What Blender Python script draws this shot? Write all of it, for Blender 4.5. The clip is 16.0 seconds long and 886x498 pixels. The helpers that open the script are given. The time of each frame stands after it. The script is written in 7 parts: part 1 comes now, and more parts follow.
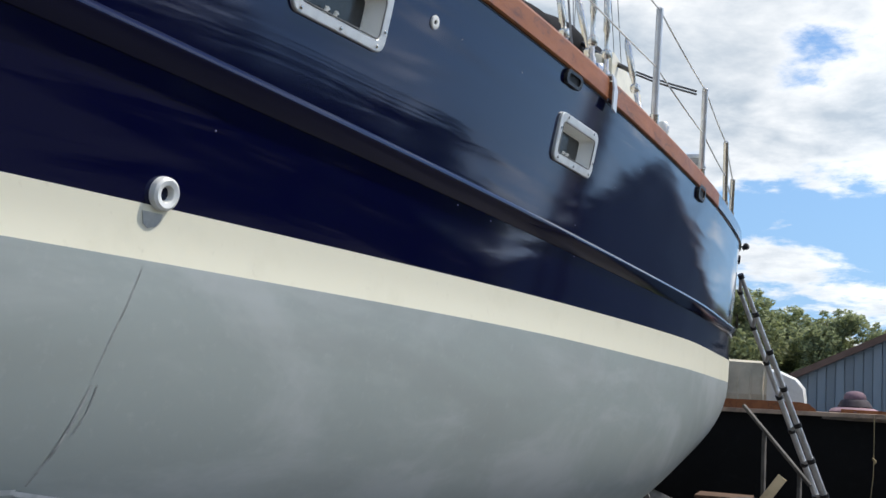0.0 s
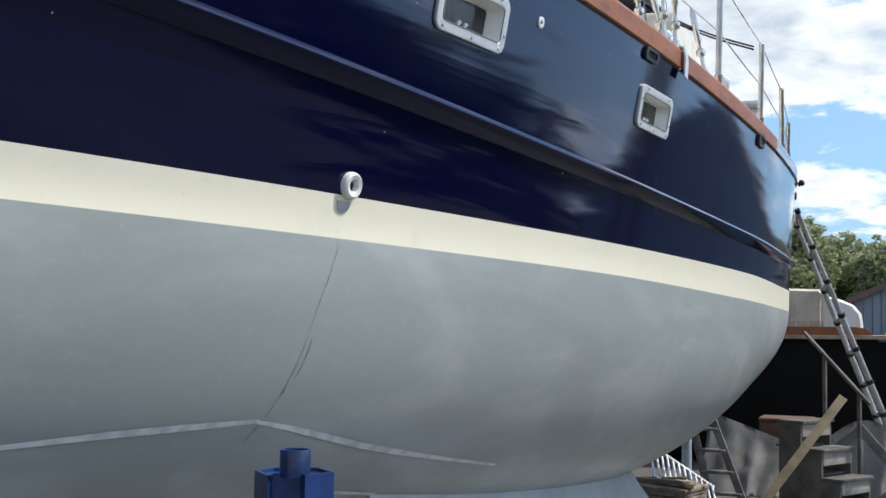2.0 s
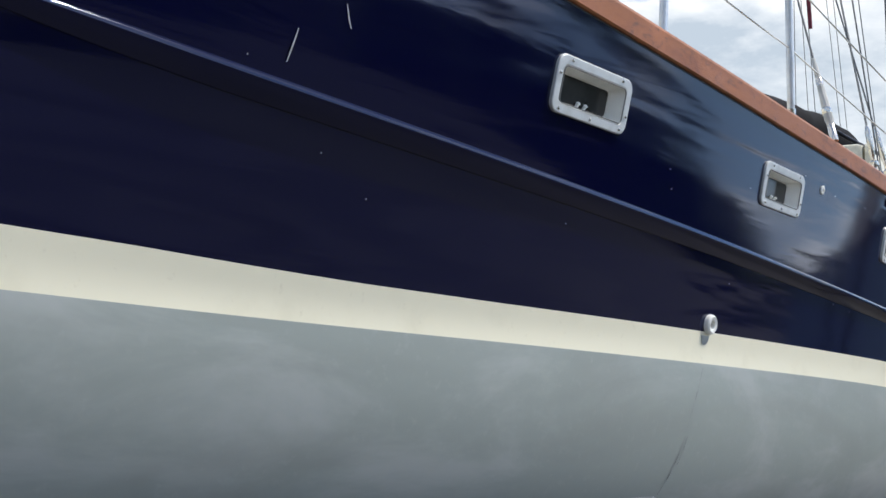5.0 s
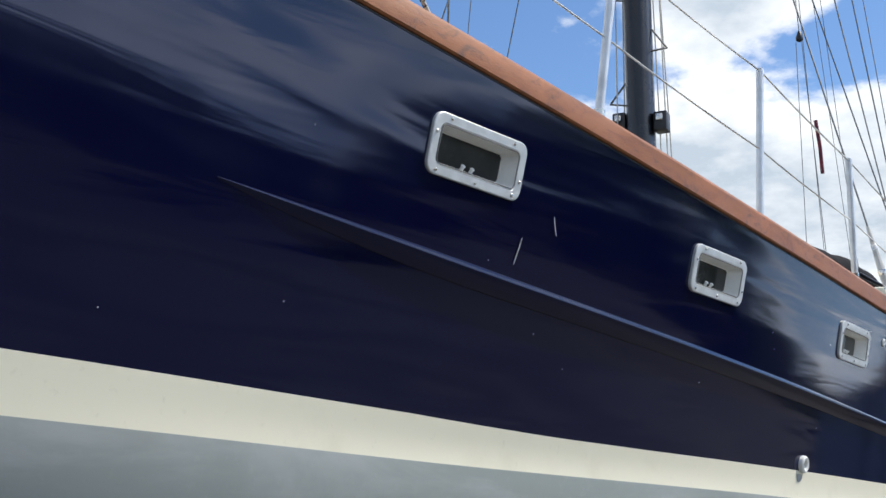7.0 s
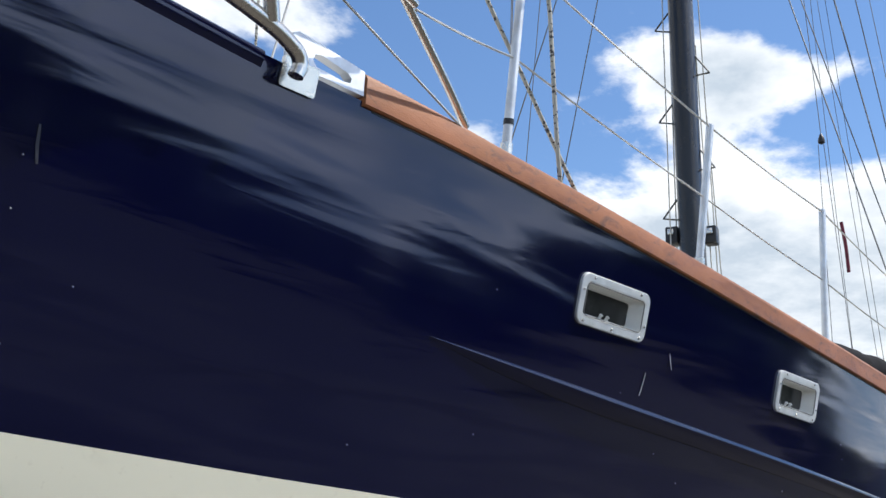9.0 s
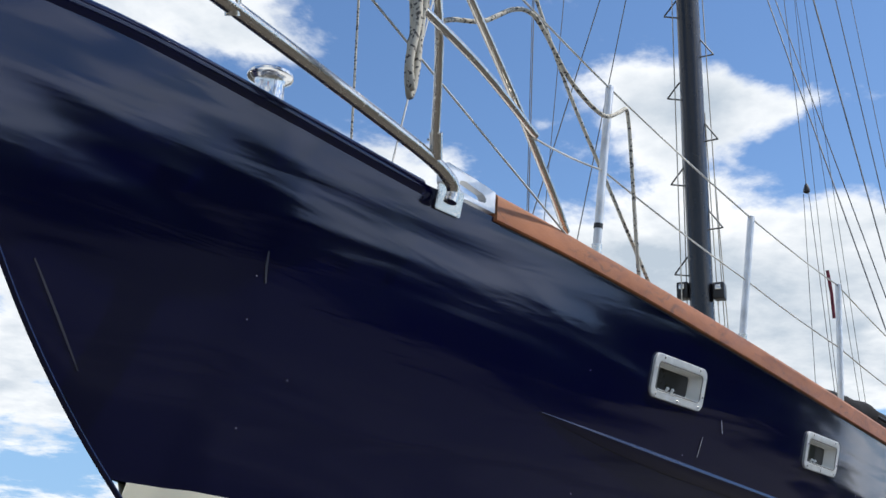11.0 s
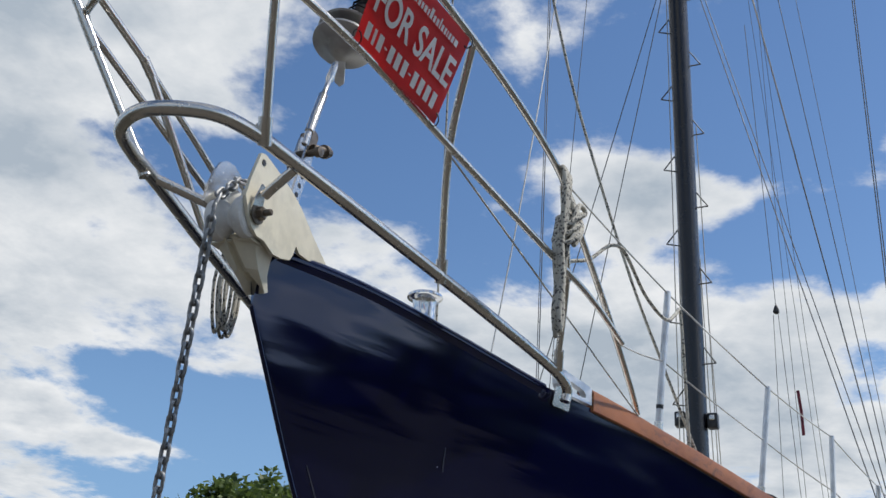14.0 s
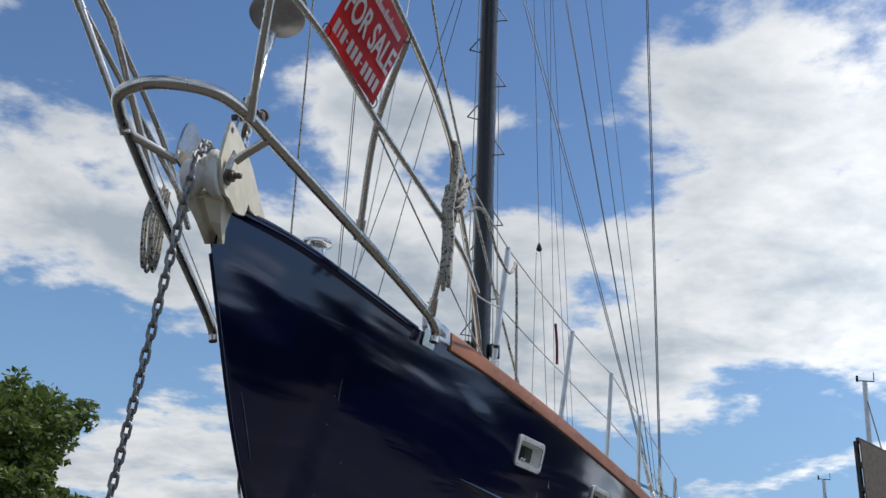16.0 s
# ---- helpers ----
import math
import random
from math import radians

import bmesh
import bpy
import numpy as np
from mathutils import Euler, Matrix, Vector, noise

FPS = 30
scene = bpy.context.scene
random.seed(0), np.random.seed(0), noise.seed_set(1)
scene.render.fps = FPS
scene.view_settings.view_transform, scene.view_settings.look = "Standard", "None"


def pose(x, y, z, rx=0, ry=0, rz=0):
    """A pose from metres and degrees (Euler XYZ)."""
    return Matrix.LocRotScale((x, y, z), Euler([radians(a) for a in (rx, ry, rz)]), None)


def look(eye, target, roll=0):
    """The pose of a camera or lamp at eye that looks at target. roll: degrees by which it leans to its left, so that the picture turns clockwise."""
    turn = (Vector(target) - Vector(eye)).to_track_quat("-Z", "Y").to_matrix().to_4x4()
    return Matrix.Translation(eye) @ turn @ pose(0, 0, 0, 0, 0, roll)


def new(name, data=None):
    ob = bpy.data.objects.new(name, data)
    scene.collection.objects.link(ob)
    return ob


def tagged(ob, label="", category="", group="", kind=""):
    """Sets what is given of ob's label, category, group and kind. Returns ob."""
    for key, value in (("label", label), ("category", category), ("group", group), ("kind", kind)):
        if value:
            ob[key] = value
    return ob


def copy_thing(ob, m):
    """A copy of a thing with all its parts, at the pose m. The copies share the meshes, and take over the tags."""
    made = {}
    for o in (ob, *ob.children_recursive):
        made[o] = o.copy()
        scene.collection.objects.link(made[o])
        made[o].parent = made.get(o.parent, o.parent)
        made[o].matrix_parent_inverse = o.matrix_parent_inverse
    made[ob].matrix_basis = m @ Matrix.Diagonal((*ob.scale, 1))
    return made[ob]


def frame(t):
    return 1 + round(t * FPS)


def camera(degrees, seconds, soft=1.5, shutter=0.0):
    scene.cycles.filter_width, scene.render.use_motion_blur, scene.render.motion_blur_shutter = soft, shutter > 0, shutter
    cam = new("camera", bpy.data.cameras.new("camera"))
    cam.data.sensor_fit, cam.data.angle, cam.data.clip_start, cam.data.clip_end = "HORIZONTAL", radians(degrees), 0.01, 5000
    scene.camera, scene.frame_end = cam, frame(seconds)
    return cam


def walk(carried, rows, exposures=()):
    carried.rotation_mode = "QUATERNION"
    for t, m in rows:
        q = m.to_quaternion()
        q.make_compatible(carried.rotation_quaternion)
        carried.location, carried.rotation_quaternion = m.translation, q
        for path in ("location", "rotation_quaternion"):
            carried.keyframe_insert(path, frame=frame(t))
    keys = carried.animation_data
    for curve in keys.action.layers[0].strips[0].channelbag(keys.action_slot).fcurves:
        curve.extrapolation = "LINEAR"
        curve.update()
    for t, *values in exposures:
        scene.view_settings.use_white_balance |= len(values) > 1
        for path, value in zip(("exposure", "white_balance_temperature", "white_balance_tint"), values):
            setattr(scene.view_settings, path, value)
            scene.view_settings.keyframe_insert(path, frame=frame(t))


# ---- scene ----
cam = camera(43.0, 16.0)
PATH = [
    (0, (3.396, -2.835, 1.634), (5.265, -2.166, 1.882), 3.43),
    (0.5, (3.164, -2.852, 1.626), (5.062, -2.245, 1.795), 2.82),
    (1, (2.993, -2.860, 1.615), (4.892, -2.244, 1.731), 1.91),
    (1.5, (2.853, -2.858, 1.614), (4.734, -2.181, 1.689), 1.03),
    (2, (2.681, -2.834, 1.629), (4.532, -2.089, 1.771), 0.96),
    (2.5, (2.453, -2.801, 1.662), (4.276, -2.001, 1.851), 1.18),
    (3, (2.202, -2.771, 1.687), (4.000, -1.926, 1.913), 1.61),
    (3.5, (1.955, -2.745, 1.687), (3.730, -1.858, 1.940), 1.74),
    (4, (1.709, -2.675, 1.672), (3.470, -1.760, 1.924), 1.53),
    (4.2, (1.607, -2.643, 1.667), (3.365, -1.719, 1.906), 1.49),
    (6.3, (0.562, -2.361, 1.693), (2.290, -1.452, 2.124), 1.82),
    (6.5, (0.471, -2.336, 1.695), (2.200, -1.437, 2.144), 1.73),
    (7, (0.234, -2.288, 1.692), (1.958, -1.401, 2.180), 1.58),
    (7.5, (-0.001, -2.280, 1.693), (1.713, -1.390, 2.215), 1.67),
    (8, (-0.213, -2.247, 1.697), (1.491, -1.361, 2.255), 1.70),
    (8.5, (-0.430, -2.198, 1.709), (1.265, -1.317, 2.302), 1.80),
    (9, (-0.636, -2.177, 1.713), (1.050, -1.295, 2.330), 1.99),
    (9.2, (-0.714, -2.172, 1.706), (0.966, -1.290, 2.339), 1.37),
    (11.3, (-1.612, -2.005, 1.723), (0.092, -1.195, 2.386), 2.73),
    (11.5, (-1.702, -1.997, 1.721), (0.006, -1.199, 2.389), 2.79),
    (12, (-1.922, -2.007, 1.723), (-0.221, -1.206, 2.405), 3.05),
    (12.5, (-2.134, -1.985, 1.704), (-0.445, -1.181, 2.410), 3.05),
    (13, (-2.400, -1.919, 1.724), (-0.708, -1.133, 2.444), 2.98),
    (13.5, (-2.590, -1.922, 1.729), (-0.905, -1.147, 2.478), 3.21),
    (14, (-2.833, -1.886, 1.755), (-1.149, -1.151, 2.546), 3.37),
    (14.5, (-3.070, -1.740, 1.767), (-1.369, -1.092, 2.598), 4.19),
    (15, (-3.307, -1.656, 1.750), (-1.575, -1.111, 2.588), 4.28),
    (15.5, (-3.539, -1.574, 1.714), (-1.750, -1.146, 2.497), 3.72),
    (16, (-3.655, -1.455, 1.663), (-1.795, -1.146, 2.331), 2.69),
]
walk(cam, [(t, look(eye, target, roll)) for t, eye, target, roll in PATH],
     exposures=[(0.0, 0.30), (0.5, 0.14), (1.5, 0.45), (2.5, 0.50), (4.0, 0.42), (7.0, 0.45), (9.0, 0.50), (11.5, 0.2), (12.5, 0.0), (14.5, -0.12), (15.0, -0.2), (16.0, -0.17)])

# ---- light ----
SUN_DIR = Vector((0.34, -0.60, 0.98)).normalized()
SUN_EL = math.asin(SUN_DIR.z)
SUN_ROT = math.atan2(SUN_DIR.x, SUN_DIR.y)

world = bpy.data.worlds.new("sky")
scene.world = world
world.use_nodes = True
wt = world.node_tree
wt.nodes.clear()


def wnode(kind, **settings):
    n = wt.nodes.new(kind)
    for key, value in settings.items():
        n.inputs[key].default_value = value
    return n


sky = wt.nodes.new("ShaderNodeTexSky")
sky.sky_type = "NISHITA"
sky.sun_disc = False
sky.sun_elevation = SUN_EL
sky.sun_rotation = SUN_ROT
sky.air_density = 1.0
sky.dust_density = 0.25
sky.ozone_density = 2.5
way = wt.nodes.new("ShaderNodeTexCoord")
# clouds live on a flat layer overhead: direction divided by its height
split = wt.nodes.new("ShaderNodeSeparateXYZ")
wt.links.new(way.outputs["Generated"], split.inputs[0])


def wmath(op, a, b=None, clamp=False):
    n = wt.nodes.new("ShaderNodeMath")
    n.operation = op
    n.use_clamp = clamp
    for slot, v in ((0, a), (1, b)):
        if v is None:
            continue
        if isinstance(v, (int, float)):
            n.inputs[slot].default_value = v
        else:
            wt.links.new(v, n.inputs[slot])
    return n.outputs[0]


lift = wmath("ADD", wmath("MAXIMUM", split.outputs[2], 0.0), 0.16)
layer = wt.nodes.new("ShaderNodeCombineXYZ")
wt.links.new(wmath("DIVIDE", split.outputs[0], lift), layer.inputs[0])
wt.links.new(wmath("DIVIDE", split.outputs[1], lift), layer.inputs[1])
layer.inputs[2].default_value = CLOUD_SEED = 3.7


def wnoise(scale, detail, rough, distort=0.0):
    n = wnode("ShaderNodeTexNoise", Scale=scale, Detail=detail, Roughness=rough, Distortion=distort)
    wt.links.new(layer.outputs[0], n.inputs["Vector"])
    return n.outputs["Fac"]


big = wnoise(1.1, 2.0, 0.5)
small = wnoise(2.9, 9.0, 0.60, 0.15)
fluff = wnoise(9.0, 6.0, 0.6)
# cumulus banks and blue gaps: place on the cloud layer, width, weight
# last two clouds, last three gaps: centred out of view, for the hull's reflections
CLOUDS = [(2.18, 0.25, 0.5, 1.32), (1.47, 0.37, 0.16, 1.39), (1.33, 1.36, 0.5, 1.28), (1.9, 0.83, 0.3, 1.24), (1.91, -0.39, 0.3, 0.98), (2.78, -0.05, 0.16, 1.28),
         (1.48, -0.28, 0.16, 0.98), (3.71, 0.15, 0.16, 0.97), (0.88, 0.88, 0.16, 0.94), (1.82, 1.85, 0.3, 0.96), (3.34, 0.23, 0.16, 0.93), (2.98, 1.24, 0.16, 0.87),
         (0.72, -4.4, 0.6, 0.8), (2.3, -3.9, 0.35, 0.7)]
GAPS = [(1.25, 0.61, 0.16, -1.45), (1.25, 0.17, 0.16, -1.67), (1.66, 0.13, 0.16, -1.4), (3.01, -0.15, 0.3, -1.46), (2.1, 1.2, 0.3, -1.51), (1.57, 0.65, 0.16, -1.15),
         (1.84, 1.45, 0.16, -1.37), (2.33, 1.77, 0.16, -0.89), (2.13, 0.05, 0.16, -1), (2.94, 0.19, 0.16, -0.81), (3, -2.6, 1.1, -0.9), (1.7, -1.25, 0.45, -1.2),
         (4, -0.9, 0.6, -1)]
sway = wnode("ShaderNodeTexNoise", Scale=3.5, Detail=3.0, Roughness=0.5)
wt.links.new(layer.outputs[0], sway.inputs["Vector"])
shift = wt.nodes.new("ShaderNodeVectorMath")
shift.operation = "MULTIPLY_ADD"
shift.inputs[1].default_value = (0.28, 0.28, 0.0)
wt.links.new(sway.outputs["Color"], shift.inputs[0])
moved = wt.nodes.new("ShaderNodeVectorMath")
moved.operation = "ADD"
moved.inputs[1].default_value = (-0.14, -0.14, -CLOUD_SEED)
wt.links.new(layer.outputs[0], moved.inputs[0])
wt.links.new(moved.outputs[0], shift.inputs[2])
body = wmath("MULTIPLY_ADD", big, 0.55)
body.node.inputs[2].default_value = -0.275
for bx, by, bw, bh in CLOUDS + GAPS:
    d = wt.nodes.new("ShaderNodeVectorMath")
    d.operation = "DISTANCE"
    d.inputs[1].default_value = (bx, by, 0)
    wt.links.new(shift.outputs[0], d.inputs[0])
    fall = wt.nodes.new("ShaderNodeMapRange")
    fall.interpolation_type = "SMOOTHSTEP"
    fall.inputs["From Min"].default_value = 0.0
    fall.inputs["From Max"].default_value = bw * 1.9
    fall.inputs["To Min"].default_value = bh * 0.17
    fall.inputs["To Max"].default_value = 0.0
    wt.links.new(d.outputs["Value"], fall.inputs["Value"])
    body = wmath("ADD", body, fall.outputs[0])
body = wmath("ADD", body, wmath("MULTIPLY", wmath("SUBTRACT", small, 0.5), 0.85))
body = wmath("ADD", body, wmath("MULTIPLY", wmath("SUBTRACT", fluff, 0.5), 0.24))
body = wmath("ADD", body, 0.5)
cover = wt.nodes.new("ShaderNodeMapRange")
cover.interpolation_type = "SMOOTHSTEP"
cover.inputs["From Min"].default_value = 0.462
cover.inputs["From Max"].default_value = 0.600
wt.links.new(body, cover.inputs["Value"])
thick = wt.nodes.new("ShaderNodeMapRange")
thick.inputs["From Min"].default_value = 0.50
thick.inputs["From Max"].default_value = 0.86
# billows: lit crowns and greyer hollows inside the cloud
billow = wnoise(3.4, 5.0, 0.55, 0.4)
puff = wnoise(12.0, 4.0, 0.6, 0.2)
relief = wmath("ADD", wmath("MULTIPLY", wmath("SUBTRACT", billow, 0.5), 0.62), wmath("MULTIPLY", wmath("SUBTRACT", puff, 0.5), 0.22))
wt.links.new(wmath("ADD", body, relief), thick.inputs["Value"])
tone = wt.nodes.new("ShaderNodeValToRGB")
tone.color_ramp.elements[0].color = (0.86, 0.88, 0.90, 1)
tone.color_ramp.elements[1].color = (0.43, 0.50, 0.58, 1)
wt.links.new(thick.outputs[0], tone.inputs[0])
dim = wt.nodes.new("ShaderNodeVectorMath")
dim.operation = "MULTIPLY"
dim.inputs[1].default_value = (0.134, 0.128, 0.128)
deep = wnode("ShaderNodeHueSaturation", Saturation=1.15)
wt.links.new(sky.outputs[0], dim.inputs[0])
# clear blue haze low down instead of a yellow rim
low = wt.nodes.new("ShaderNodeMapRange")
low.interpolation_type = "SMOOTHSTEP"
low.inputs["From Min"].default_value = 0.0
low.inputs["From Max"].default_value = 0.42
low.inputs["To Min"].default_value = 0.85
low.inputs["To Max"].default_value = 0.0
wt.links.new(split.outputs[2], low.inputs["Value"])
hazy = wt.nodes.new("ShaderNodeMix")
hazy.data_type = "RGBA"
wt.links.new(low.outputs[0], hazy.inputs["Factor"])
wt.links.new(dim.outputs[0], hazy.inputs["A"])
hazy.inputs["B"].default_value = (0.28, 0.45, 0.70, 1)
wt.links.new(hazy.outputs["Result"], deep.inputs["Color"])
blend = wt.nodes.new("ShaderNodeMix")
blend.data_type = "RGBA"
wt.links.new(cover.outputs[0], blend.inputs["Factor"])
# clouds on the sun's side are lit through and brighter
flat_sun = Vector((SUN_DIR.x, SUN_DIR.y)).normalized()
sunward = wmath("ADD", wmath("MULTIPLY", split.outputs[0], flat_sun.x), wmath("MULTIPLY", split.outputs[1], flat_sun.y))
gain = wt.nodes.new("ShaderNodeMapRange")
gain.interpolation_type = "SMOOTHSTEP"
gain.inputs["From Min"].default_value = 0.40
gain.inputs["From Max"].default_value = 0.96
gain.inputs["To Min"].default_value = 1.0
gain.inputs["To Max"].default_value = 2.1
wt.links.new(sunward, gain.inputs["Value"])
lit = wt.nodes.new("ShaderNodeVectorMath")
lit.operation = "SCALE"
wt.links.new(tone.outputs[0], lit.inputs[0])
wt.links.new(gain.outputs[0], lit.inputs["Scale"])
wt.links.new(lit.outputs[0], blend.inputs["B"])
# the clear sky is brighter towards the sun too
glare = wt.nodes.new("ShaderNodeMapRange")
glare.interpolation_type = "SMOOTHSTEP"
glare.inputs["From Min"].default_value = 0.35
glare.inputs["From Max"].default_value = 0.95
glare.inputs["To Min"].default_value = 1.0
glare.inputs["To Max"].default_value = 1.25
wt.links.new(sunward, glare.inputs["Value"])
bright = wt.nodes.new("ShaderNodeVectorMath")
bright.operation = "SCALE"
wt.links.new(deep.outputs[0], bright.inputs[0])
wt.links.new(glare.outputs[0], bright.inputs["Scale"])
wt.links.new(bright.outputs[0], blend.inputs["A"])
back = wnode("ShaderNodeBackground", Strength=1.0)
wt.links.new(blend.outputs["Result"], back.inputs[0])
out = wt.nodes.new("ShaderNodeOutputWorld")
wt.links.new(back.outputs[0], out.inputs[0])

sun_data = bpy.data.lights.new("sun", "SUN")
sun_data.energy = 3.6
sun_data.angle = radians(0.53)
sun_data.color = (1.0, 0.95, 0.87)
sun = new("sun", sun_data)
sun.matrix_world = look(SUN_DIR * 60, (0, 0, 0))


# ---- materials ----
class Mat:
    """A principled material with small helpers to add procedural variation."""

    def __init__(self, name, color, rough=0.5, metal=0.0, coat=0.0):
        self.m = bpy.data.materials.new(name)
        self.m.use_nodes = True
        self.t = self.m.node_tree
        self.b = self.t.nodes["Principled BSDF"]
        self.b.inputs["Base Color"].default_value = (*color, 1)
        self.b.inputs["Roughness"].default_value = rough
        self.b.inputs["Metallic"].default_value = metal
        self.b.inputs["Coat Weight"].default_value = coat
        self.b.inputs["Coat Roughness"].default_value = 0.03
        self.color = color
        self.co = None
        self.last = None

    def coords(self, stretch=(1, 1, 1)):
        tc = self.t.nodes.new("ShaderNodeTexCoord")
        mp = self.t.nodes.new("ShaderNodeMapping")
        mp.inputs["Scale"].default_value = stretch
        self.t.links.new(tc.outputs["Object"], mp.inputs[0])
        return mp.outputs[0]

    def noise(self, scale, detail=4.0, rough=0.55, stretch=(1, 1, 1), distort=0.0):
        n = self.t.nodes.new("ShaderNodeTexNoise")
        n.inputs["Scale"].default_value = scale
        n.inputs["Detail"].default_value = detail
        n.inputs["Roughness"].default_value = rough
        n.inputs["Distortion"].default_value = distort
        self.t.links.new(self.coords(stretch), n.inputs["Vector"])
        return n.outputs["Fac"]

    def ramp(self, fac, lo, hi):
        n = self.t.nodes.new("ShaderNodeMapRange")
        n.inputs["From Min"].default_value = lo
        n.inputs["From Max"].default_value = hi
        n.interpolation_type = "SMOOTHSTEP"
        self.t.links.new(fac, n.inputs["Value"])
        return n.outputs[0]

    def tint(self, fac, color, strength=1.0):
        """Blend another base colour in where fac is high."""
        mix = self.t.nodes.new("ShaderNodeMix")
        mix.data_type = "RGBA"
        if strength != 1.0:
            k = self.t.nodes.new("ShaderNodeMath")
            k.operation = "MULTIPLY"
            k.inputs[1].default_value = strength
            self.t.links.new(fac, k.inputs[0])
            fac = k.outputs[0]
        self.t.links.new(fac, mix.inputs["Factor"])
        mix.inputs["A"].default_value = (*self.color, 1)
        if self.last is not None:
            self.t.links.new(self.last, mix.inputs["A"])
        mix.inputs["B"].default_value = (*color, 1)
        self.last = mix.outputs["Result"]
        self.t.links.new(self.last, self.b.inputs["Base Color"])
        return self

    def each(self, amount=0.25):
        """Vary the brightness from object to object."""
        info = self.t.nodes.new("ShaderNodeObjectInfo")
        hsv = self.t.nodes.new("ShaderNodeHueSaturation")
        k = self.t.nodes.new("ShaderNodeMapRange")
        k.inputs["To Min"].default_value = 1 - amount
        k.inputs["To Max"].default_value = 1 + amount
        self.t.links.new(info.outputs["Random"], k.inputs["Value"])
        self.t.links.new(k.outputs[0], hsv.inputs["Value"])
        if self.last is not None:
            self.t.links.new(self.last, hsv.inputs["Color"])
        else:
            hsv.inputs["Color"].default_value = (*self.color, 1)
        self.last = hsv.outputs[0]
        self.t.links.new(self.last, self.b.inputs["Base Color"])
        return self

    def roughen(self, fac, lo, hi):
        n = self.t.nodes.new("ShaderNodeMapRange")
        n.inputs["To Min"].default_value = lo
        n.inputs["To Max"].default_value = hi
        self.t.links.new(fac, n.inputs["Value"])
        self.t.links.new(n.outputs[0], self.b.inputs["Roughness"])
        return self

    def bump(self, fac, strength, distance=0.01, chain=None):
        n = self.t.nodes.new("ShaderNodeBump")
        n.inputs["Strength"].default_value = strength
        n.inputs["Distance"].default_value = distance
        self.t.links.new(fac, n.inputs["Height"])
        if chain is not None:
            self.t.links.new(chain, n.inputs["Normal"])
        self.t.links.new(n.outputs[0], self.b.inputs["Normal"])
        return n.outputs[0]


def simple(name, color, rough=0.5, metal=0.0, coat=0.0, vary=0.15, scale=14.0, bump=0.1):
    """A plain surface with two scales of wear."""
    a = Mat(name, color, rough, metal, coat)
    fine, wide = a.noise(scale * 5, 5), a.noise(scale, 3)
    a.tint(a.ramp(wide, 0.35, 0.75), tuple(c * (1 - 2 * vary) for c in color))
    a.tint(a.ramp(fine, 0.5, 0.9), tuple(min(1, c * (1 + vary) + 0.01) for c in color), 0.6)
    a.roughen(fine, max(0.02, rough - 0.08), min(1, rough + 0.1))
    if bump:
        a.bump(fine, bump, 0.002)
    return a.m


# glossy navy hull paint: faint long ripples of a faired hull, dust and pinholes
a = Mat("navy_gelcoat", (0.0011, 0.0015, 0.0200), 0.05, 0.0, 0.0)
a.b.inputs["Specular IOR Level"].default_value = 0.60
a.b.inputs["Specular Tint"].default_value = (0.66, 0.74, 1.0, 1)
n1 = a.bump(a.noise(1.0, 2.0, 0.5, (0.34, 0.34, 1.5), 0.6), 0.50, 0.024)
n1 = a.bump(a.noise(1.0, 1.5, 0.5, (0.60, 0.60, 4.2), 0.8), 0.45, 0.010, n1)
n1 = a.bump(a.noise(1.0, 3.0, 0.5, (0.90, 0.90, 9.0), 0.8), 0.20, 0.004, n1)
a.bump(a.noise(60.0, 2.0, 0.5), 0.012, 0.0006, n1)
a.roughen(a.noise(4.0, 5), 0.06, 0.13)
a.tint(a.ramp(a.noise(2.2, 4), 0.45, 0.8), (0.0013, 0.0016, 0.0185), 0.7)
NAVY = a.m
# cream boot stripe
a = Mat("cream_boot_stripe", (0.78, 0.74, 0.58), 0.35)
a.tint(a.ramp(a.noise(5, 5), 0.5, 0.85), (0.66, 0.62, 0.47), 0.6)
a.tint(a.ramp(a.noise(38, 3), 0.62, 0.8), (0.58, 0.53, 0.4), 0.35)
a.bump(a.noise(60, 3), 0.05, 0.002)
CREAM = a.m
# worn grey antifouling, rubbed in blotches
a = Mat("grey_antifouling", (0.292, 0.325, 0.306), 0.5)
a.tint(a.ramp(a.noise(1.6, 5, 0.6, (0.8, 0.8, 2.2), 0.4), 0.44, 0.64), (0.385, 0.408, 0.398), 0.8)
a.tint(a.ramp(a.noise(0.8, 4, 0.6, (0.7, 0.7, 2.4), 0.5), 0.47, 0.66), (0.258, 0.280, 0.262), 0.6)
a.tint(a.ramp(a.noise(30, 4), 0.55, 0.85), (0.40, 0.41, 0.41), 0.35)
a.roughen(a.noise(3, 5), 0.26, 0.48)
a.bump(a.noise(14, 5), 0.12, 0.004)
GREY = a.m
a = Mat("varnished_teak", (0.275, 0.100, 0.036), 0.45, 0.0, 0.0)
a.b.inputs["Specular IOR Level"].default_value = 0.3
a.tint(a.ramp(a.noise(5, 6, 0.65, (0.5, 4, 4), 0.8), 0.45, 0.75), (0.17, 0.055, 0.024), 0.8)
a.tint(a.ramp(a.noise(2, 5, 0.6, (0.8, 2, 2), 0.6), 0.50, 0.72), (0.37, 0.135, 0.052), 0.8)
a.tint(a.ramp(a.noise(9, 6, 0.7, (0.7, 1.6, 1.6), 1.2), 0.52, 0.70), (0.085, 0.045, 0.032), 0.75)
a.roughen(a.noise(6, 4), 0.38, 0.6)
a.bump(a.noise(22, 5, 0.6, (1, 8, 8)), 0.25, 0.003)
TEAK = a.m
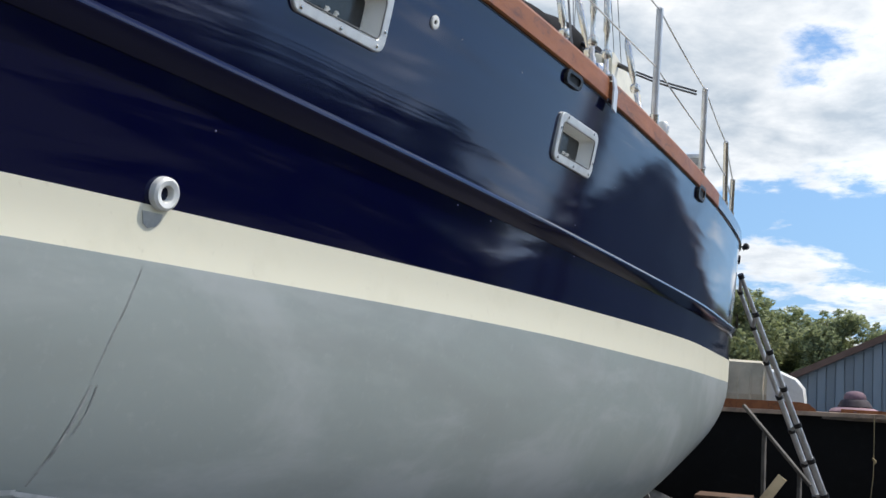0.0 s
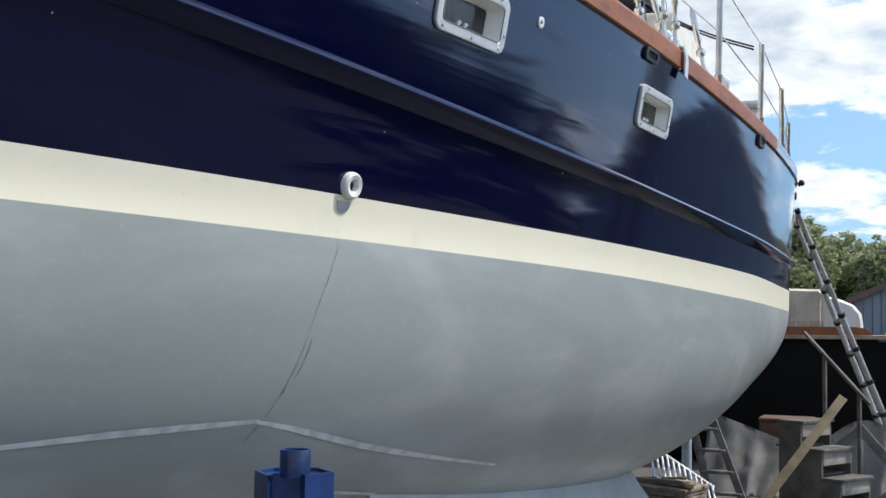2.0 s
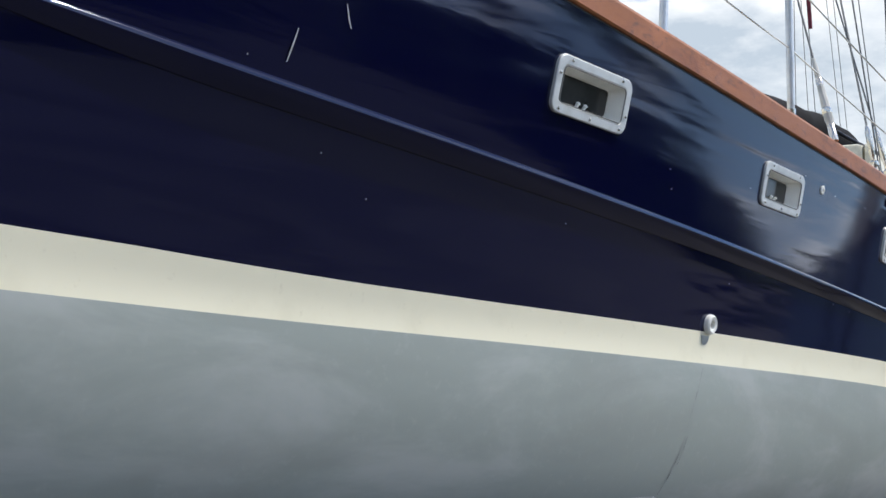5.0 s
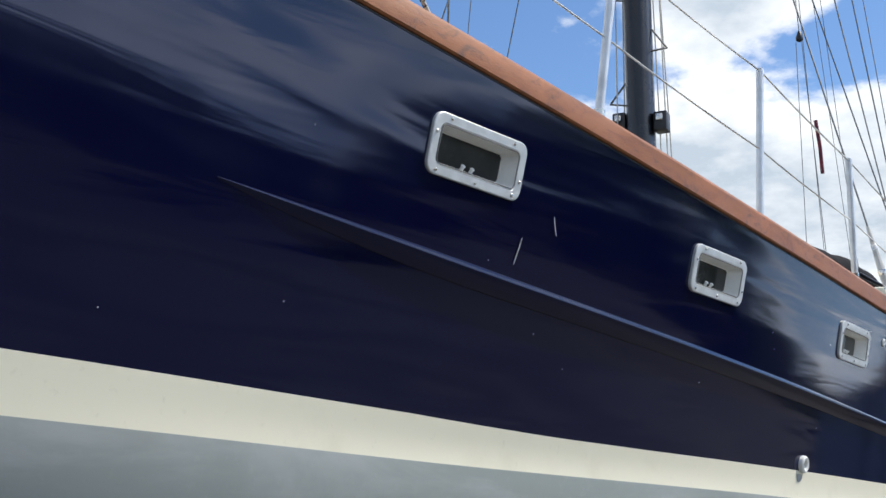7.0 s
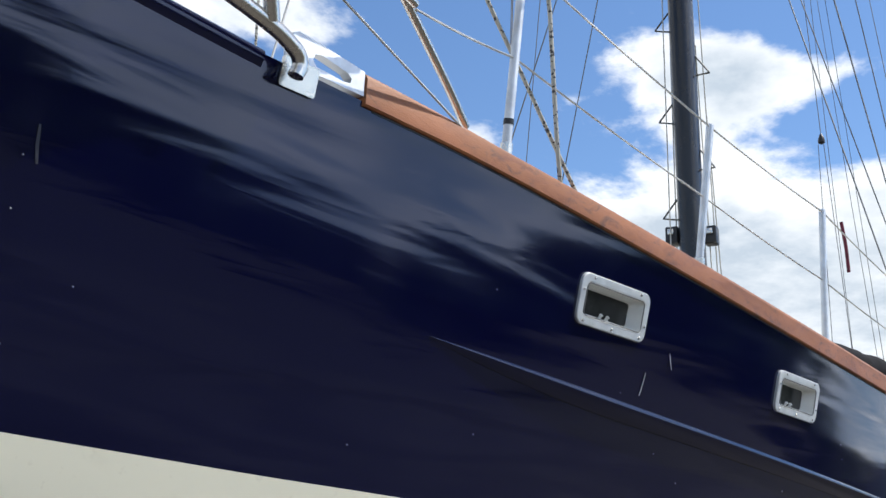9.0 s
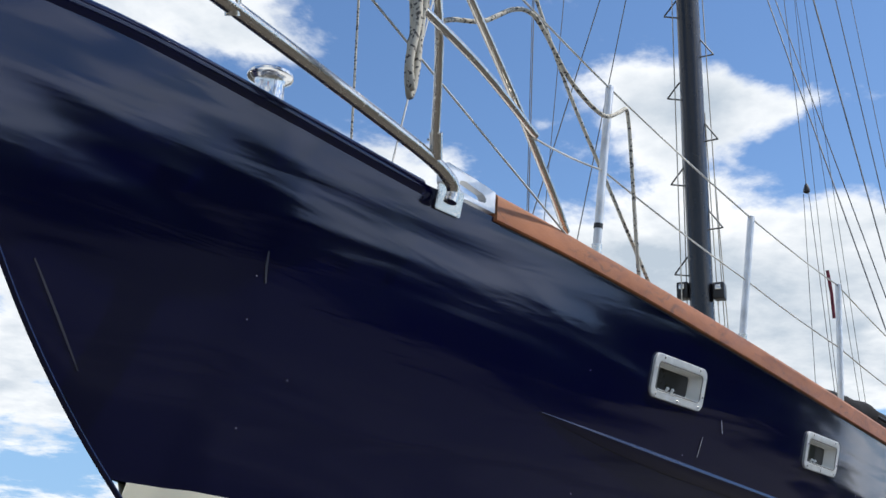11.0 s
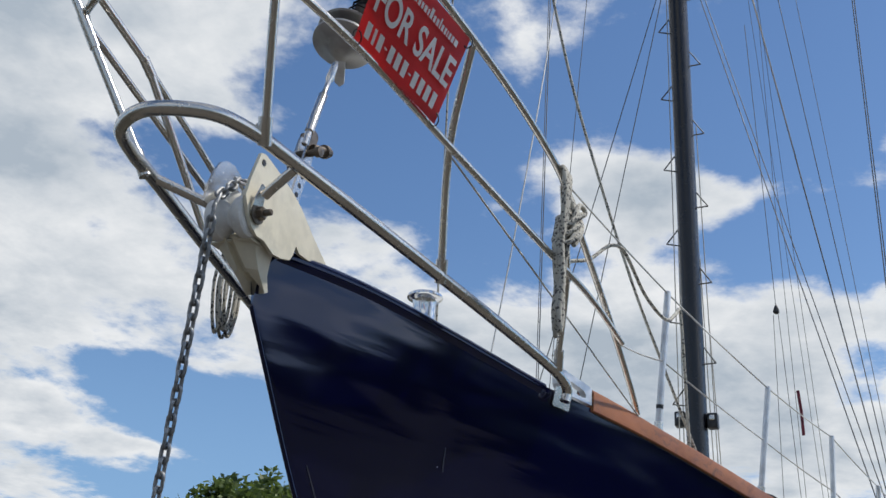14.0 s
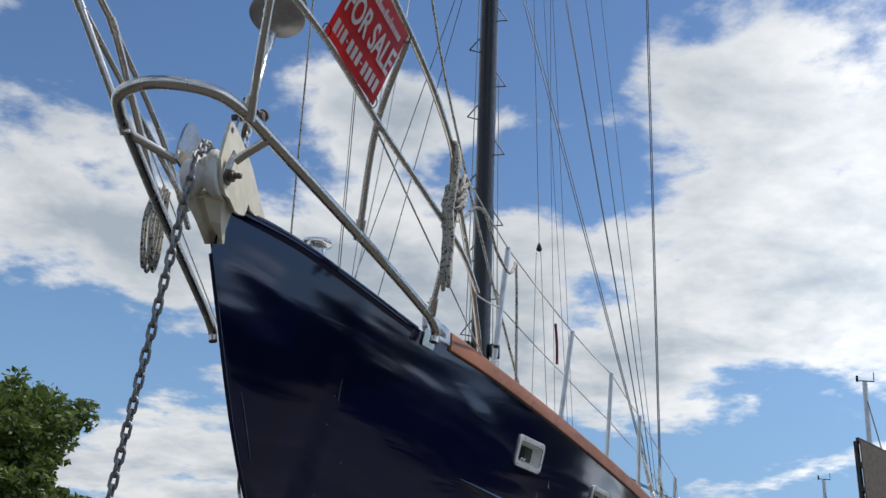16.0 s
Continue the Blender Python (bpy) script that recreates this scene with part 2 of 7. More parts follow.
STEEL = simple("polished_stainless", (0.66, 0.63, 0.58), 0.24, 1.0, vary=0.05, scale=6, bump=0.0)
CHROME = simple("chrome", (0.75, 0.75, 0.75), 0.13, 1.0, vary=0.06, scale=12, bump=0.0)
ALU = simple("dull_aluminium", (0.66, 0.67, 0.68), 0.45, 0.85, vary=0.12, scale=10)
WHITE_GEL = simple("white_gelcoat", (0.76, 0.76, 0.72), 0.3, vary=0.06, scale=10, bump=0.03)
CREAM_GEL = simple("cream_gelcoat", (0.70, 0.66, 0.53), 0.4, vary=0.12, scale=10, bump=0.08)
BLACK = simple("black_plastic", (0.012, 0.012, 0.014), 0.4, vary=0.2, scale=12)
SPAR = simple("black_spar_paint", (0.005, 0.006, 0.011), 0.24, coat=0.0, vary=0.25, scale=3)
RUBBER = simple("dark_rubber", (0.02, 0.02, 0.02), 0.7, vary=0.2)
GALV = simple("galvanised_chain", (0.34, 0.35, 0.36), 0.5, 0.6, vary=0.3, scale=40, bump=0.3)
WIRE = simple("rigging_wire", (0.16, 0.165, 0.17), 0.55, 0.6, vary=0.1, scale=30)
DARK_GLASS = simple("tinted_acrylic", (0.035, 0.036, 0.036), 0.12, vary=0.25, scale=8, bump=0.02)
RED = simple("red_sign_board", (0.76, 0.075, 0.080), 0.4, vary=0.08, scale=8, bump=0.02)
LETTER = simple("white_vinyl", (0.86, 0.86, 0.86), 0.45, vary=0.05, scale=20, bump=0.0)
BLUE = simple("blue_enamel", (0.007, 0.038, 0.17), 0.35, coat=0.2, vary=0.4, scale=9, bump=0.15)
WOOD_OLD = simple("weathered_grey_wood", (0.25, 0.22, 0.185), 0.8, vary=0.3, scale=6, bump=0.35)
WOOD_NEW = simple("pale_pine", (0.62, 0.46, 0.26), 0.65, vary=0.22, scale=6, bump=0.2)
TARP = simple("grey_tarpaulin", (0.30, 0.29, 0.27), 0.6, vary=0.25, scale=3, bump=0.25)
TAN_TARP = simple("tan_canvas_cover", (0.50, 0.45, 0.34), 0.8, vary=0.15, scale=3, bump=0.25)
BLACK_HULL = simple("black_hull_paint", (0.003, 0.0028, 0.0028), 0.6, vary=0.3, scale=2)
BLACK_HULL.node_tree.nodes["Principled BSDF"].inputs["Specular IOR Level"].default_value = 0.15
SHED = simple("blue_grey_cladding", (0.16, 0.21, 0.26), 0.55, vary=0.15, scale=2)
SHED_TRIM = simple("brown_roof_trim", (0.12, 0.075, 0.06), 0.6, vary=0.2, scale=4)
CANVAS = simple("black_canvas", (0.008, 0.008, 0.010), 0.85, vary=0.3, scale=6, bump=0.3)
CANVAS.node_tree.nodes["Principled BSDF"].inputs["Specular IOR Level"].default_value = 0.15
MAROON = simple("maroon_cloth", (0.16, 0.02, 0.04), 0.7, vary=0.25, scale=10, bump=0.2)
BARK = simple("bark", (0.10, 0.075, 0.055), 0.9, vary=0.3, scale=12, bump=0.5)


def leaf_material(name, color):
    b = Mat(name, color, 0.55)
    geo = b.t.nodes.new("ShaderNodeNewGeometry")
    pick = b.t.nodes.new("ShaderNodeValToRGB")
    pick.color_ramp.elements[0].color = (color[0] * 0.5, color[1] * 0.55, color[2] * 0.55, 1)
    pick.color_ramp.elements[1].color = (color[0] * 1.6, color[1] * 1.45, color[2] * 1.2, 1)
    b.t.links.new(geo.outputs["Random Per Island"], pick.inputs[0])
    b.t.links.new(pick.outputs[0], b.b.inputs["Base Color"])
    glow = b.t.nodes.new("ShaderNodeBsdfTranslucent")
    b.t.links.new(pick.outputs[0], glow.inputs["Color"])
    both = b.t.nodes.new("ShaderNodeMixShader")
    both.inputs[0].default_value = 0.42
    b.t.links.new(b.b.outputs[0], both.inputs[1])
    b.t.links.new(glow.outputs[0], both.inputs[2])
    b.t.links.new(both.outputs[0], b.t.nodes["Material Output"].inputs["Surface"])
    return b.m


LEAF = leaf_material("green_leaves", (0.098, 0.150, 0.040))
# far leaves paled in colour, for haze and backlight on the wood
LEAF_HAZED = leaf_material("hazed_far_leaves", (0.31, 0.36, 0.215))
# double-braid rope with dark flecks
a = Mat("braided_rope", (0.44, 0.42, 0.36), 0.85)
wv = a.t.nodes.new("ShaderNodeTexVoronoi")
wv.inputs["Scale"].default_value = 120
a.t.links.new(a.coords(), wv.inputs["Vector"])
a.tint(a.ramp(wv.outputs["Color"], 0.68, 0.72), (0.03, 0.03, 0.035), 0.9)
a.bump(a.noise(180, 2), 0.4, 0.003)
ROPE = a.m
ROPE_PLAIN = simple("pale_rope", (0.55, 0.54, 0.50), 0.85, vary=0.15, scale=60, bump=0.3)
ROPE_YELLOW = simple("yellow_rope", (0.36, 0.28, 0.15), 0.8, vary=0.15, scale=60, bump=0.3)
# yard ground: packed gravel
a = Mat("packed_gravel", (0.088, 0.079, 0.067), 0.9)
a.tint(a.ramp(a.noise(0.6, 5), 0.4, 0.7), (0.060, 0.054, 0.045), 0.8)
a.tint(a.ramp(a.noise(45, 4), 0.5, 0.8), (0.155, 0.142, 0.122), 0.6)
# rough grass starts some metres from the boat, with a ragged edge
where = a.t.nodes.new("ShaderNodeSeparateXYZ")
a.t.links.new(a.coords(), where.inputs[0])
side = a.t.nodes.new("ShaderNodeMath")
side.operation = "ABSOLUTE"
a.t.links.new(where.outputs[1], side.inputs[0])
ragged = a.t.nodes.new("ShaderNodeMath")
ragged.operation = "MULTIPLY_ADD"
ragged.inputs[1].default_value = 4.0
a.t.links.new(a.noise(0.45, 6, 0.6), ragged.inputs[0])
a.t.links.new(side.outputs[0], ragged.inputs[2])
grass = a.ramp(ragged.outputs[0], 6.2, 7.4)
# this ground is out of view, added dark to deepen the hull's reflections
a.tint(grass, (0.034, 0.029, 0.016))
# pale wandering streaks along the yard, out of view, added for the hull's reflections
sway_line = a.t.nodes.new("ShaderNodeMath")
sway_line.operation = "MULTIPLY_ADD"
sway_line.inputs[1].default_value = 3.0
a.t.links.new(a.noise(0.12, 3, 0.5), sway_line.inputs[0])
a.t.links.new(where.outputs[1], sway_line.inputs[2])
for centre in (-9.0, -10.9, -14.6, -16.7):
    off = a.t.nodes.new("ShaderNodeMath")
    off.operation = "ADD"
    off.inputs[1].default_value = -centre - 1.5
    a.t.links.new(sway_line.outputs[0], off.inputs[0])
    gap = a.t.nodes.new("ShaderNodeMath")
    gap.operation = "ABSOLUTE"
    a.t.links.new(off.outputs[0], gap.inputs[0])
    pale_streak = a.ramp(gap.outputs[0], 0.48, 0.16)
    a.tint(pale_streak, (0.16, 0.145, 0.12), 0.9)
a.bump(a.noise(40, 5), 0.6, 0.02)
GRAVEL = a.m


# ---- small builders ----
def finish(bm, name, mat, parent=None, label="", smooth=35.0, category="", kind="", group=""):
    """Link a bmesh as one mesh object, shaded smooth below the given edge angle."""
    me = bpy.data.meshes.new(name)
    bmesh.ops.recalc_face_normals(bm, faces=bm.faces)
    if smooth:
        for f in bm.faces:
            f.smooth = True
        for e in bm.edges:
            if len(e.link_faces) == 2 and e.calc_face_angle(0) > radians(smooth):
                e.smooth = False
    bm.to_mesh(me)
    bm.free()
    if isinstance(mat, (list, tuple)):
        for m in mat:
            me.materials.append(m)
    else:
        me.materials.append(mat)
    ob = new(name, me)
    if parent is not None:
        ob.parent = parent
    return tagged(ob, label, category, group, kind)


def part(name, bm, mat, parent, label="", smooth=35.0):
    return finish(bm, name, mat, parent, label, smooth)


def empty(name, at=(0, 0, 0), label="", category="", group=""):
    ob = new(name)
    ob.location = at
    ob.empty_display_size = 0.1
    tagged(ob, label, category, group)
    bpy.context.view_layer.update()
    return ob


def hang(ob, thing):
    """Make ob a part of thing without moving it."""
    ob.parent = thing
    ob.matrix_parent_inverse = Matrix.Translation(thing.location).inverted()
    return ob


def box(bm, size, m=None, bevel=0.0):
    got = bmesh.ops.create_cube(bm, size=1.0, matrix=(m or Matrix()) @ Matrix.Diagonal((*size, 1)))
    if bevel:
        es = list({e for v in got["verts"] for e in v.link_edges})
        bmesh.ops.bevel(bm, geom=es, offset=bevel, segments=2, affect="EDGES", profile=0.5)
    return bm


def rounded_rect(w, h, r, n=6):
    pts = []
    for cx, cy, a0 in ((w / 2 - r, h / 2 - r, 0), (-w / 2 + r, h / 2 - r, 90), (-w / 2 + r, -h / 2 + r, 180), (w / 2 - r, -h / 2 + r, 270)):
        for i in range(n + 1):
            t = radians(a0 + 90 * i / n)
            pts.append((cx + r * math.cos(t), cy + r * math.sin(t)))
    return pts


def skin(bm, rings, closed=True, cap=False):
    """Faces between rings of the same number of points."""
    rows = [[bm.verts.new(p) for p in ring] for ring in rings]
    n = len(rows[0])
    for r0, r1 in zip(rows, rows[1:]):
        for i in range(n if closed else n - 1):
            j = (i + 1) % n
            bm.faces.new((r0[i], r0[j], r1[j], r1[i]))
    if cap:
        bm.faces.new(list(reversed(rows[0])))
        bm.faces.new(rows[-1])
    return rows


def lathe(bm, profile, m=None, n=24):
    """A turned shape from (radius, height) pairs."""
    m = m or Matrix()
    rings = [[m @ Vector((r * math.cos(math.tau * i / n), r * math.sin(math.tau * i / n), z)) for i in range(n)] for r, z in profile]
    skin(bm, rings, cap=True)
    return bm


def smooth_line(pts, per=8, closed=False):
    """A Catmull-Rom line through the points."""
    P = [Vector(p) for p in pts]
    if len(P) == 2:
        return P
    res = []
    count = len(P) if closed else len(P) - 1
    for k in range(count):
        if closed:
            p0, p1, p2, p3 = (P[(k + o) % len(P)] for o in (-1, 0, 1, 2))
        else:
            p0 = P[k - 1] if k else P[0] * 2 - P[1]
            p1, p2 = P[k], P[k + 1]
            p3 = P[k + 2] if k + 2 < len(P) else P[-1] * 2 - P[-2]
        for i in range(per):
            t = i / per
            res.append(0.5 * ((2 * p1) + (p2 - p0) * t + (2 * p0 - 5 * p1 + 4 * p2 - p3) * t * t + (3 * p1 - p0 - 3 * p2 + p3) * t ** 3))
    if not closed:
        res.append(P[-1])
    return res


def tube(bm, line, r, n=10, closed=False, radii=None):
    """A round bar along a line of points."""
    L = [Vector(p) for p in line]
    up = Vector((0.13, 0.31, 0.94)).normalized()
    rings = []
    for k, p in enumerate(L):
        if closed:
            d = L[(k + 1) % len(L)] - L[k - 1]
        else:
            d = L[min(k + 1, len(L) - 1)] - L[max(k - 1, 0)]
        d.normalize()
        s = d.cross(up)
        if s.length < 0.05:
            s = d.cross(Vector((1, 0, 0)))
        s.normalize()
        up = s.cross(d).normalized()
        rr = radii[k] if radii else r
        rings.append([p + rr * (math.cos(math.tau * i / n) * s + math.sin(math.tau * i / n) * up) for i in range(n)])
    if closed:
        rings.append(rings[0])
        rows = [[bm.verts.new(p) for p in ring] for ring in rings[:-1]]
        rows.append(rows[0])
        for r0, r1 in zip(rows, rows[1:]):
            for i in range(n):
                bm.faces.new((r0[i], r0[(i + 1) % n], r1[(i + 1) % n], r1[i]))
    else:
        skin(bm, rings, cap=True)
    return bm


def bar(name, pts, r, mat, parent, label="", per=8, n=10):
    bm = bmesh.new()
    tube(bm, smooth_line(pts, per) if len(pts) > 2 else [Vector(p) for p in pts], r, n)
    return part(name, bm, mat, parent, label, 50)


def plate(bm, outline, m, thick):
    """A flat plate: an outline in its own x, y, given a thickness along z."""
    lo = [bm.verts.new(m @ Vector((x, y, -thick / 2))) for x, y in outline]
    hi = [bm.verts.new(m @ Vector((x, y, thick / 2))) for x, y in outline]
    bm.faces.new(list(reversed(lo)))
    bm.faces.new(hi)
    n = len(lo)
    for i in range(n):
        bm.faces.new((lo[i], lo[(i + 1) % n], hi[(i + 1) % n], hi[i]))
    return bm


def basis(origin, xdir, ydir):
    """A pose with its x along xdir, and y as near ydir as can be."""
    x = Vector(xdir).normalized()
    z = x.cross(Vector(ydir)).normalized()
    y = z.cross(x)
    return Matrix(((x.x, y.x, z.x, origin[0]), (x.y, y.y, z.y, origin[1]), (x.z, y.z, z.z, origin[2]), (0, 0, 0, 1)))


# ---- the ground ----
bm = bmesh.new()
bmesh.ops.create_grid(bm, x_segments=60, y_segments=60, size=1200)
for v in bm.verts:
    d = math.hypot(v.co.x, v.co.y)
    v.co.z = 0.0 if d < 60 else 0.15 * noise.noise(v.co * 0.02)
finish(bm, "ground", GRAVEL, label="packed grey gravel yard with patches of dirt and grass", category="ground", kind="structure")

# ---- the hull ----
# x, deck-edge half breadth, deck-edge height, waterline half breadth, keel line height, bilge fullness
STATIONS = [
    (0.00, 0.030, 3.170, 0.000, 2.965, 1.00), (0.45, 0.185, 3.175, 0.000, 2.38, 1.00), (0.90, 0.320, 3.150, 0.020, 1.99, 1.00),
    (1.65, 0.530, 3.105, 0.260, 1.50, 1.25), (2.30, 0.725, 3.085, 0.480, 1.20, 1.50), (3.30, 1.030, 3.010, 0.760, 0.95, 1.80),
    (4.50, 1.350, 2.930, 1.130, 0.80, 2.10), (5.70, 1.600, 2.885, 1.430, 0.70, 2.35), (7.50, 1.910, 2.840, 1.760, 0.62, 2.60),
    (9.70, 2.100, 2.830, 1.990, 0.62, 2.80), (11.5, 2.130, 2.850, 2.030, 0.85, 2.80), (12.5, 2.070, 2.890, 2.010, 1.10, 2.83),
    (13.0, 2.000, 2.920, 1.860, 1.15, 2.20),
]
WL = 1.93
STERN = 13.0
_x = [s[0] for s in STATIONS]


def glide(xs, ys, x):
    """A smooth curve through a few values."""
    k = min(max(sum(1 for v in xs if v <= x) - 1, 0), len(xs) - 2)
    h = xs[k + 1] - xs[k]

    def slope(i):
        a, b = max(i - 1, 0), min(i + 1, len(xs) - 1)
        return (ys[b] - ys[a]) / (xs[b] - xs[a])

    u = (x - xs[k]) / h
    return (2 * u ** 3 - 3 * u * u + 1) * ys[k] + (u ** 3 - 2 * u * u + u) * h * slope(k) + (3 * u * u - 2 * u ** 3) * ys[k + 1] + (u ** 3 - u * u) * h * slope(k + 1)


def station(x):
    return [glide(_x, [s[i] for s in STATIONS], x) for i in range(1, 6)]


def half(x, z, st=None):
    """Half breadth of the hull at a length and height."""
    bs, zs, bw, zc, p = st or station(x)
    bw = max(bw, 0.0)
    if zc >= WL:
        u = min(max((z - zc) / (zs - zc), 0), 1.2)
        return bs * u ** 0.93
    if z >= WL:
        u = (z - WL) / (zs - WL)
        bend = 0.25 * min(max((x - 2.5) / 4.0, -0.15), 1)
        return bw + (bs - bw) * ((1 - bend) * u + bend * u * u)
    u = min(max((WL - z) / (WL - zc), 0), 1)
    return bw * max(1 - u ** p, 0) ** (1 / p)


def on_hull(x, z, out=0.0):
    """A point on the port side and the outward normal there."""
    e = 0.02
    y = half(x, z)
    dx = (half(x + e, z) - half(x - e, z)) / (2 * e)
    dz = (half(x, z + e) - half(x, z - e)) / (2 * e)
    nrm = Vector((-dx, -1.0, -dz)).normalized()
    return Vector((x, -y, z)) + out * nrm, nrm


def stripe_top(x):
    return 2.0 + 0.010 * max(0.0, 1 - abs(x - 3.1) / 1.2) + 0.075 * min(max((3.8 - x) / 2.8, 0), 1) ** 1.3 - 0.02 * min(max((x - 10) / 3, 0), 1)


def stripe_low(x):
    return glide([0.5, 1.5, 2.2, 3.5, 5.0, 7.4, 9.3, 12.0, 13.0], [1.925, 1.915, 1.903, 1.887, 1.880, 1.868, 1.842, 1.82, 1.815], x)


def sheer(x):
    return station(x)[1]


yacht = empty("sailing_yacht", (6.5, 0, 0), "navy blue sailing yacht with cream stripe, ashore on stands", "sailing yacht")


def ypart(name, bm, mat, label="", smooth=35.0):
    return hang(finish(bm, name, mat, None, label, smooth), yacht)


def lengths(a, b, step):
    n = max(2, int((b - a) / step) + 1)
    return [a + (b - a) * i / (n - 1) for i in range(n)]


PORTS = [(3.112, 2.779), (4.505, 2.686), (5.965, 2.630), (7.530, 2.588)]
PORT_W, PORT_H = 0.411, 0.184


def open_ports(bm):
    """Cut the portlight openings through the port topside."""
    for x, z in PORTS:
        hw, hh = PORT_W / 2 - 0.022, PORT_H / 2 - 0.022
        for axis, at in ((0, x - hw), (0, x + hw), (2, z - hh), (2, z + hh)):
            near = [f for f in bm.faces if f.calc_center_median().y < 0 and abs(f.calc_center_median().x - x) < 0.5 and abs(f.calc_center_median().z - z) < 0.3]
            geom = near + list({e for f in near for e in f.edges}) + list({v for f in near for v in f.verts})
            co, no = [0, 0, 0], [0, 0, 0]
            co[axis], no[axis] = at, 1
            bmesh.ops.bisect_plane(bm, geom=geom, plane_co=co, plane_no=no, dist=1e-5)
        gone = [f for f in bm.faces if f.calc_center_median().y < 0 and abs(f.calc_center_median().x - x) < hw and abs(f.calc_center_median().z - z) < hh]
        bmesh.ops.delete(bm, geom=gone, context="FACES")


def strip(name, xs, lo, hi, rows, mat, label="", out=0.0, holes=False):
    """A band of the hull's skin, both sides, between two height curves."""
    bm = bmesh.new()
    for side in (-1, 1):
        grid = []
        for x in xs:
            st = station(x)
            a, b = lo(x, st), hi(x, st)
            line = []
            for i in range(rows + 1):
                u = i / rows
                z = a + (b - a) * u
                line.append(bm.verts.new((x, side * (half(x, z, st) + out), z)))
            grid.append(line)
        for g0, g1 in zip(grid, grid[1:]):
            for i in range(rows):
                f = (g0[i], g1[i], g1[i + 1], g0[i + 1])
                bm.faces.new(f if side < 0 else tuple(reversed(f)))
    bmesh.ops.remove_doubles(bm, verts=bm.verts, dist=0.0005)
    if holes:
        open_ports(bm)
    return ypart(name, bm, mat, label, 60)


def topside_lift(x):
    """The topside stands a little prouder under the forward end of the cap rail."""
    return 0.008 * min(max((x - 1.50) / 0.15, 0), 1) * min(max((4.6 - x) / 1.6, 0), 1)


XS = lengths(0.0, STERN, 0.06)
strip("topside", XS, lambda x, st: max(stripe_top(x), st[3]), lambda x, st: st[1] + topside_lift(x), 26, NAVY, "glossy navy blue topside with wavy reflections", holes=True)
XW = [x for x in XS if station(x)[3] < stripe_top(x)]
strip("boot_stripe", XW, lambda x, st: max(stripe_low(x), st[3]), lambda x, st: stripe_top(x), 3, CREAM, "broad cream boot stripe", 0.0)
XU = [x for x in XS if station(x)[3] < stripe_low(x)]


def underbody():
    bm = bmesh.new()
    n = 30
    for side in (-1, 1):
        grid = []
        for x in XU:
            st = station(x)
            top = stripe_low(x)
            line = []
            for i in range(n + 1):
                z = st[3] + (top - st[3]) * (1 - math.cos(0.5 * math.pi * i / n))
                line.append(bm.verts.new((x, side * half(x, z, st), z)))
            grid.append(line)
        for g0, g1 in zip(grid, grid[1:]):
            for i in range(n):
                bm.faces.new((g0[i], g1[i], g1[i + 1], g0[i + 1]))
    bmesh.ops.remove_doubles(bm, verts=bm.verts, dist=0.0005)
    return ypart("underbody", bm, GREY, "scuffed grey antifouled bottom", 60)


underbody()


def transom():
    bm = bmesh.new()
    st = station(STERN)
    rings = []
    for k, (inset, back) in enumerate(((0, 0), (0.04, 0.035), (0.3, 0.12), (1, 0.2))):
        ring = []
        for side in (-1, 1):
            zs = [st[3] + (st[1] - st[3]) * i / 24 for i in range(25)]
            for z in (zs if side < 0 else reversed(zs)):
                zz = z + (2.3 - z) * inset * 0.9
                ring.append((STERN + back, side * half(STERN, z, st) * (1 - inset), zz))
        rings.append(ring)
    skin(bm, rings)
    bmesh.ops.remove_doubles(bm, verts=bm.verts, dist=0.0005)
    return ypart("transom", bm, NAVY)


transom()


def deck():
    bm = bmesh.new()
    rows = []
    for x in lengths(0.25, STERN, 0.25):
        st = station(x)
        w = max(0.01, half(x, st[1] - 0.17, st) - 0.02)
        rows.append([bm.verts.new((x, w * k / 4, st[1] - 0.16 + 0.08 * (1 - (k / 4) ** 2))) for k in range(-4, 5)])
    for a, b in zip(rows, rows[1:]):
        for i in range(8):
            bm.faces.new((a[i], a[i + 1], b[i + 1], b[i]))
    return ypart("deck", bm, WHITE_GEL)


deck()


# ---- rubbing strake, cap rail and hull fittings ----
def hull_run(name, xs, height, profile, mat, label="", taper=0.0, sides=(-1, 1)):
    """A moulding along the hull: profile points (out, up) about a height curve."""
    bm = bmesh.new()
    for side in sides:
        rings = []
        for k, x in enumerate(xs):
            t = math.sin(0.5 * math.pi * min(1.0, (x - xs[0]) / taper + 0.01)) ** 0.7 if taper else 1.0
            ring = []
            for o, u in profile:
                z = height(x) + u * t
                p, nrm = on_hull(x, z)
                ring.append((p.x + nrm.x * o * t, side * (-p.y - nrm.y * o * t), p.z + nrm.z * o * t))
            rings.append(ring if side < 0 else list(reversed(ring)))
        skin(bm, rings, cap=True)
    return ypart(name, bm, mat, label, 40)


def strake_z(x):
    return glide([2.3, 3.3, 4.5, 5.7, 7.4, 9.2, 11.6, 13.0], [2.515, 2.465, 2.40, 2.345, 2.275, 2.235, 2.225, 2.235], x)


hull_run("rubbing_strake", lengths(2.3, 13.0, 0.08), strake_z, [(-0.025, 0.006), (0.020, 0.003), (0.027, 0.0), (0.032, -0.005), (0.0345, -0.012), (0.034, -0.020), (0.005, -0.066), (-0.030, -0.072)], NAVY, "navy moulded rubbing strake", taper=1.0)


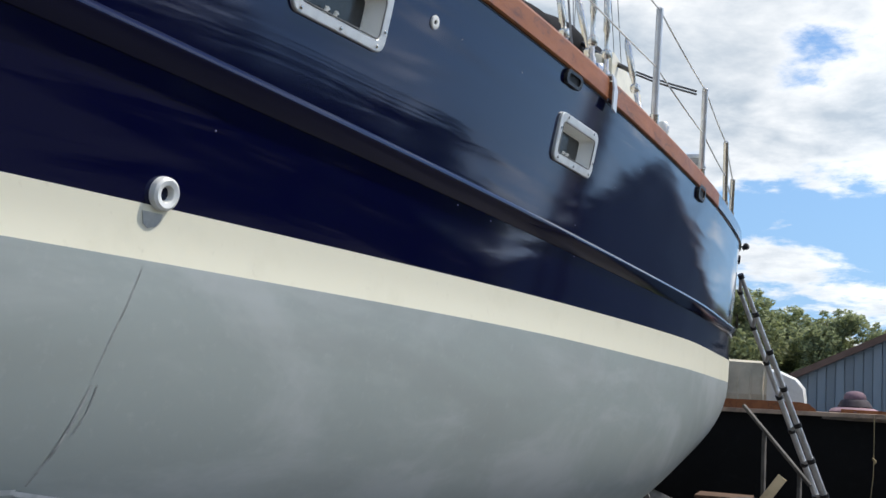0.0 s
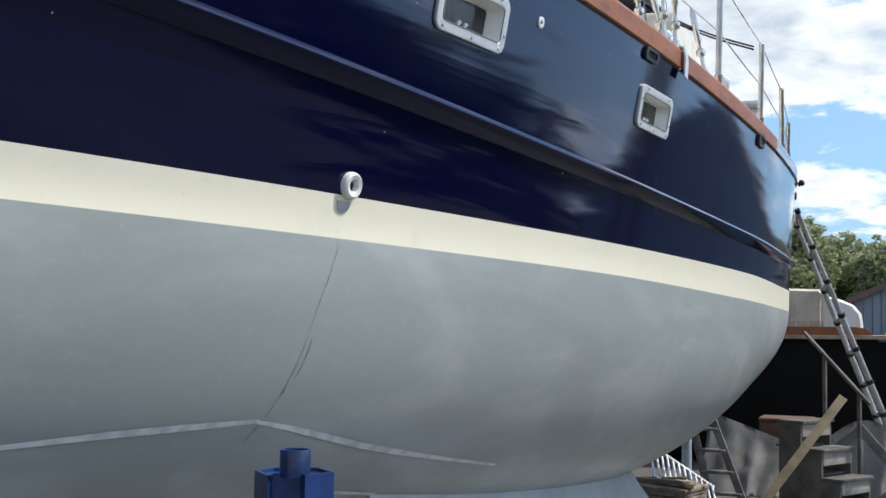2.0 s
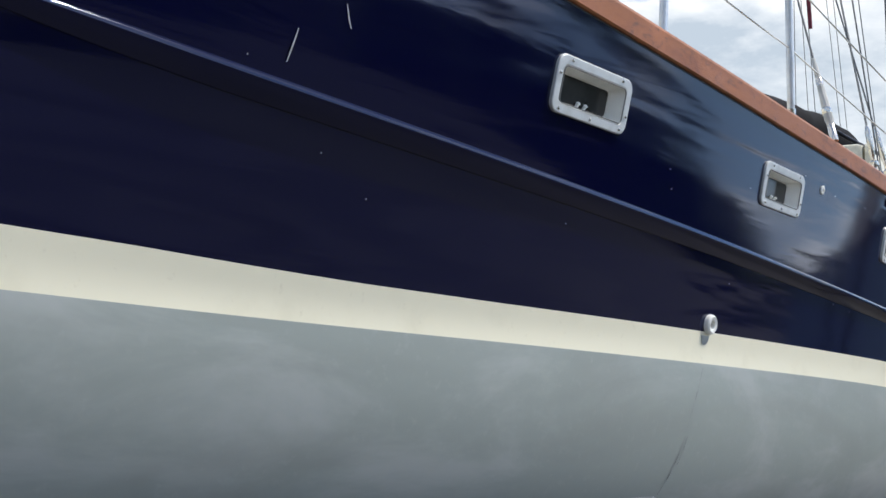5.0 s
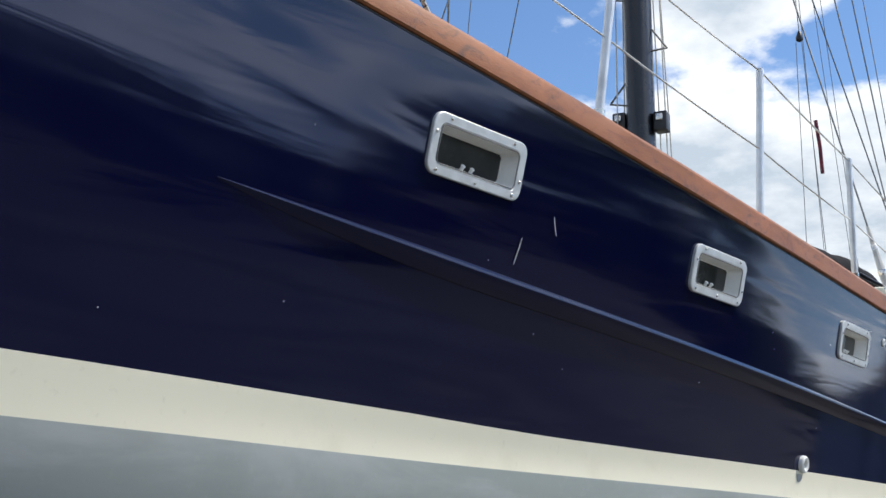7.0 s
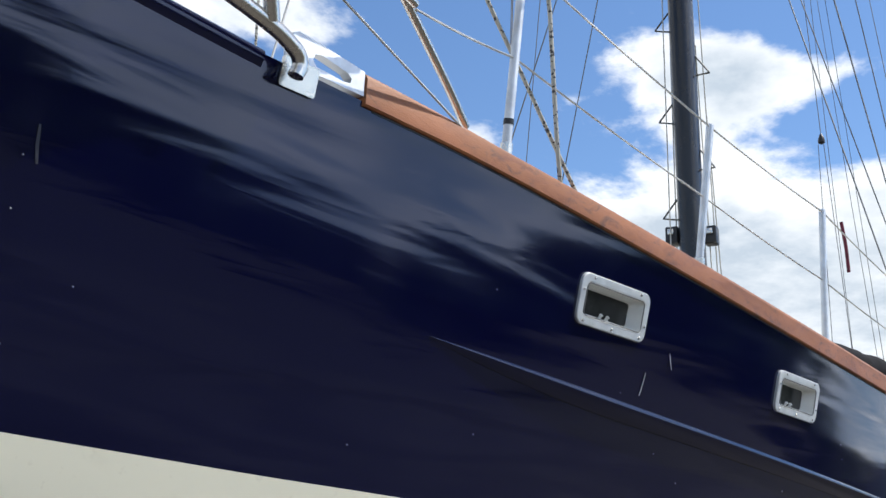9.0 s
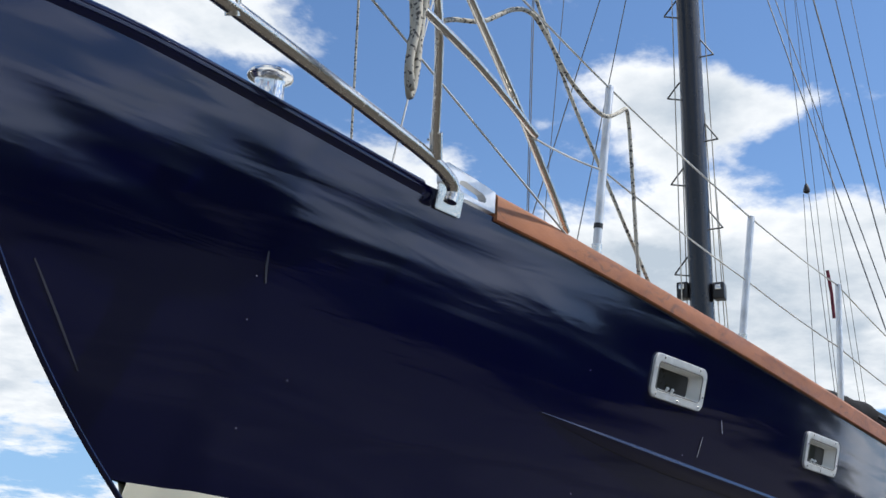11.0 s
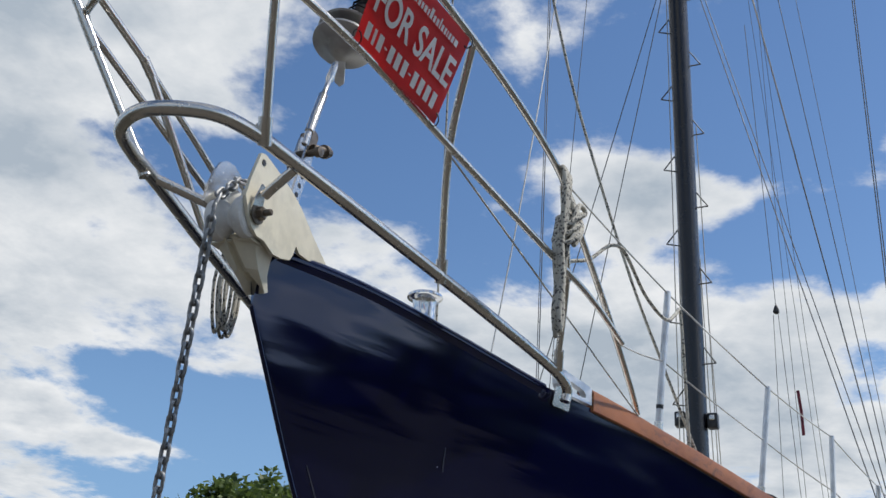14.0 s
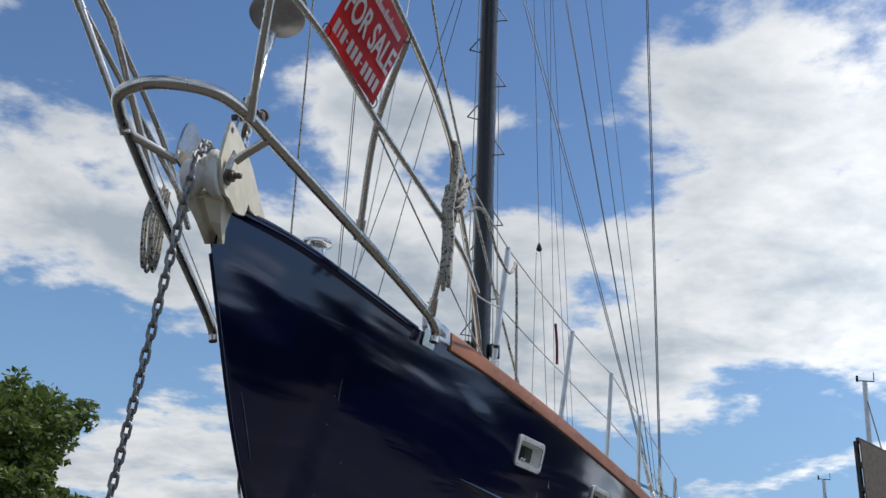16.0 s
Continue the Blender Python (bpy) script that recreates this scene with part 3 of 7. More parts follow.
def rail_run(name, a, b, mat, label="", sides=(-1,)):
    """A length of cap rail, both sides: a fat board that overhangs the hull's edge a little."""
    bm = bmesh.new()
    shape = [(-0.060, -0.012), (0.006, -0.018), (0.012, -0.012), (0.014, 0.062), (0.006, 0.076), (-0.050, 0.080), (-0.060, 0.070)]
    for side in sides:
        rings = []
        for x in lengths(a, b, 0.12):
            st = station(x)
            low = 0.010 * min(max((4.8 - x) / 2.2, 0), 1)
            tip = 0.014 * min(max((2.4 - x) / 0.5, 0), 1)
            ring = [(x, side * (st[0] + o + 0.12 * low), st[1] + (u + low if u < 0.03 else u * 1.03 + tip)) for o, u in shape]
            rings.append(ring if side < 0 else list(reversed(ring)))
        skin(bm, rings, cap=True)
    return ypart(name, bm, mat, label, 30)


for s in (-1, 1):
    rail_run("cap_rail", 1.86, 7.72, TEAK, "varnished teak cap rail", (s,))
    rail_run("cap_rail", 7.80, 10.2, TEAK, "varnished teak cap rail", (s,))
    rail_run("stern_rail_board", 10.2, 13.0, NAVY, "navy painted toe rail at the stern", (s,))
# dark seam under the rail
hull_run("rail_seam", lengths(1.9, 10.2, 0.12), lambda x: sheer(x) - 0.020 + 0.010 * min(max((4.8 - x) / 2.2, 0), 1), [(-0.004, 0.003), (0.003, 0.002), (0.003, -0.002), (-0.004, -0.003)], BLACK)


def toe_edge():
    """The rolled bulwark edge at the bow."""
    bm = bmesh.new()
    for side in (-1, 1):
        rings = []
        for x in lengths(0.05, 1.52, 0.06):
            st = station(x)
            rings.append([(x, side * (half(x, st[1] + min(u, 0.0), st) + o), st[1] + u) for o, u in [(-0.05, -0.050), (-0.003, -0.050), (0.0005, -0.034), (0.003, -0.016), (0.004, -0.002), (0.002, 0.009), (-0.006, 0.017), (-0.020, 0.020), (-0.05, 0.014)]])
        skin(bm, rings, cap=True)
    return ypart("bulwark_edge", bm, NAVY)


toe_edge()
bm = bmesh.new()
tube(bm, [(x, 0, glide([0.0, 0.45, 0.9, 1.65], [2.965, 2.38, 1.99, 1.5], x)) for x in lengths(0.0, 1.6, 0.05)], 0.008, 10)
ypart("stem_edge", bm, NAVY, smooth=50)


def hull_pose(x, z):
    """A pose on the port side: its x along the hull aft, y up, z outwards."""
    p, nrm = on_hull(x, z)
    along = (on_hull(x + 0.05, z)[0] - on_hull(x - 0.05, z)[0]).normalized()
    rise = on_hull(x, z + 0.05)[0] - on_hull(x, z - 0.05)[0]
    return basis(p, along, rise)


def ring_plate(bm, outer, inner, m, z0, z1, edge=0.0):
    """A frame between two outlines of the same count, from depth z0 to z1, with its front edge eased."""
    n = len(outer)
    e = edge
    rows = [[(p[0], p[1], z0) for p in outer], [(p[0], p[1], z1 - e) for p in outer], [(p[0] + (q[0] - p[0]) * 0.10, p[1] + (q[1] - p[1]) * 0.10, z1) for p, q in zip(outer, inner)],
            [(p[0] + (q[0] - p[0]) * 0.92, p[1] + (q[1] - p[1]) * 0.92, z1) for p, q in zip(outer, inner)], [(p[0], p[1], z1 - e) for p in inner], [(p[0], p[1], z0) for p in inner]]
    vs = [[bm.verts.new(m @ Vector(p)) for p in row] for row in rows]
    for r0, r1 in zip(vs, vs[1:]):
        for i in range(n):
            j = (i + 1) % n
            bm.faces.new((r0[i], r0[j], r1[j], r1[i]))
    return bm


FRAME_GREY = simple("painted_cast_frame", (0.62, 0.63, 0.62), 0.38, 0.35, vary=0.08, scale=20, bump=0.08)


SEALANT = simple("old_sealant", (0.20, 0.20, 0.19), 0.7)


def portlight(x, z, label):
    m = hull_pose(x, z)
    bm = bmesh.new()
    ring_plate(bm, rounded_rect(PORT_W, PORT_H, 0.036), rounded_rect(PORT_W - 0.062, PORT_H - 0.062, 0.02), m, -0.03, 0.011, 0.0025)
    body = ypart("portlight", bm, FRAME_GREY, label, 25)
    # the deep white lining and the dark pane set in it
    bm = bmesh.new()
    o, i = rounded_rect(PORT_W - 0.062, PORT_H - 0.062, 0.02), rounded_rect(PORT_W - 0.10, PORT_H - 0.090, 0.014)
    rows = [[bm.verts.new(m @ Vector((p[0], p[1], 0.006))) for p in o], [bm.verts.new(m @ Vector((p[0], p[1], -0.044))) for p in i], [bm.verts.new(m @ Vector((p[0] * 0.97, p[1] * 0.93, -0.044))) for p in i], [bm.verts.new(m @ Vector((p[0] * 0.97, p[1] * 0.93, -0.054))) for p in i]]
    for r0, r1 in zip(rows, rows[1:]):
        for k in range(len(r0)):
            bm.faces.new((r0[k], r0[(k + 1) % len(r0)], r1[(k + 1) % len(r0)], r1[k]))
    part("lining", bm, WHITE_GEL, body, "white recessed lining")
    bm = bmesh.new()
    plate(bm, rounded_rect(PORT_W - 0.102, PORT_H - 0.092, 0.012), m @ Matrix.Translation((0, 0, -0.050)), 0.006)
    part("pane", bm, DARK_GLASS, body, "dark tinted pane")
    bm = bmesh.new()
    tube(bm, [m @ Vector((x, y, 0.0105)) for x, y in rounded_rect(PORT_W - 0.068, PORT_H - 0.068, 0.018)], 0.0022, 5, closed=True)
    part("gasket", bm, SEALANT, body, "grey sealant bead")
    for sx, sy in ((-0.190, 0.030), (0.190, -0.030), (-0.140, 0.079), (0.140, 0.079), (-0.168, -0.077), (0.0, -0.079), (0.168, -0.077)):
        bm = bmesh.new()
        lathe(bm, [(0.0001, 0.0155), (0.004, 0.0150), (0.0058, 0.0125)], m @ Matrix.Translation((sx, sy, 0)), 8)
        part("screw", bm, STEEL, body)
    for sx in (-0.02, 0.02):
        bm = bmesh.new()
        lathe(bm, [(0.006, -0.02), (0.006, 0.0), (0.009, 0.004), (0.003, 0.008)], m @ Matrix.Translation((sx, -0.036, -0.032)) @ pose(0, 0, 0, -60, 0, 0), 8)
        part("catch", bm, WHITE_GEL, body)
    return body


for k, (x, z) in enumerate(PORTS):
    portlight(x, z, "white-framed rectangular hull portlight with dark tinted pane")


def outlet(x, z, r, hole, name, label, mat=WHITE_GEL, tall=1.0):
    """A round flanged skin fitting."""
    m = hull_pose(x, z)
    bm = bmesh.new()
    n = 28
    prof = [(r, -0.02), (r, 0.008 * tall), (r * 0.96, 0.016 * tall), (r * 0.80, 0.021 * tall), (hole * 1.15, 0.018 * tall), (hole, 0.010 * tall), (hole, -0.05), (0.0005, -0.05)]
    rings = [[m @ Vector((a * math.cos(math.tau * i / n), a * math.sin(math.tau * i / n), z)) for i in range(n)] for a, z in prof]
    skin(bm, rings)
    return ypart(name, bm, mat, label, 40)


outlet(5.515, 2.030, 0.039, 0.017, "drain_outlet", "white round drain outlet with open hole")
outlet(6.385, 2.702, 0.021, 0.007, "vent_fitting", "small white round vent fitting", tall=0.3)
# a small patch under the outlet, darker than the stripe
bm = bmesh.new()
m = hull_pose(5.50, 1.965)
plate(bm, [(-0.03, 0.02), (-0.022, -0.008), (-0.006, -0.016), (0.014, -0.010), (0.026, 0.004), (0.03, 0.02)], m @ Matrix.Translation((0, 0, 0.0015)), 0.002)
ypart("outlet_patch", bm, simple("grey_patch", (0.50, 0.50, 0.46), 0.6))


def hawse(x, z, w, h, name, label):
    m = hull_pose(x, z)
    bm = bmesh.new()
    ring_plate(bm, rounded_rect(w, h, h * 0.48, 5), rounded_rect(w * 0.68, h * 0.5, h * 0.24, 5), m, -0.02, 0.014, 0.006)
    b = ypart(name, bm, BLACK, label)
    bm = bmesh.new()
    plate(bm, rounded_rect(w * 0.7, h * 0.52, h * 0.24, 5), m @ Matrix.Translation((0, 0, 0.003)), 0.006)
    part("opening", bm, RUBBER, b)


hawse(7.36, 2.800, 0.16, 0.055, "deck_scupper", "black oval scupper in the topside")
hawse(9.63, 2.795, 0.20, 0.085, "stern_hawse", "black hawse opening under the rail")
hawse(12.55, 2.80, 0.16, 0.06, "stern_hawse_small", "small dark hawse near the stern")

# steel strap over the rail that carries the shrouds
bm = bmesh.new()
st = station(7.76)
skin(bm, [[(7.76 + s * 0.036, -(st[0] + o), st[1] + u) for o, u in ((0.020, -0.055), (0.026, -0.055), (0.030, 0.03), (0.022, 0.086), (-0.05, 0.092), (-0.05, 0.086), (0.016, 0.080), (0.022, 0.03))] for s in (-1, 1)], cap=True)
ypart("chainplate_strap", bm, ALU, "grey metal strap over the cap rail", 25)

# pale scratches, pinholes and rubbed marks in the paint
SCRATCH = simple("bare_scratch", (0.45, 0.45, 0.47), 0.6, vary=0.2, scale=80)


def mark(name, pts, width, mat, label="", out=0.004):
    """A thin worn streak on the port side through (x, z) points."""
    bm = bmesh.new()
    line = []
    n = len(pts)
    for k, (x, z) in enumerate(pts):
        p, nrm = on_hull(x, z, out)
        w = width * (0.35 + 0.65 * math.sin(math.pi * (k + 0.5) / n))
        q = pts[min(k + 1, n - 1)]
        o = pts[max(k - 1, 0)]
        d = (on_hull(*q)[0] - on_hull(*o)[0]).normalized()
        s = d.cross(nrm).normalized()
        line.append((bm.verts.new(p - s * w / 2), bm.verts.new(p + s * w / 2)))
    for a, b in zip(line, line[1:]):
        bm.faces.new((a[0], a[1], b[1], b[0]))
    return ypart(name, bm, mat, label)


mark("scratch", [(3.498, 2.688), (3.507, 2.67), (3.517, 2.65), (3.529, 2.632)], 0.005, SCRATCH, "pale scratch in the navy paint")
mark("scratch", [(3.377, 2.594), (3.375, 2.565), (3.371, 2.535), (3.368, 2.508)], 0.005, SCRATCH, "pale scratch in the navy paint")
DULL_RUB = simple("dull_rub", (0.020, 0.021, 0.034), 0.55)
mark("scratch", [(1.027, 2.745), (1.035, 2.70), (1.048, 2.657)], 0.009, DULL_RUB, "dull rubbed mark", 0.002)
mark("scratch", [(0.40, 2.545), (0.45, 2.487), (0.50, 2.430), (0.55, 2.372), (0.60, 2.315)], 0.007, DULL_RUB, "dull rubbed line beside the stem", 0.002)
rnd = random.Random(5)
for k in range(26):
    x, z = rnd.uniform(1.0, 8.5), rnd.uniform(2.12, 2.75)
    m = hull_pose(x, z)
    bm = bmesh.new()
    lathe(bm, [(0.0025, 0.0), (0.002, 0.0012), (0.0003, 0.0016)], m, 6)
    ypart("pinhole", bm, SCRATCH)

# primer seams and a filled crack in the bottom paint
PRIMER = simple("white_primer_line", (0.64, 0.66, 0.65), 0.6, vary=0.15, scale=20)
DARKSEAM = simple("dark_filler", (0.315, 0.33, 0.318), 0.7, vary=0.25, scale=25)
mark("primer_line", [(4.55, 1.355), (4.87, 1.368), (5.08, 1.372), (5.33, 1.375)], 0.020, PRIMER, "faded white line in the bottom paint")
mark("primer_line", [(5.33, 1.372), (5.45, 1.35), (5.60, 1.318), (5.80, 1.275), (5.99, 1.24), (6.30, 1.19), (6.77, 1.12)], 0.022, PRIMER, "faded white line in the bottom paint")
mark("primer_line", [(5.55, 1.145), (5.8, 1.125), (6.09, 1.085)], 0.016, PRIMER)
mark("filled_crack", [(5.495, 1.86), (5.47, 1.78), (5.44, 1.70), (5.42, 1.62)], 0.003, DARKSEAM, "", 0.0015)
mark("filled_crack", [(5.42, 1.60), (5.405, 1.54), (5.39, 1.48), (5.375, 1.44), (5.35, 1.385)], 0.008, DARKSEAM, "dark smear over a filled crack", 0.0015)
mark("filled_crack", [(5.435, 1.60), (5.43, 1.54), (5.41, 1.49)], 0.005, DARKSEAM, "", 0.0015)
mark("filled_crack", [(5.345, 1.375), (5.325, 1.345), (5.31, 1.315)], 0.012, DARKSEAM, "", 0.0015)
mark("filled_crack", [(4.25, 1.07), (4.55, 1.03), (4.75, 1.035), (5.2, 1.06)], 0.008, DARKSEAM, "", 0.0015)


# ---- bilge keel and main keel ----
def bilge_keel(side):
    bm = bmesh.new()
    rings = []
    roots = []
    for k in range(13):
        u = k / 12
        x = 6.05 + 4.05 * u
        z = glide([6.05, 6.9, 8.0, 9.2, 10.1], [1.085, 0.985, 0.885, 0.80, 0.755], x)
        roots.append((x, half(x, z) - 0.03, z))
    for v in range(7):
        f = v / 6
        ring = []
        n = len(roots)
        outer, inner = [], []
        for k, (x, y, z) in enumerate(roots):
            u = k / (n - 1)
            t = 0.05 + 0.30 * math.sin(math.pi * (0.06 + 0.88 * u)) ** 0.6 * (1 - 0.25 * f)
            zz = z * (1 - f) + 0.10 * f
            lean = 0.42 * (z - zz)
            sweep = (1.8 - 0.55 * u) * (z - zz)
            yy = y + lean + 0.03 * (1 - f) ** 3
            outer.append((x + sweep, side * yy, zz))
            inner.append((x + sweep, side * (yy - t), zz))
        ring = outer + list(reversed(inner))
        rings.append(ring if side < 0 else list(reversed(ring)))
    skin(bm, rings, cap=True)
    b = ypart("bilge_keel", bm, simple("pale_keel_paint", (0.37, 0.392, 0.395), 0.5, vary=0.1, scale=3, bump=0.1), "pale grey bilge keel fin with rusty bolts", 50)
    if side < 0:
        for px, pz in ((6.48, 0.950), (6.92, 0.895)):
            bm = bmesh.new()
            lathe(bm, [(0.016, 0.0), (0.015, 0.010), (0.008, 0.016), (0.001, 0.017)], basis((px, -half(px - 0.12, 1.0) - (0.075 if px < 6.7 else 0.052), pz), (1, 0, 0), (0, 0, 1)), 10)
            part("bolt", bm, RUBBER, b)


bilge_keel(-1)
bilge_keel(1)
bm = bmesh.new()
skin(bm, [[(x0 + dx, y * wd, z) for dx, y in ((0, 0), (0.25, -0.12), (1.2, -0.2), (3.2, -0.2), (4.6, -0.10), (5.0, 0), (4.6, 0.10), (3.2, 0.2), (1.2, 0.2), (0.25, 0.12))] for x0, wd, z in ((5.4, 1.3, 0.95), (5.6, 1.0, 0.5), (6.0, 0.9, 0.06))], cap=True)
ypart("keel", bm, GREY, "deep grey central keel")
# keel blocks under the keel
for k, x in enumerate((6.4, 8.2, 10.0)):
    bm = bmesh.new()
    box(bm, (0.3, 0.9, 0.12), pose(x, 0, 0.062), 0.008)
    b = finish(bm, "keel_block", WOOD_OLD, label="weathered timber block under the keel", category="timber block", group="keel blocks")

# ---- bow fitting ----
bow = ypart("bow_fitting", plate(bmesh.new(), [(-0.190, 3.398), (-0.165, 3.405), (-0.058, 3.381), (0.020, 3.357), (0.083, 3.330), (0.175, 3.268), (0.285, 3.205), (0.285, 3.180), (0.10, 3.172), (0.074, 3.189), (0.060, 3.150), (0.044, 3.128), (-0.010, 3.112), (-0.055, 3.106), (-0.122, 3.128), (-0.159, 3.125), (-0.196, 3.143), (-0.223, 3.179), (-0.246, 3.225), (-0.230, 3.290), (-0.208, 3.350)], basis((0, -0.088, 0), (1, 0, 0), (0, 0, 1)), 0.012), CREAM_GEL, "cream painted bow roller fitting", 25)
part("side_plate", plate(bmesh.new(), [(-0.10, 3.275), (-0.06, 3.300), (0.02, 3.290), (0.10, 3.215), (0.05, 3.15), (-0.02, 3.125), (-0.085, 3.130), (-0.105, 3.18)], basis((0, 0.078, 0), (1, 0, 0), (0, 0, 1)), 0.012), CREAM_GEL, bow, smooth=25)
bm = bmesh.new()
# a folded shoe that closes in on the stem like a beak, with a groove down its face
rings = []
for z, (wx, wy, wz), (fx, fy, fz), (ex, ez), (gx, gz) in (
        (3.126, (-0.030, 0.080, 0.0), (-0.130, 0.072, 0.0), (-0.178, 0.0), (-0.150, 0.0)),
        (3.100, (-0.020, 0.064, 0.0), (-0.100, 0.058, 0.0), (-0.140, 0.0), (-0.112, 0.0)),
        (3.060, (0.000, 0.046, 0.0), (-0.052, 0.044, 0.0), (-0.082, 0.0), (-0.052, 0.0)),
        (3.018, (0.036, 0.032, 0.0), (0.016, 0.034, -0.010), (-0.022, 0.024), (0.006, 0.036))):
    rings.append([(wx, -wy, z + wz), (fx, -fy, z + fz), (ex, -0.014, z + ez), (gx, -0.010, z + gz), (gx, 0.010, z + gz), (ex, 0.014, z + ez), (fx, fy, z + fz), (wx, wy, z + wz)])
skin(bm, rings, cap=True)
box(bm, (0.070, 0.150, 0.010), pose(-0.125, 0, 3.123), 0.003)
part("stem_shoe", bm, CREAM_GEL, bow, "cream stem shoe with a groove", 20)
bm = bmesh.new()
box(bm, (0.26, 0.165, 0.012), pose(-0.03, 0.005, 3.165, 0, -12, 0), 0.003)
part("base_plate", bm, CREAM_GEL, bow)


def roller(x, y, z, r, w, name, mat=WHITE_GEL):
    bm = bmesh.new()
    m = basis((x, y, z), (1, 0, 0), (0, 0, 1))
    lathe(bm, [(r * 0.30, -w / 2), (r * 0.90, -w / 2), (r, -w / 2 + 0.006), (r * 1.02, -w * 0.40), (r * 0.99, -w * 0.24), (r * 0.80, -w * 0.14), (r * 0.60, -w * 0.06), (r * 0.54, 0), (r * 0.60, w * 0.06), (r * 0.80, w * 0.14), (r * 0.99, w * 0.24), (r * 1.02, w * 0.40), (r, w / 2 - 0.006), (r * 0.90, w / 2), (r * 0.30, w / 2)], m, 32)
    return part(name, bm, mat, bow, "white nylon anchor roller")


roller(-0.178, -0.012, 3.186, 0.066, 0.134, "roller", simple("worn_nylon", (0.74, 0.74, 0.72), 0.45, vary=0.12, scale=22, bump=0.1))
roller(-0.090, 0.02, 3.282, 0.050, 0.095, "roller")
BRONZE = simple("dark_bronze", (0.17, 0.14, 0.11), 0.42, 0.7, vary=0.3, scale=30, bump=0.2)
bm = bmesh.new()
lathe(bm, [(0.012, -0.06), (0.012, 0.046), (0.034, 0.047), (0.034, 0.053), (0.024, 0.056)], basis((-0.180, -0.050, 3.190), (1, 0, 0), (0, 0, 1)), 18)
part("washer", bm, BRONZE, bow, "dark bronze washer")
bm = bmesh.new()
lathe(bm, [(0.008, 0.054), (0.022, 0.055), (0.022, 0.072), (0.019, 0.075), (0.010, 0.076)], basis((-0.180, -0.050, 3.190), (1, 0, 0), (0, 0, 1)), 6)
lathe(bm, [(0.011, 0.070), (0.011, 0.098), (0.008, 0.101), (0.001, 0.101)], basis((-0.180, -0.050, 3.190), (1, 0, 0), (0, 0, 1)), 12)
part("bolt", bm, BRONZE, bow, "dark bronze bolt and nut", 25)
# rounded steel cheek on the starboard side, standing above the rollers
bm = bmesh.new()
arch = [(-0.205, 3.250), (-0.195, 3.310), (-0.172, 3.372), (-0.145, 3.415), (-0.112, 3.436), (-0.070, 3.440), (-0.030, 3.425), (-0.005, 3.395), (0.000, 3.350), (-0.020, 3.280), (-0.10, 3.235)]
plate(bm, arch, basis((0, 0.092, 0), (1, 0, 0), (0, 0, 1)), 0.009)
part("cheek_plate", bm, STEEL, bow, "rounded polished steel cheek plate", 30)
# slotted lug on the end of the brace, and the hole by the plate's tip
bm = bmesh.new()
lathe(bm, [(0.011, 0), (0.011, 0.0015), (0.001, 0.0015)], basis((-0.172, -0.0945, 3.372), (1, 0, 0), (0, 0, 1)), 14)
part("hole", bm, BLACK, bow)
# tang with a row of holes, up to the forestay
bm = bmesh.new()
m = basis((0.185, -0.018, 3.53), (0.30, 0, 1.0), (-1, 0, 0.3))
plate(bm, rounded_rect(0.32, 0.052, 0.012, 3), m, 0.009)
part("tang", bm, STEEL, bow, "steel tang with a row of holes")
bm = bmesh.new()
plate(bm, rounded_rect(0.32, 0.052, 0.012, 3), m @ Matrix.Translation((0, 0, -0.04)), 0.009)
part("tang", bm, STEEL, bow)
for k in range(4):
    bm = bmesh.new()
    lathe(bm, [(0.010, 0), (0.010, 0.0012)], m @ Matrix.Translation((-0.11 + 0.042 * k, 0, 0.0045)), 12)
    part("hole", bm, BLACK, bow)
bm = bmesh.new()
lathe(bm, [(0.013, -0.055), (0.013, 0.055), (0.020, 0.056), (0.020, 0.075), (0.008, 0.078)], basis((0.205, 0.005, 3.612), (1, 0, 0), (0, 0, 1)), 12)
part("clevis_pin", bm, BRONZE, bow, "dark bronze clevis pin")
bm = bmesh.new()
lathe(bm, [(0.001, -0.030), (0.015, -0.030), (0.017, -0.020), (0.017, 0.045), (0.026, 0.048), (0.026, 0.066), (0.016, 0.070), (0.016, 0.095), (0.001, 0.097)], basis((0.235, -0.035, 3.640), (0, 1, 0), (-0.35, 0, 1)), 12)
part("toggle_pin", bm, BRONZE, bow, "dark bronze toggle bolt")
for off in (-0.022, 0.022):
    bm = bmesh.new()
    plate(bm, rounded_rect(0.11, 0.040, 0.016, 4), m @ Matrix.Translation((0.135, 0, -0.020 + off)), 0.008)
    part("toggle_cheek", bm, BRONZE, bow)
bm = bmesh.new()
tube(bm, smooth_line([(0.02, -0.075, 3.505), (0.015, -0.070, 3.475), (0.045, -0.055, 3.455), (0.085, -0.045, 3.480), (0.095, -0.045, 3.520)], 5), 0.010, 8)
part("shackle", bm, BRONZE, bow, "dark bronze shackle")
bar("brace", [(-0.225, -0.243, 3.300), (-0.205, -0.165, 3.262), (-0.196, -0.128, 3.240)], 0.0165, STEEL, bow)
bm = bmesh.new()
plate(bm, [(-0.016, 0.075), (0.012, 0.070), (0.024, 0.020), (0.026, -0.025), (0.010, -0.048), (-0.012, -0.048), (-0.028, -0.020), (-0.026, 0.025)], basis((-0.190, -0.100, 3.205), (1, 0.05, 0), (-0.15, -0.30, 1)), 0.006)
part("lug", bm, STEEL, bow, "flattened end of the brace")


# ---- pulpit ----
pulpit = empty("pulpit", (0, 0, 3.1))
hang(pulpit, yacht)
pulpit.location = (0, 0, 3.1)
tagged(pulpit, "welded stainless steel tube pulpit round the bow")


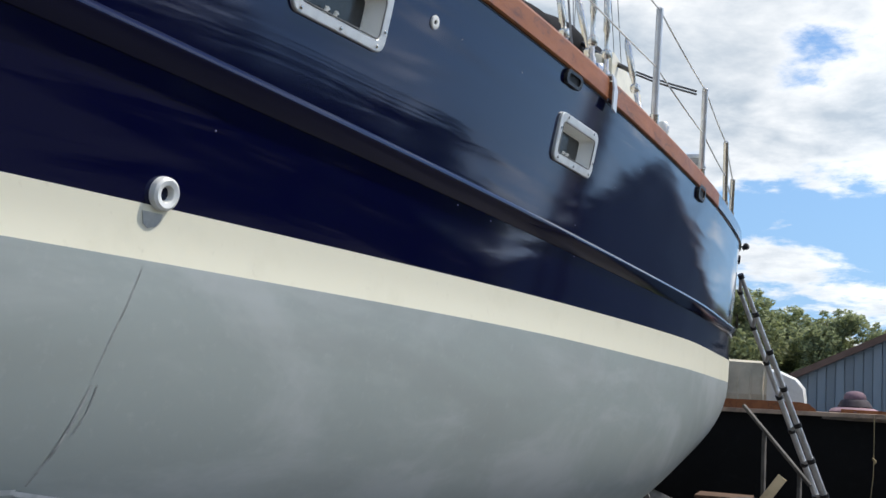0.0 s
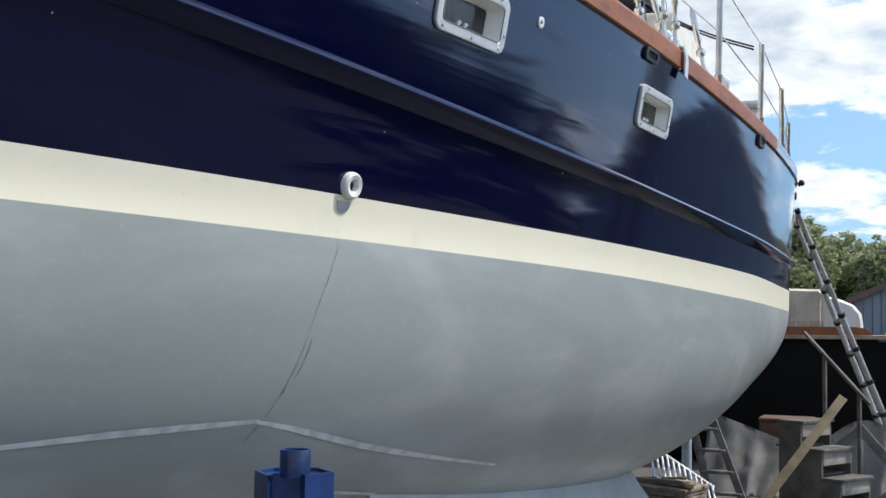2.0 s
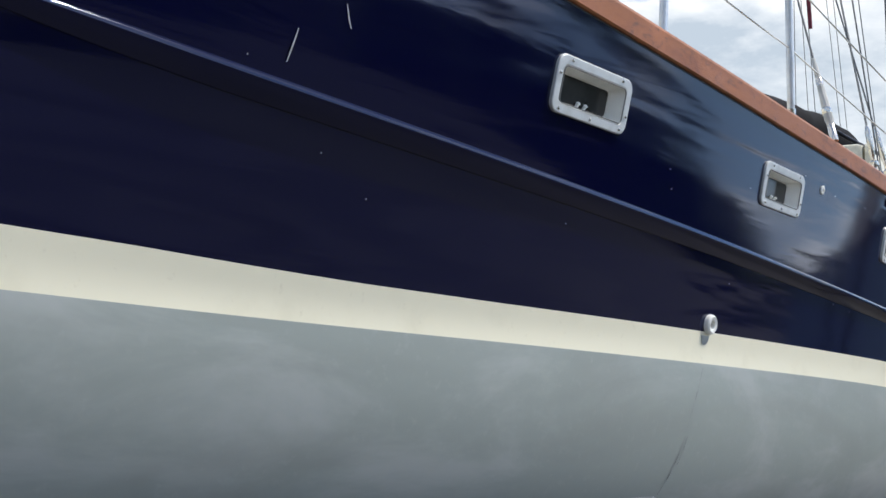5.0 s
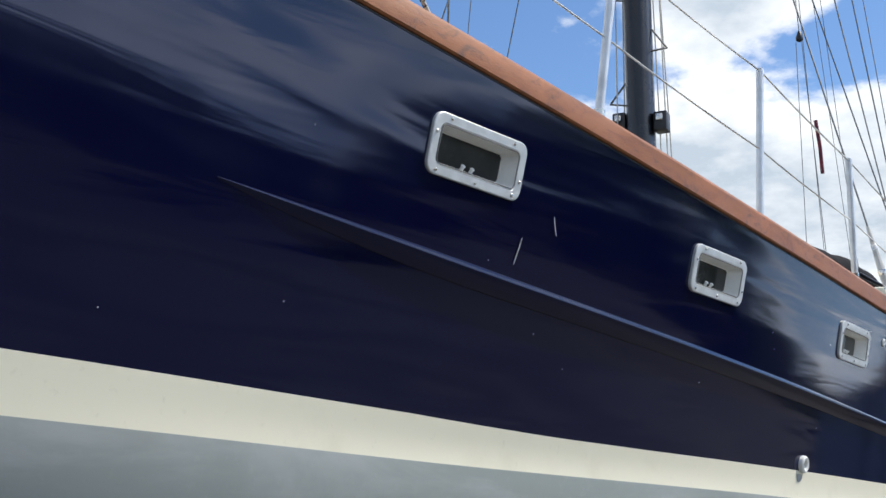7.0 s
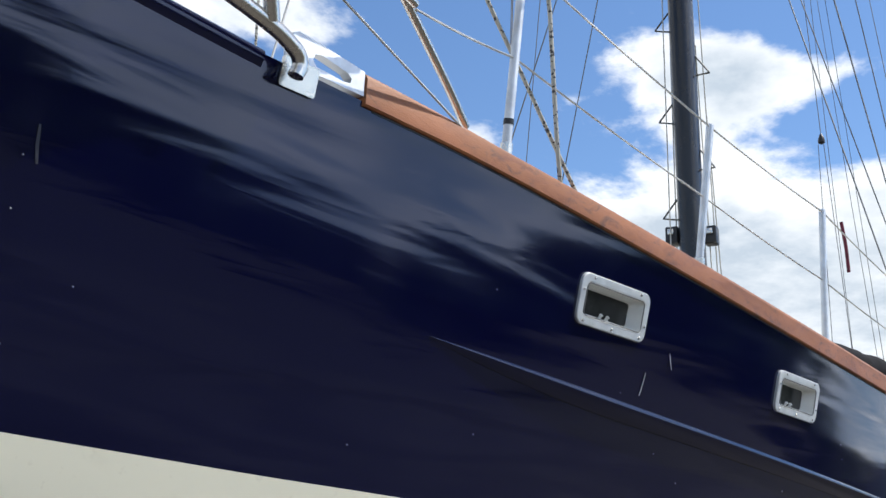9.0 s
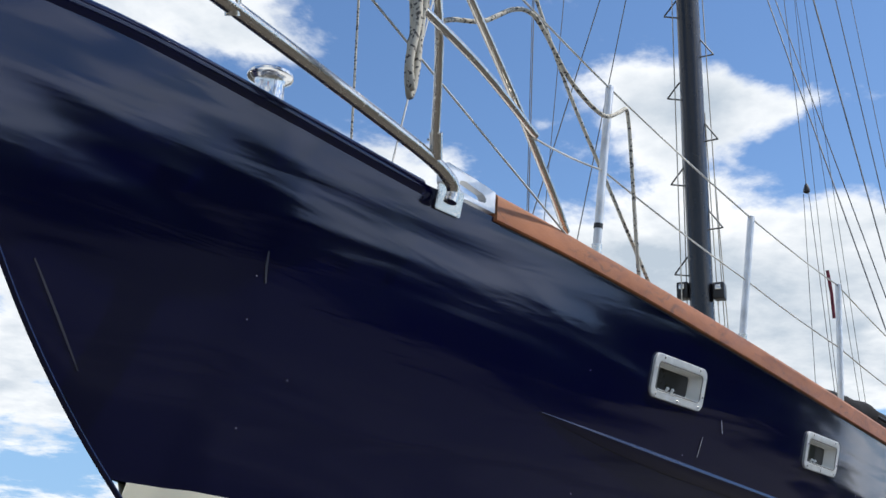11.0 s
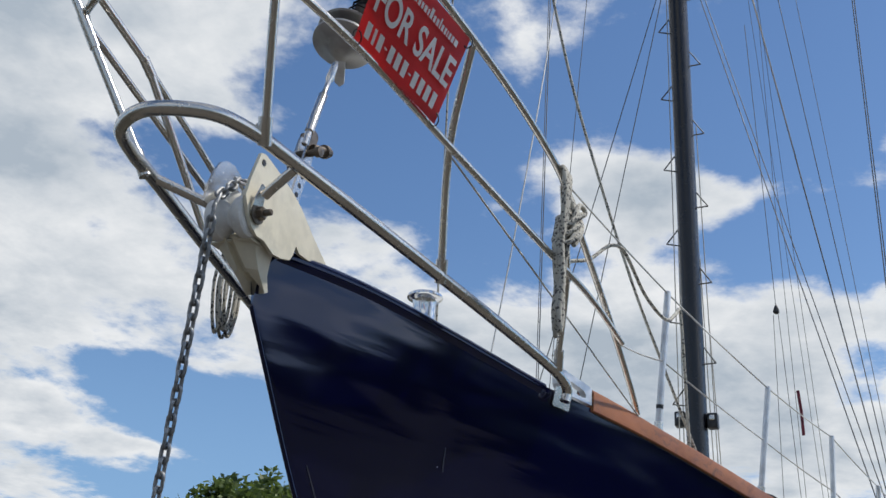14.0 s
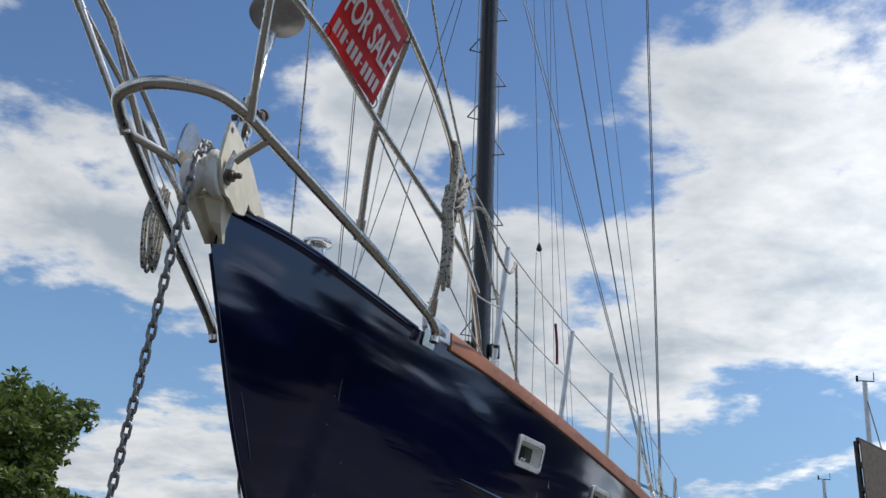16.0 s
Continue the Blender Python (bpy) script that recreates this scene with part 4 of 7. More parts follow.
def ptube(name, pts, r=0.0155, label=""):
    bm = bmesh.new()
    tube(bm, smooth_line(pts, 10) if len(pts) > 2 else [Vector(p) for p in pts], r, 14)
    ob = finish(bm, name, STEEL, None, label, 50)
    ob.parent = pulpit
    ob.matrix_parent_inverse = (yacht.matrix_basis @ pulpit.matrix_parent_inverse @ pulpit.matrix_basis).inverted()
    return ob


def mirrored(pts):
    return [(x, -y, z) for x, y, z in reversed(pts)]


arm = [(1.575, -0.560, 3.06), (1.580, -0.568, 3.10), (1.540, -0.567, 3.131), (1.389, -0.545, 3.163), (0.878, -0.457, 3.215), (0.265, -0.348, 3.268), (-0.231, -0.252, 3.313), (-0.434, -0.211, 3.326), (-0.565, -0.147, 3.327)]
ptube("lower_hoop", arm + [(-0.641, 0.0, 3.318)] + mirrored(arm), 0.0225, "thick polished lower hoop tube")
mid = [(1.915, -0.722, 3.420), (1.417, -0.715, 3.450), (0.973, -0.660, 3.490), (0.333, -0.515, 3.620), (-0.200, -0.436, 3.686), (-0.604, -0.351, 3.724)]
ptube("middle_rail", mid, 0.0135)
ptube("front_rail", [(-0.604, -0.330, 3.728), (-0.653, -0.221, 3.745), (-0.688, -0.110, 3.762), (-0.690, 0.029, 3.780), (-0.640, 0.200, 3.800), (-0.585, 0.323, 3.810), (-0.512, 0.432, 3.818)], 0.0135)
ptube("middle_rail", [(-0.510, 0.432, 3.795), (0.149, 0.380, 3.529), (0.560, 0.345, 3.363)], 0.0125)
top = [(2.333, -0.690, 3.205), (2.164, -0.698, 3.292), (1.769, -0.700, 3.491), (1.397, -0.692, 3.677), (1.206, -0.689, 3.766), (1.005, -0.698, 3.838), (0.563, -0.686, 3.886), (0.073, -0.649, 3.923), (-0.446, -0.592, 3.949), (-0.70, -0.47, 3.965)]
ptube("top_rail", top + [(-0.80, -0.24, 3.995), (-0.85, 0.05, 4.035), (-0.855, 0.32, 4.075), (-0.800, 0.460, 4.092), (-0.740, 0.478, 4.065), (-0.198, 0.411, 3.811)], 0.0145)
ptube("post", [(-0.320, 0.230, 3.295), (-0.652, 0.522, 4.068)], 0.0145)
ptube("post", [(-0.198, 0.411, 3.811), (0.195, 0.330, 3.282)], 0.0150)
ptube("post", [(-0.190, 0.409, 3.800), (0.283, 0.380, 3.568), (0.62, 0.36, 3.30)], 0.0125)
ptube("rail_clamp", [(-0.225, 0.414, 3.828), (-0.175, 0.405, 3.780)], 0.0180)
ptube("socket", [(-0.352, 0.262, 3.375), (-0.325, 0.232, 3.295)], 0.0200)
ptube("rail_clamp", [(-0.490, 0.380, 3.692), (-0.533, 0.417, 3.792)], 0.0180)
ptube("rail_clamp", [(-0.500, 0.432, 3.790), (-0.530, 0.428, 3.830)], 0.0180)
ptube("rail_clamp", [(-0.585, -0.335, 3.688), (-0.612, -0.350, 3.745)], 0.0170)
ptube("post", [(-0.393, -0.235, 3.308), (-0.596, -0.342, 3.709), (-0.725, -0.430, 3.945)], 0.0145)
ptube("post", [(0.568, -0.400, 3.226), (0.369, -0.490, 3.638), (0.170, -0.640, 3.915)], 0.0145)
ptube("post", [(1.446, -0.560, 3.150), (1.229, -0.665, 3.491), (1.050, -0.700, 3.800)], 0.0145)
for p, d in (((-0.402, -0.238, 3.335), (-0.45, -0.22, 0.88)), ((0.556, -0.405, 3.258), (-0.42, -0.20, 0.88)), ((1.425, -0.575, 3.190), (-0.5, -0.20, 0.82))):
    d = Vector(d).normalized()
    ptube("socket", [Vector(p) - d * 0.040, Vector(p) + d * 0.045], 0.0215, "tube socket with a set screw")
    side = d.cross(Vector((1, 0, 0))).normalized() * -1
    ptube("set_screw", [Vector(p) + d * 0.02, Vector(p) + d * 0.02 - side * 0.030], 0.0045)
ptube("strut", [(-0.275, 0.243, 3.318), (-0.160, 0.104, 3.262)], 0.0165)
# bolted foot of the lower hoop and the cast fairlead behind it
for s in (-1, 1):
    bm = bmesh.new()
    m = hull_pose(1.635, 3.092) @ Matrix.Translation((0, 0, 0.006))
    if s > 0:
        m = Matrix.Diagonal((1, -1, 1, 1)) @ m
    plate(bm, rounded_rect(0.125, 0.085, 0.008, 3), m, 0.007)
    ob = ypart("foot_plate", bm, STEEL, "bolted steel foot plate of the pulpit", 30)
    bm = bmesh.new()
    lathe(bm, [(0.010, 0.0), (0.010, 0.007), (0.005, 0.010)], m @ Matrix.Translation((0.042, -0.018, -0.010 if s < 0 else 0.004)), 10)
    part("bolt", bm, STEEL, ob)
    bm = bmesh.new()
    o = [(1.62, 3.120), (1.857, 3.118), (1.857, 3.196), (1.80, 3.204), (1.74, 3.211), (1.68, 3.218), (1.62, 3.224), (1.60, 3.212), (1.60, 3.15)]
    i = [(1.685, 3.142), (1.78, 3.136), (1.806, 3.140), (1.810, 3.155), (1.795, 3.168), (1.75, 3.176), (1.70, 3.184), (1.678, 3.178), (1.672, 3.158)]
    rows = [[bm.verts.new((x, s * (station(x)[0] + d), z)) for x, z in ring] for ring, d in ((o, 0.008), (o, -0.02), (i, -0.02), (i, 0.008))]
    rows.append(rows[0])
    for r0, r1 in zip(rows, rows[1:]):
        for k in range(9):
            bm.faces.new((r0[k], r0[(k + 1) % 9], r1[(k + 1) % 9], r1[k]))
    ypart("fairlead", bm, ALU, "cast aluminium fairlead at the end of the cap rail", 30)


# navigation lamp on the middle rail
lamp = ypart("navigation_lamp", lathe(bmesh.new(), [(0.030, 0.0), (0.042, 0.004), (0.042, 0.020), (0.036, 0.024)], pose(-0.75, 0.03, 3.769), 20), BLACK, "black navigation lamp with a red lens")
bm = bmesh.new()
lathe(bm, [(0.034, 0.0), (0.036, 0.03), (0.034, 0.062)], pose(-0.75, 0.03, 3.793), 20)
part("lens", bm, simple("dark_red_lens", (0.030, 0.006, 0.010), 0.25), lamp)
bm = bmesh.new()
lathe(bm, [(0.038, 0.0), (0.042, 0.006), (0.040, 0.022), (0.02, 0.032), (0.001, 0.034)], pose(-0.75, 0.03, 3.855), 20)
part("cap", bm, BLACK, lamp)

# windlass
WX, WY, WZ = 1.28, -0.02, 3.27
wl = ypart("windlass", lathe(bmesh.new(), [(0.095, -0.14), (0.095, 0.0), (0.092, 0.018), (0.070, 0.040), (0.060, 0.070), (0.052, 0.085), (0.047, 0.100), (0.046, 0.165), (0.052, 0.180), (0.072, 0.188), (0.077, 0.193), (0.077, 0.202), (0.070, 0.208), (0.030, 0.210), (0.001, 0.210)], pose(WX, WY, WZ), 36), CHROME, "chrome vertical windlass drum on the foredeck")
for k in range(6):
    bm = bmesh.new()
    a = math.tau * k / 6
    box(bm, (0.008, 0.012, 0.070), pose(WX + 0.046 * math.cos(a), WY + 0.046 * math.sin(a), WZ + 0.132, 0, 0, math.degrees(a)), 0.003)
    part("rib", bm, CHROME, wl)
bm = bmesh.new()
tube(bm, [Vector((WX + 0.088 * math.cos(a), WY + 0.088 * math.sin(a), WZ + 0.035)) for a in [math.tau * k / 28 for k in range(28)]], 0.010, 8, closed=True)
part("gypsy", bm, CHROME, wl)
bm = bmesh.new()
tube(bm, [Vector((WX + 0.10, WY - 0.09, WZ + 0.030)) + Vector((0.040 * math.cos(a), 0.012 * math.sin(a), 0.040 * math.sin(a))) for a in [math.tau * k / 16 for k in range(16)]], 0.008, 8, closed=True)
part("chain_stripper", bm, STEEL, wl)
bm = bmesh.new()
lathe(bm, [(0.03, -0.10), (0.045, 0.0), (0.045, 0.02), (0.02, 0.05), (0.001, 0.055)], pose(WX + 0.12, WY - 0.04, WZ), 16)
part("motor_cap", bm, CHROME, wl)


# ---- stanchions and lifelines ----
STANCHIONS = [(2.52, 0.745, 3.13, 2.49, 0.82, 3.88), (3.79, 1.055, 3.07, 3.755, 1.14, 3.73), (5.10, 1.345, 2.985, 5.03, 1.39, 3.745), (6.20, 1.60, 2.96, 6.07, 1.62, 3.62),
              (8.62, 1.985, 2.905, 8.47, 2.02, 3.46), (9.85, 2.065, 2.90, 9.65, 2.10, 3.40), (10.93, 2.10, 2.90, 10.68, 2.12, 3.33), (11.35, 2.10, 2.90, 11.22, 2.12, 3.19)]
for k, (bx, by, bz, tx, ty, tz) in enumerate(STANCHIONS):
    for s in (-1, 1):
        a, b = Vector((bx, s * by, bz)), Vector((tx, s * ty, tz))
        bm = bmesh.new()
        d = (b - a).normalized()
        tube(bm, [a - d * 0.03, b - d * 0.012, b - d * 0.004, b], 0.0165, 14, radii=[0.0165, 0.0165, 0.0155, 0.008])
        post = ypart("stanchion", bm, ALU if k < 6 else STEEL, "round alloy lifeline stanchion", 45)
        bm = bmesh.new()
        tube(bm, [a - d * 0.02, a + d * 0.08], 0.0215, 14)
        part("base", bm, STEEL, post)
        if k == 0:
            bm = bmesh.new()
            tube(bm, [a + d * 0.145, a + d * 0.165], 0.0185, 14)
            part("tape", bm, BLACK, post, "band of black tape")


def sag_line(a, b, n=8, drop=0.01):
    a, b = Vector(a), Vector(b)
    return [a.lerp(b, i / n) - Vector((0, 0, drop * 4 * (i / n) * (1 - i / n))) for i in range(n + 1)]


LIFE = simple("white_lifeline", (0.60, 0.60, 0.58), 0.5, vary=0.1, scale=30)
for s in (-1, 1):
    uppers = [(1.05, 0.70, 3.825)] + [(p[3], p[4], p[5] - 0.015) for p in STANCHIONS]
    lowers = [(1.93, 0.718, 3.412)] + [((p[0] + p[3]) / 2, (p[1] + p[4]) / 2, (p[2] + p[5]) / 2 + 0.01) for p in STANCHIONS]
    for row in (uppers, lowers):
        bm = bmesh.new()
        line = []
        for a, b in zip(row, row[1:]):
            line += sag_line((a[0], s * a[1], a[2]), (b[0], s * b[1], b[2]), 6, 0.008)[:-1]
        tube(bm, line + [Vector((row[-1][0], s * row[-1][1], row[-1][2]))], 0.0042, 6)
        ypart("lifeline", bm, LIFE, "thin white-covered lifeline wire", 60)
    bm = bmesh.new()
    tube(bm, sag_line((0.38, s * 0.495, 3.615), (2.40, s * 0.735, 3.13), 4, 0.0), 0.0042, 6)
    ypart("lifeline", bm, LIFE, "thin white-covered lifeline wire", 60)

# ---- mast ----
MAST_FOOT, MAST_HEAD = Vector((7.90, 0, 2.95)), Vector((7.24, 0, 15.2))
MDIR = (MAST_HEAD - MAST_FOOT).normalized()


def mast_at(z):
    return MAST_FOOT + MDIR * ((z - MAST_FOOT.z) / MDIR.z)


bm = bmesh.new()
rings = []
for k in range(30):
    c = MAST_FOOT.lerp(MAST_HEAD, k / 29)
    w = 0.118 if k < 24 else 0.118 - 0.008 * (k - 24)
    rings.append([c + Vector((1.3 * w * math.cos(a) * 0.93, w * 0.86 * math.sin(a), 0)) for a in [math.tau * i / 28 for i in range(28)]])
skin(bm, rings, cap=True)
mast = empty("main_mast", tuple(MAST_FOOT))
hang(mast, yacht)
mast.location = MAST_FOOT
tagged(mast, "tall black painted mast with folding steps")
MINV = (yacht.matrix_basis @ mast.matrix_parent_inverse @ mast.matrix_basis).inverted()


def mpart(name, bm, mat, label="", smooth=40):
    ob = finish(bm, name, mat, None, label, smooth)
    ob.parent = mast
    ob.matrix_parent_inverse = MINV
    return ob


mpart("spar", bm, SPAR, "glossy black mast tube")
# triangular wire steps, by turns on either side
z0 = 4.80
for k in range(20):
    side = 1 if k % 2 == 0 else -1
    c = mast_at(z0 + 0.413 * k)
    o = Vector((-0.02 * side - 0.02, side * 0.098, 0))
    bm = bmesh.new()
    tri_pts = [c + o + Vector((0, 0, 0.155)), c + o + Vector((-0.03 * side, side * 0.105, 0.0)), c + o + Vector((-0.03 * side, side * 0.112, -0.006)), c + o + Vector((0.03, 0, -0.01)), c + o + Vector((0.03, -0.01 * side, -0.012))]
    tube(bm, tri_pts, 0.0075, 6)
    mpart("step", bm, WIRE, smooth=60)
for side, z in ((1, 4.66), (-1, 4.63)):
    c = mast_at(z) + Vector((0.0, side * 0.155, 0))
    bm = bmesh.new()
    box(bm, (0.11, 0.10, 0.145), Matrix.Translation(c), 0.012)
    b = mpart("winch_pad", bm, BLACK, "black deck-light housing")
    bm = bmesh.new()
    box(bm, (0.02, 0.05, 0.05), Matrix.Translation(c + Vector((-0.07, 0, 0.02))), 0.006)
    mpart("pad_hook", bm, STEEL)
for y, x, top in ((0.135, -0.10, 9.5), (0.125, 0.02, 6.9), (-0.125, 0.05, 6.3), (-0.15, 0.10, 7.8), (-0.18, 0.16, 5.7)):
    bm = bmesh.new()
    a, b = mast_at(3.2) + Vector((x, y * 1.2, 0)), mast_at(top) + Vector((x * 0.7, y * 0.8, 0))
    tube(bm, [a, b], 0.0052, 6)
    mpart("halyard", bm, ROPE_PLAIN)
# spreaders with a deck light
SZ = 10.12
bm = bmesh.new()
for s in (-1, 1):
    rings = []
    for k in range(7):
        u = k / 6
        c = mast_at(SZ) + Vector((0.10 * u, s * (0.05 + 1.76 * u), 0.12 * u))
        w = 0.055 * (1 - 0.45 * u)
        rings.append([c + Vector((w * math.cos(a), 0, 0.5 * w * math.sin(a))) for a in [math.tau * i / 10 for i in range(10)]])
    skin(bm, rings if s < 0 else [list(reversed(r)) for r in rings], cap=True)
mpart("spreader", bm, SPAR, "black spreader pair")
for s, y in ((1, 0.95), (-1, 1.0)):
    c = mast_at(SZ) + Vector((0.05, s * y, -0.02))
    bm = bmesh.new()
    lathe(bm, [(0.012, 0.05), (0.03, 0.0), (0.058, -0.035), (0.062, -0.05), (0.02, -0.055), (0.001, -0.056)], Matrix.Translation(c), 16)
    mpart("spreader_light", bm, ALU)

# ---- standing rigging ----
WIRES = [
    ("lower_shroud", (6.46, -1.74, 2.96), (7.60, -0.08, 10.0), 0.0052), ("lower_shroud", (7.97, -1.84, 2.96), (7.70, -0.10, 10.1), 0.0052),
    ("cap_shroud", (7.88, -1.84, 2.98), (7.71, -1.78, 10.22), 0.0058), ("cap_shroud", (8.08, -1.86, 2.98), (7.76, -1.80, 10.22), 0.0055),
    ("upper_shroud", (7.68, -1.79, 2.95), (7.30, -0.67, 10.0), 0.0045), ("upper_shroud", (7.73, -1.79, 2.95), (7.33, -0.66, 10.0), 0.0045),
    ("inner_shroud", (7.71, -1.80, 2.98), (7.66, -0.93, 10.2), 0.0045), ("flag_halyard", (7.60, -1.82, 2.95), (7.42, -1.15, 10.0), 0.003),
    ("lower_shroud", (6.33, 1.62, 2.92), (7.56, 0.06, 10.0), 0.0052), ("lower_shroud", (8.12, 1.72, 2.96), (7.63, 0.08, 10.0), 0.0052),
    ("cap_shroud", (7.78, 1.62, 2.98), (7.60, 1.48, 10.22), 0.0058), ("cap_shroud", (7.84, 1.66, 2.98), (7.66, 1.52, 10.22), 0.0045),
    ("inner_shroud", (7.90, 1.68, 2.98), (7.66, 1.02, 10.2), 0.0042),
    ("topping_lift", (14.94, -0.79, 3.0), (11.79, -0.34, 13.6), 0.0042), ("topping_lift", (14.83, -0.74, 3.0), (12.56, -0.15, 13.6), 0.0042),
]
for name, a, b, r in WIRES:
    bm = bmesh.new()
    a, b = Vector(a), Vector(b)
    tube(bm, sag_line(a, b, 4, 0.004), r, 6)
    ypart(name, bm, WIRE, "taut rigging wire", 60)
# white halyard led from a shackle on the foredeck to the masthead
bm = bmesh.new()
tube(bm, smooth_line([(2.162, 0.040, 3.26), (2.554, -0.069, 5.007), (4.20, -0.06, 9.8), (7.20, 0.0, 15.0)], 8), 0.0042, 6)
ypart("fore_halyard", bm, LIFE, "thin white halyard shackled to the foredeck", 60)
bm = bmesh.new()
tube(bm, [(2.135, 0.047, 3.06), (2.140, 0.046, 3.10), (2.146, 0.044, 3.14), (2.154, 0.042, 3.20), (2.160, 0.040, 3.26)], 0.012, 10, radii=[0.012, 0.018, 0.019, 0.012, 0.006])
ypart("halyard_shackle", bm, STEEL, "steel snap shackle", 50)
# turnbuckles at the deck
for a, b, hgt in (((7.88, -1.84, 2.98), (7.71, -1.78, 10.22), 0.50), ((8.08, -1.86, 2.98), (7.76, -1.80, 10.22), 0.46), ((7.68, -1.79, 2.95), (7.30, -0.67, 10.0), 0.36), ((7.97, -1.84, 2.96), (7.70, -0.10, 10.1), 0.42), ((6.46, -1.74, 2.96), (7.60, -0.08, 10.0), 0.34), ((8.45, -1.95, 2.93), (8.36, -1.70, 4.2), 0.38)):
    a = Vector(a)
    d = (Vector(b) - a).normalized()
    bm = bmesh.new()
    tube(bm, [a - d * 0.02, a + d * 0.06, a + d * 0.07, a + d * hgt * 0.5, a + d * hgt * 0.52, a + d * hgt * 0.9, a + d * hgt], 0.012, 10, radii=[0.018, 0.018, 0.011, 0.011, 0.016, 0.016, 0.007])
    tb = ypart("turnbuckle", bm, STEEL, "stainless rigging turnbuckle", 40)
    bm = bmesh.new()
    lathe(bm, [(0.02, 0.0), (0.024, 0.01), (0.024, 0.03), (0.012, 0.04)], basis(a + d * 0.12, d.orthogonal(), d.cross(d.orthogonal())), 10)
    part("lock_nut", bm, STEEL, tb)
# covered tail on the forward lower shroud
bm = bmesh.new()
a, b = Vector((6.46, -1.74, 2.96)), Vector((7.60, -0.08, 10.0))
d = (b - a).normalized()
tube(bm, [a + d * t for t in (0.02, 0.10, 0.2, 0.32, 0.42)], 0.02, 10, radii=[0.010, 0.021, 0.019, 0.014, 0.009])
ypart("turnbuckle_cover", bm, simple("white_tape", (0.48, 0.48, 0.46), 0.5), "white tape wrapped round a turnbuckle")
# block on the far topping lift
bm = bmesh.new()
tube(bm, sag_line((14.98, -0.07, 8.45), (14.2, 0.06, 13.4), 3, 0), 0.006, 6)
tube(bm, sag_line((14.96, -0.10, 8.30), (15.15, -0.35, 3.2), 3, 0), 0.005, 6)
tube(bm, sag_line((15.0, -0.02, 8.30), (15.75, 0.10, 3.2), 3, 0), 0.005, 6)
ypart("topping_tackle", bm, WIRE, "tackle lines with a block aloft", 60)
bm = bmesh.new()
lathe(bm, [(0.012, 0.08), (0.028, 0.05), (0.052, -0.03), (0.048, -0.06), (0.02, -0.08), (0.001, -0.08)], pose(14.99, -0.07, 8.38), 12)
ypart("tackle_block", bm, BLACK, "small black tackle block")
bm = bmesh.new()
tube(bm, [(13.30, -0.50, 5.85), (13.22, -0.50, 6.15), (13.12, -0.48, 6.45)], 0.022, 8)
ypart("rolled_flag", bm, MAROON, "rolled dark red flag on a line")
bm = bmesh.new()
tube(bm, [(13.5, -0.52, 3.0), (12.4, -0.42, 9.0), (11.9, -0.4, 12.5)], 0.004, 6)
ypart("flag_line", bm, WIRE)

# ---- forestay with furler ----
F0 = Vector((0.17, -0.02, 3.63))
fdir = Vector((0.30, -0.02, 0.9)).normalized()
bm = bmesh.new()
pts = [F0, F0 + fdir * 0.06, F0 + fdir * 0.065, F0 + fdir * 0.26, F0 + fdir * 0.27, F0 + fdir * 0.34, F0 + fdir * 0.35, F0 + fdir * 0.44]
tube(bm, pts, 0.012, 12, radii=[0.010, 0.012, 0.017, 0.017, 0.010, 0.010, 0.016, 0.013])
ypart("forestay_turnbuckle", bm, STEEL, "bright chrome forestay turnbuckle", 40)
D0 = F0 + fdir * 0.575
m = Matrix.Translation(D0) @ fdir.to_track_quat("Z", "Y").to_matrix().to_4x4()
bm = bmesh.new()
lathe(bm, [(0.018, -0.085), (0.035, -0.080), (0.060, -0.050), (0.112, -0.030), (0.120, -0.024), (0.120, -0.014), (0.112, -0.010), (0.052, -0.006), (0.050, 0.040), (0.112, 0.044), (0.118, 0.050), (0.112, 0.058), (0.05, 0.064), (0.03, 0.090), (0.02, 0.12)], m, 36)
drum = ypart("furler_drum", bm, simple("worn_alloy_drum", (0.42, 0.41, 0.39), 0.42, 0.55, vary=0.2, scale=8), "dull alloy furling drum below the rolled sail", 35)
bm = bmesh.new()
lathe(bm, [(0.053, -0.003), (0.070, 0.000), (0.074, 0.016), (0.070, 0.034), (0.053, 0.037)], m, 24)
part("furling_line", bm, BLACK, drum, "black furling line on the drum")
bm = bmesh.new()
plate(bm, [(-0.02, -0.02), (0.17, -0.018), (0.19, 0.0), (0.17, 0.02), (-0.02, 0.02)], m @ Matrix.Translation((0.0, 0.0, -0.05)) @ pose(0, 0, 0, 0, 0, -60), 0.01)
part("drum_arm", bm, ALU, drum)
bm = bmesh.new()
S0 = D0 + fdir * 0.12
head = Vector((7.1, 0, 14.6))
line, rad = [], []
n = 60
for k in range(n + 1):
    u = k / n
    line.append(S0.lerp(head, u))
    rad.append((0.014 if k == 0 else 0.034 + 0.010 * math.sin(min(1, u * 6) * 1.57)) + 0.004 * math.sin(k * 2.4))
tube(bm, line, 0.04, 14, radii=rad)
ypart("rolled_headsail", bm, CANVAS, "black covered headsail rolled on the forestay", 60)
bm = bmesh.new()
q = (head - S0).normalized()
sx = q.orthogonal().normalized()
sy = q.cross(sx)
spiral = [S0 + q * (0.05 + 0.0085 * i) + 0.039 * (math.cos(i * 0.9) * sx + math.sin(i * 0.9) * sy) for i in range(420)]
tube(bm, spiral, 0.0045, 5)
ypart("sail_lashing", bm, CANVAS, "spiral wrapping of the rolled sail", 60)

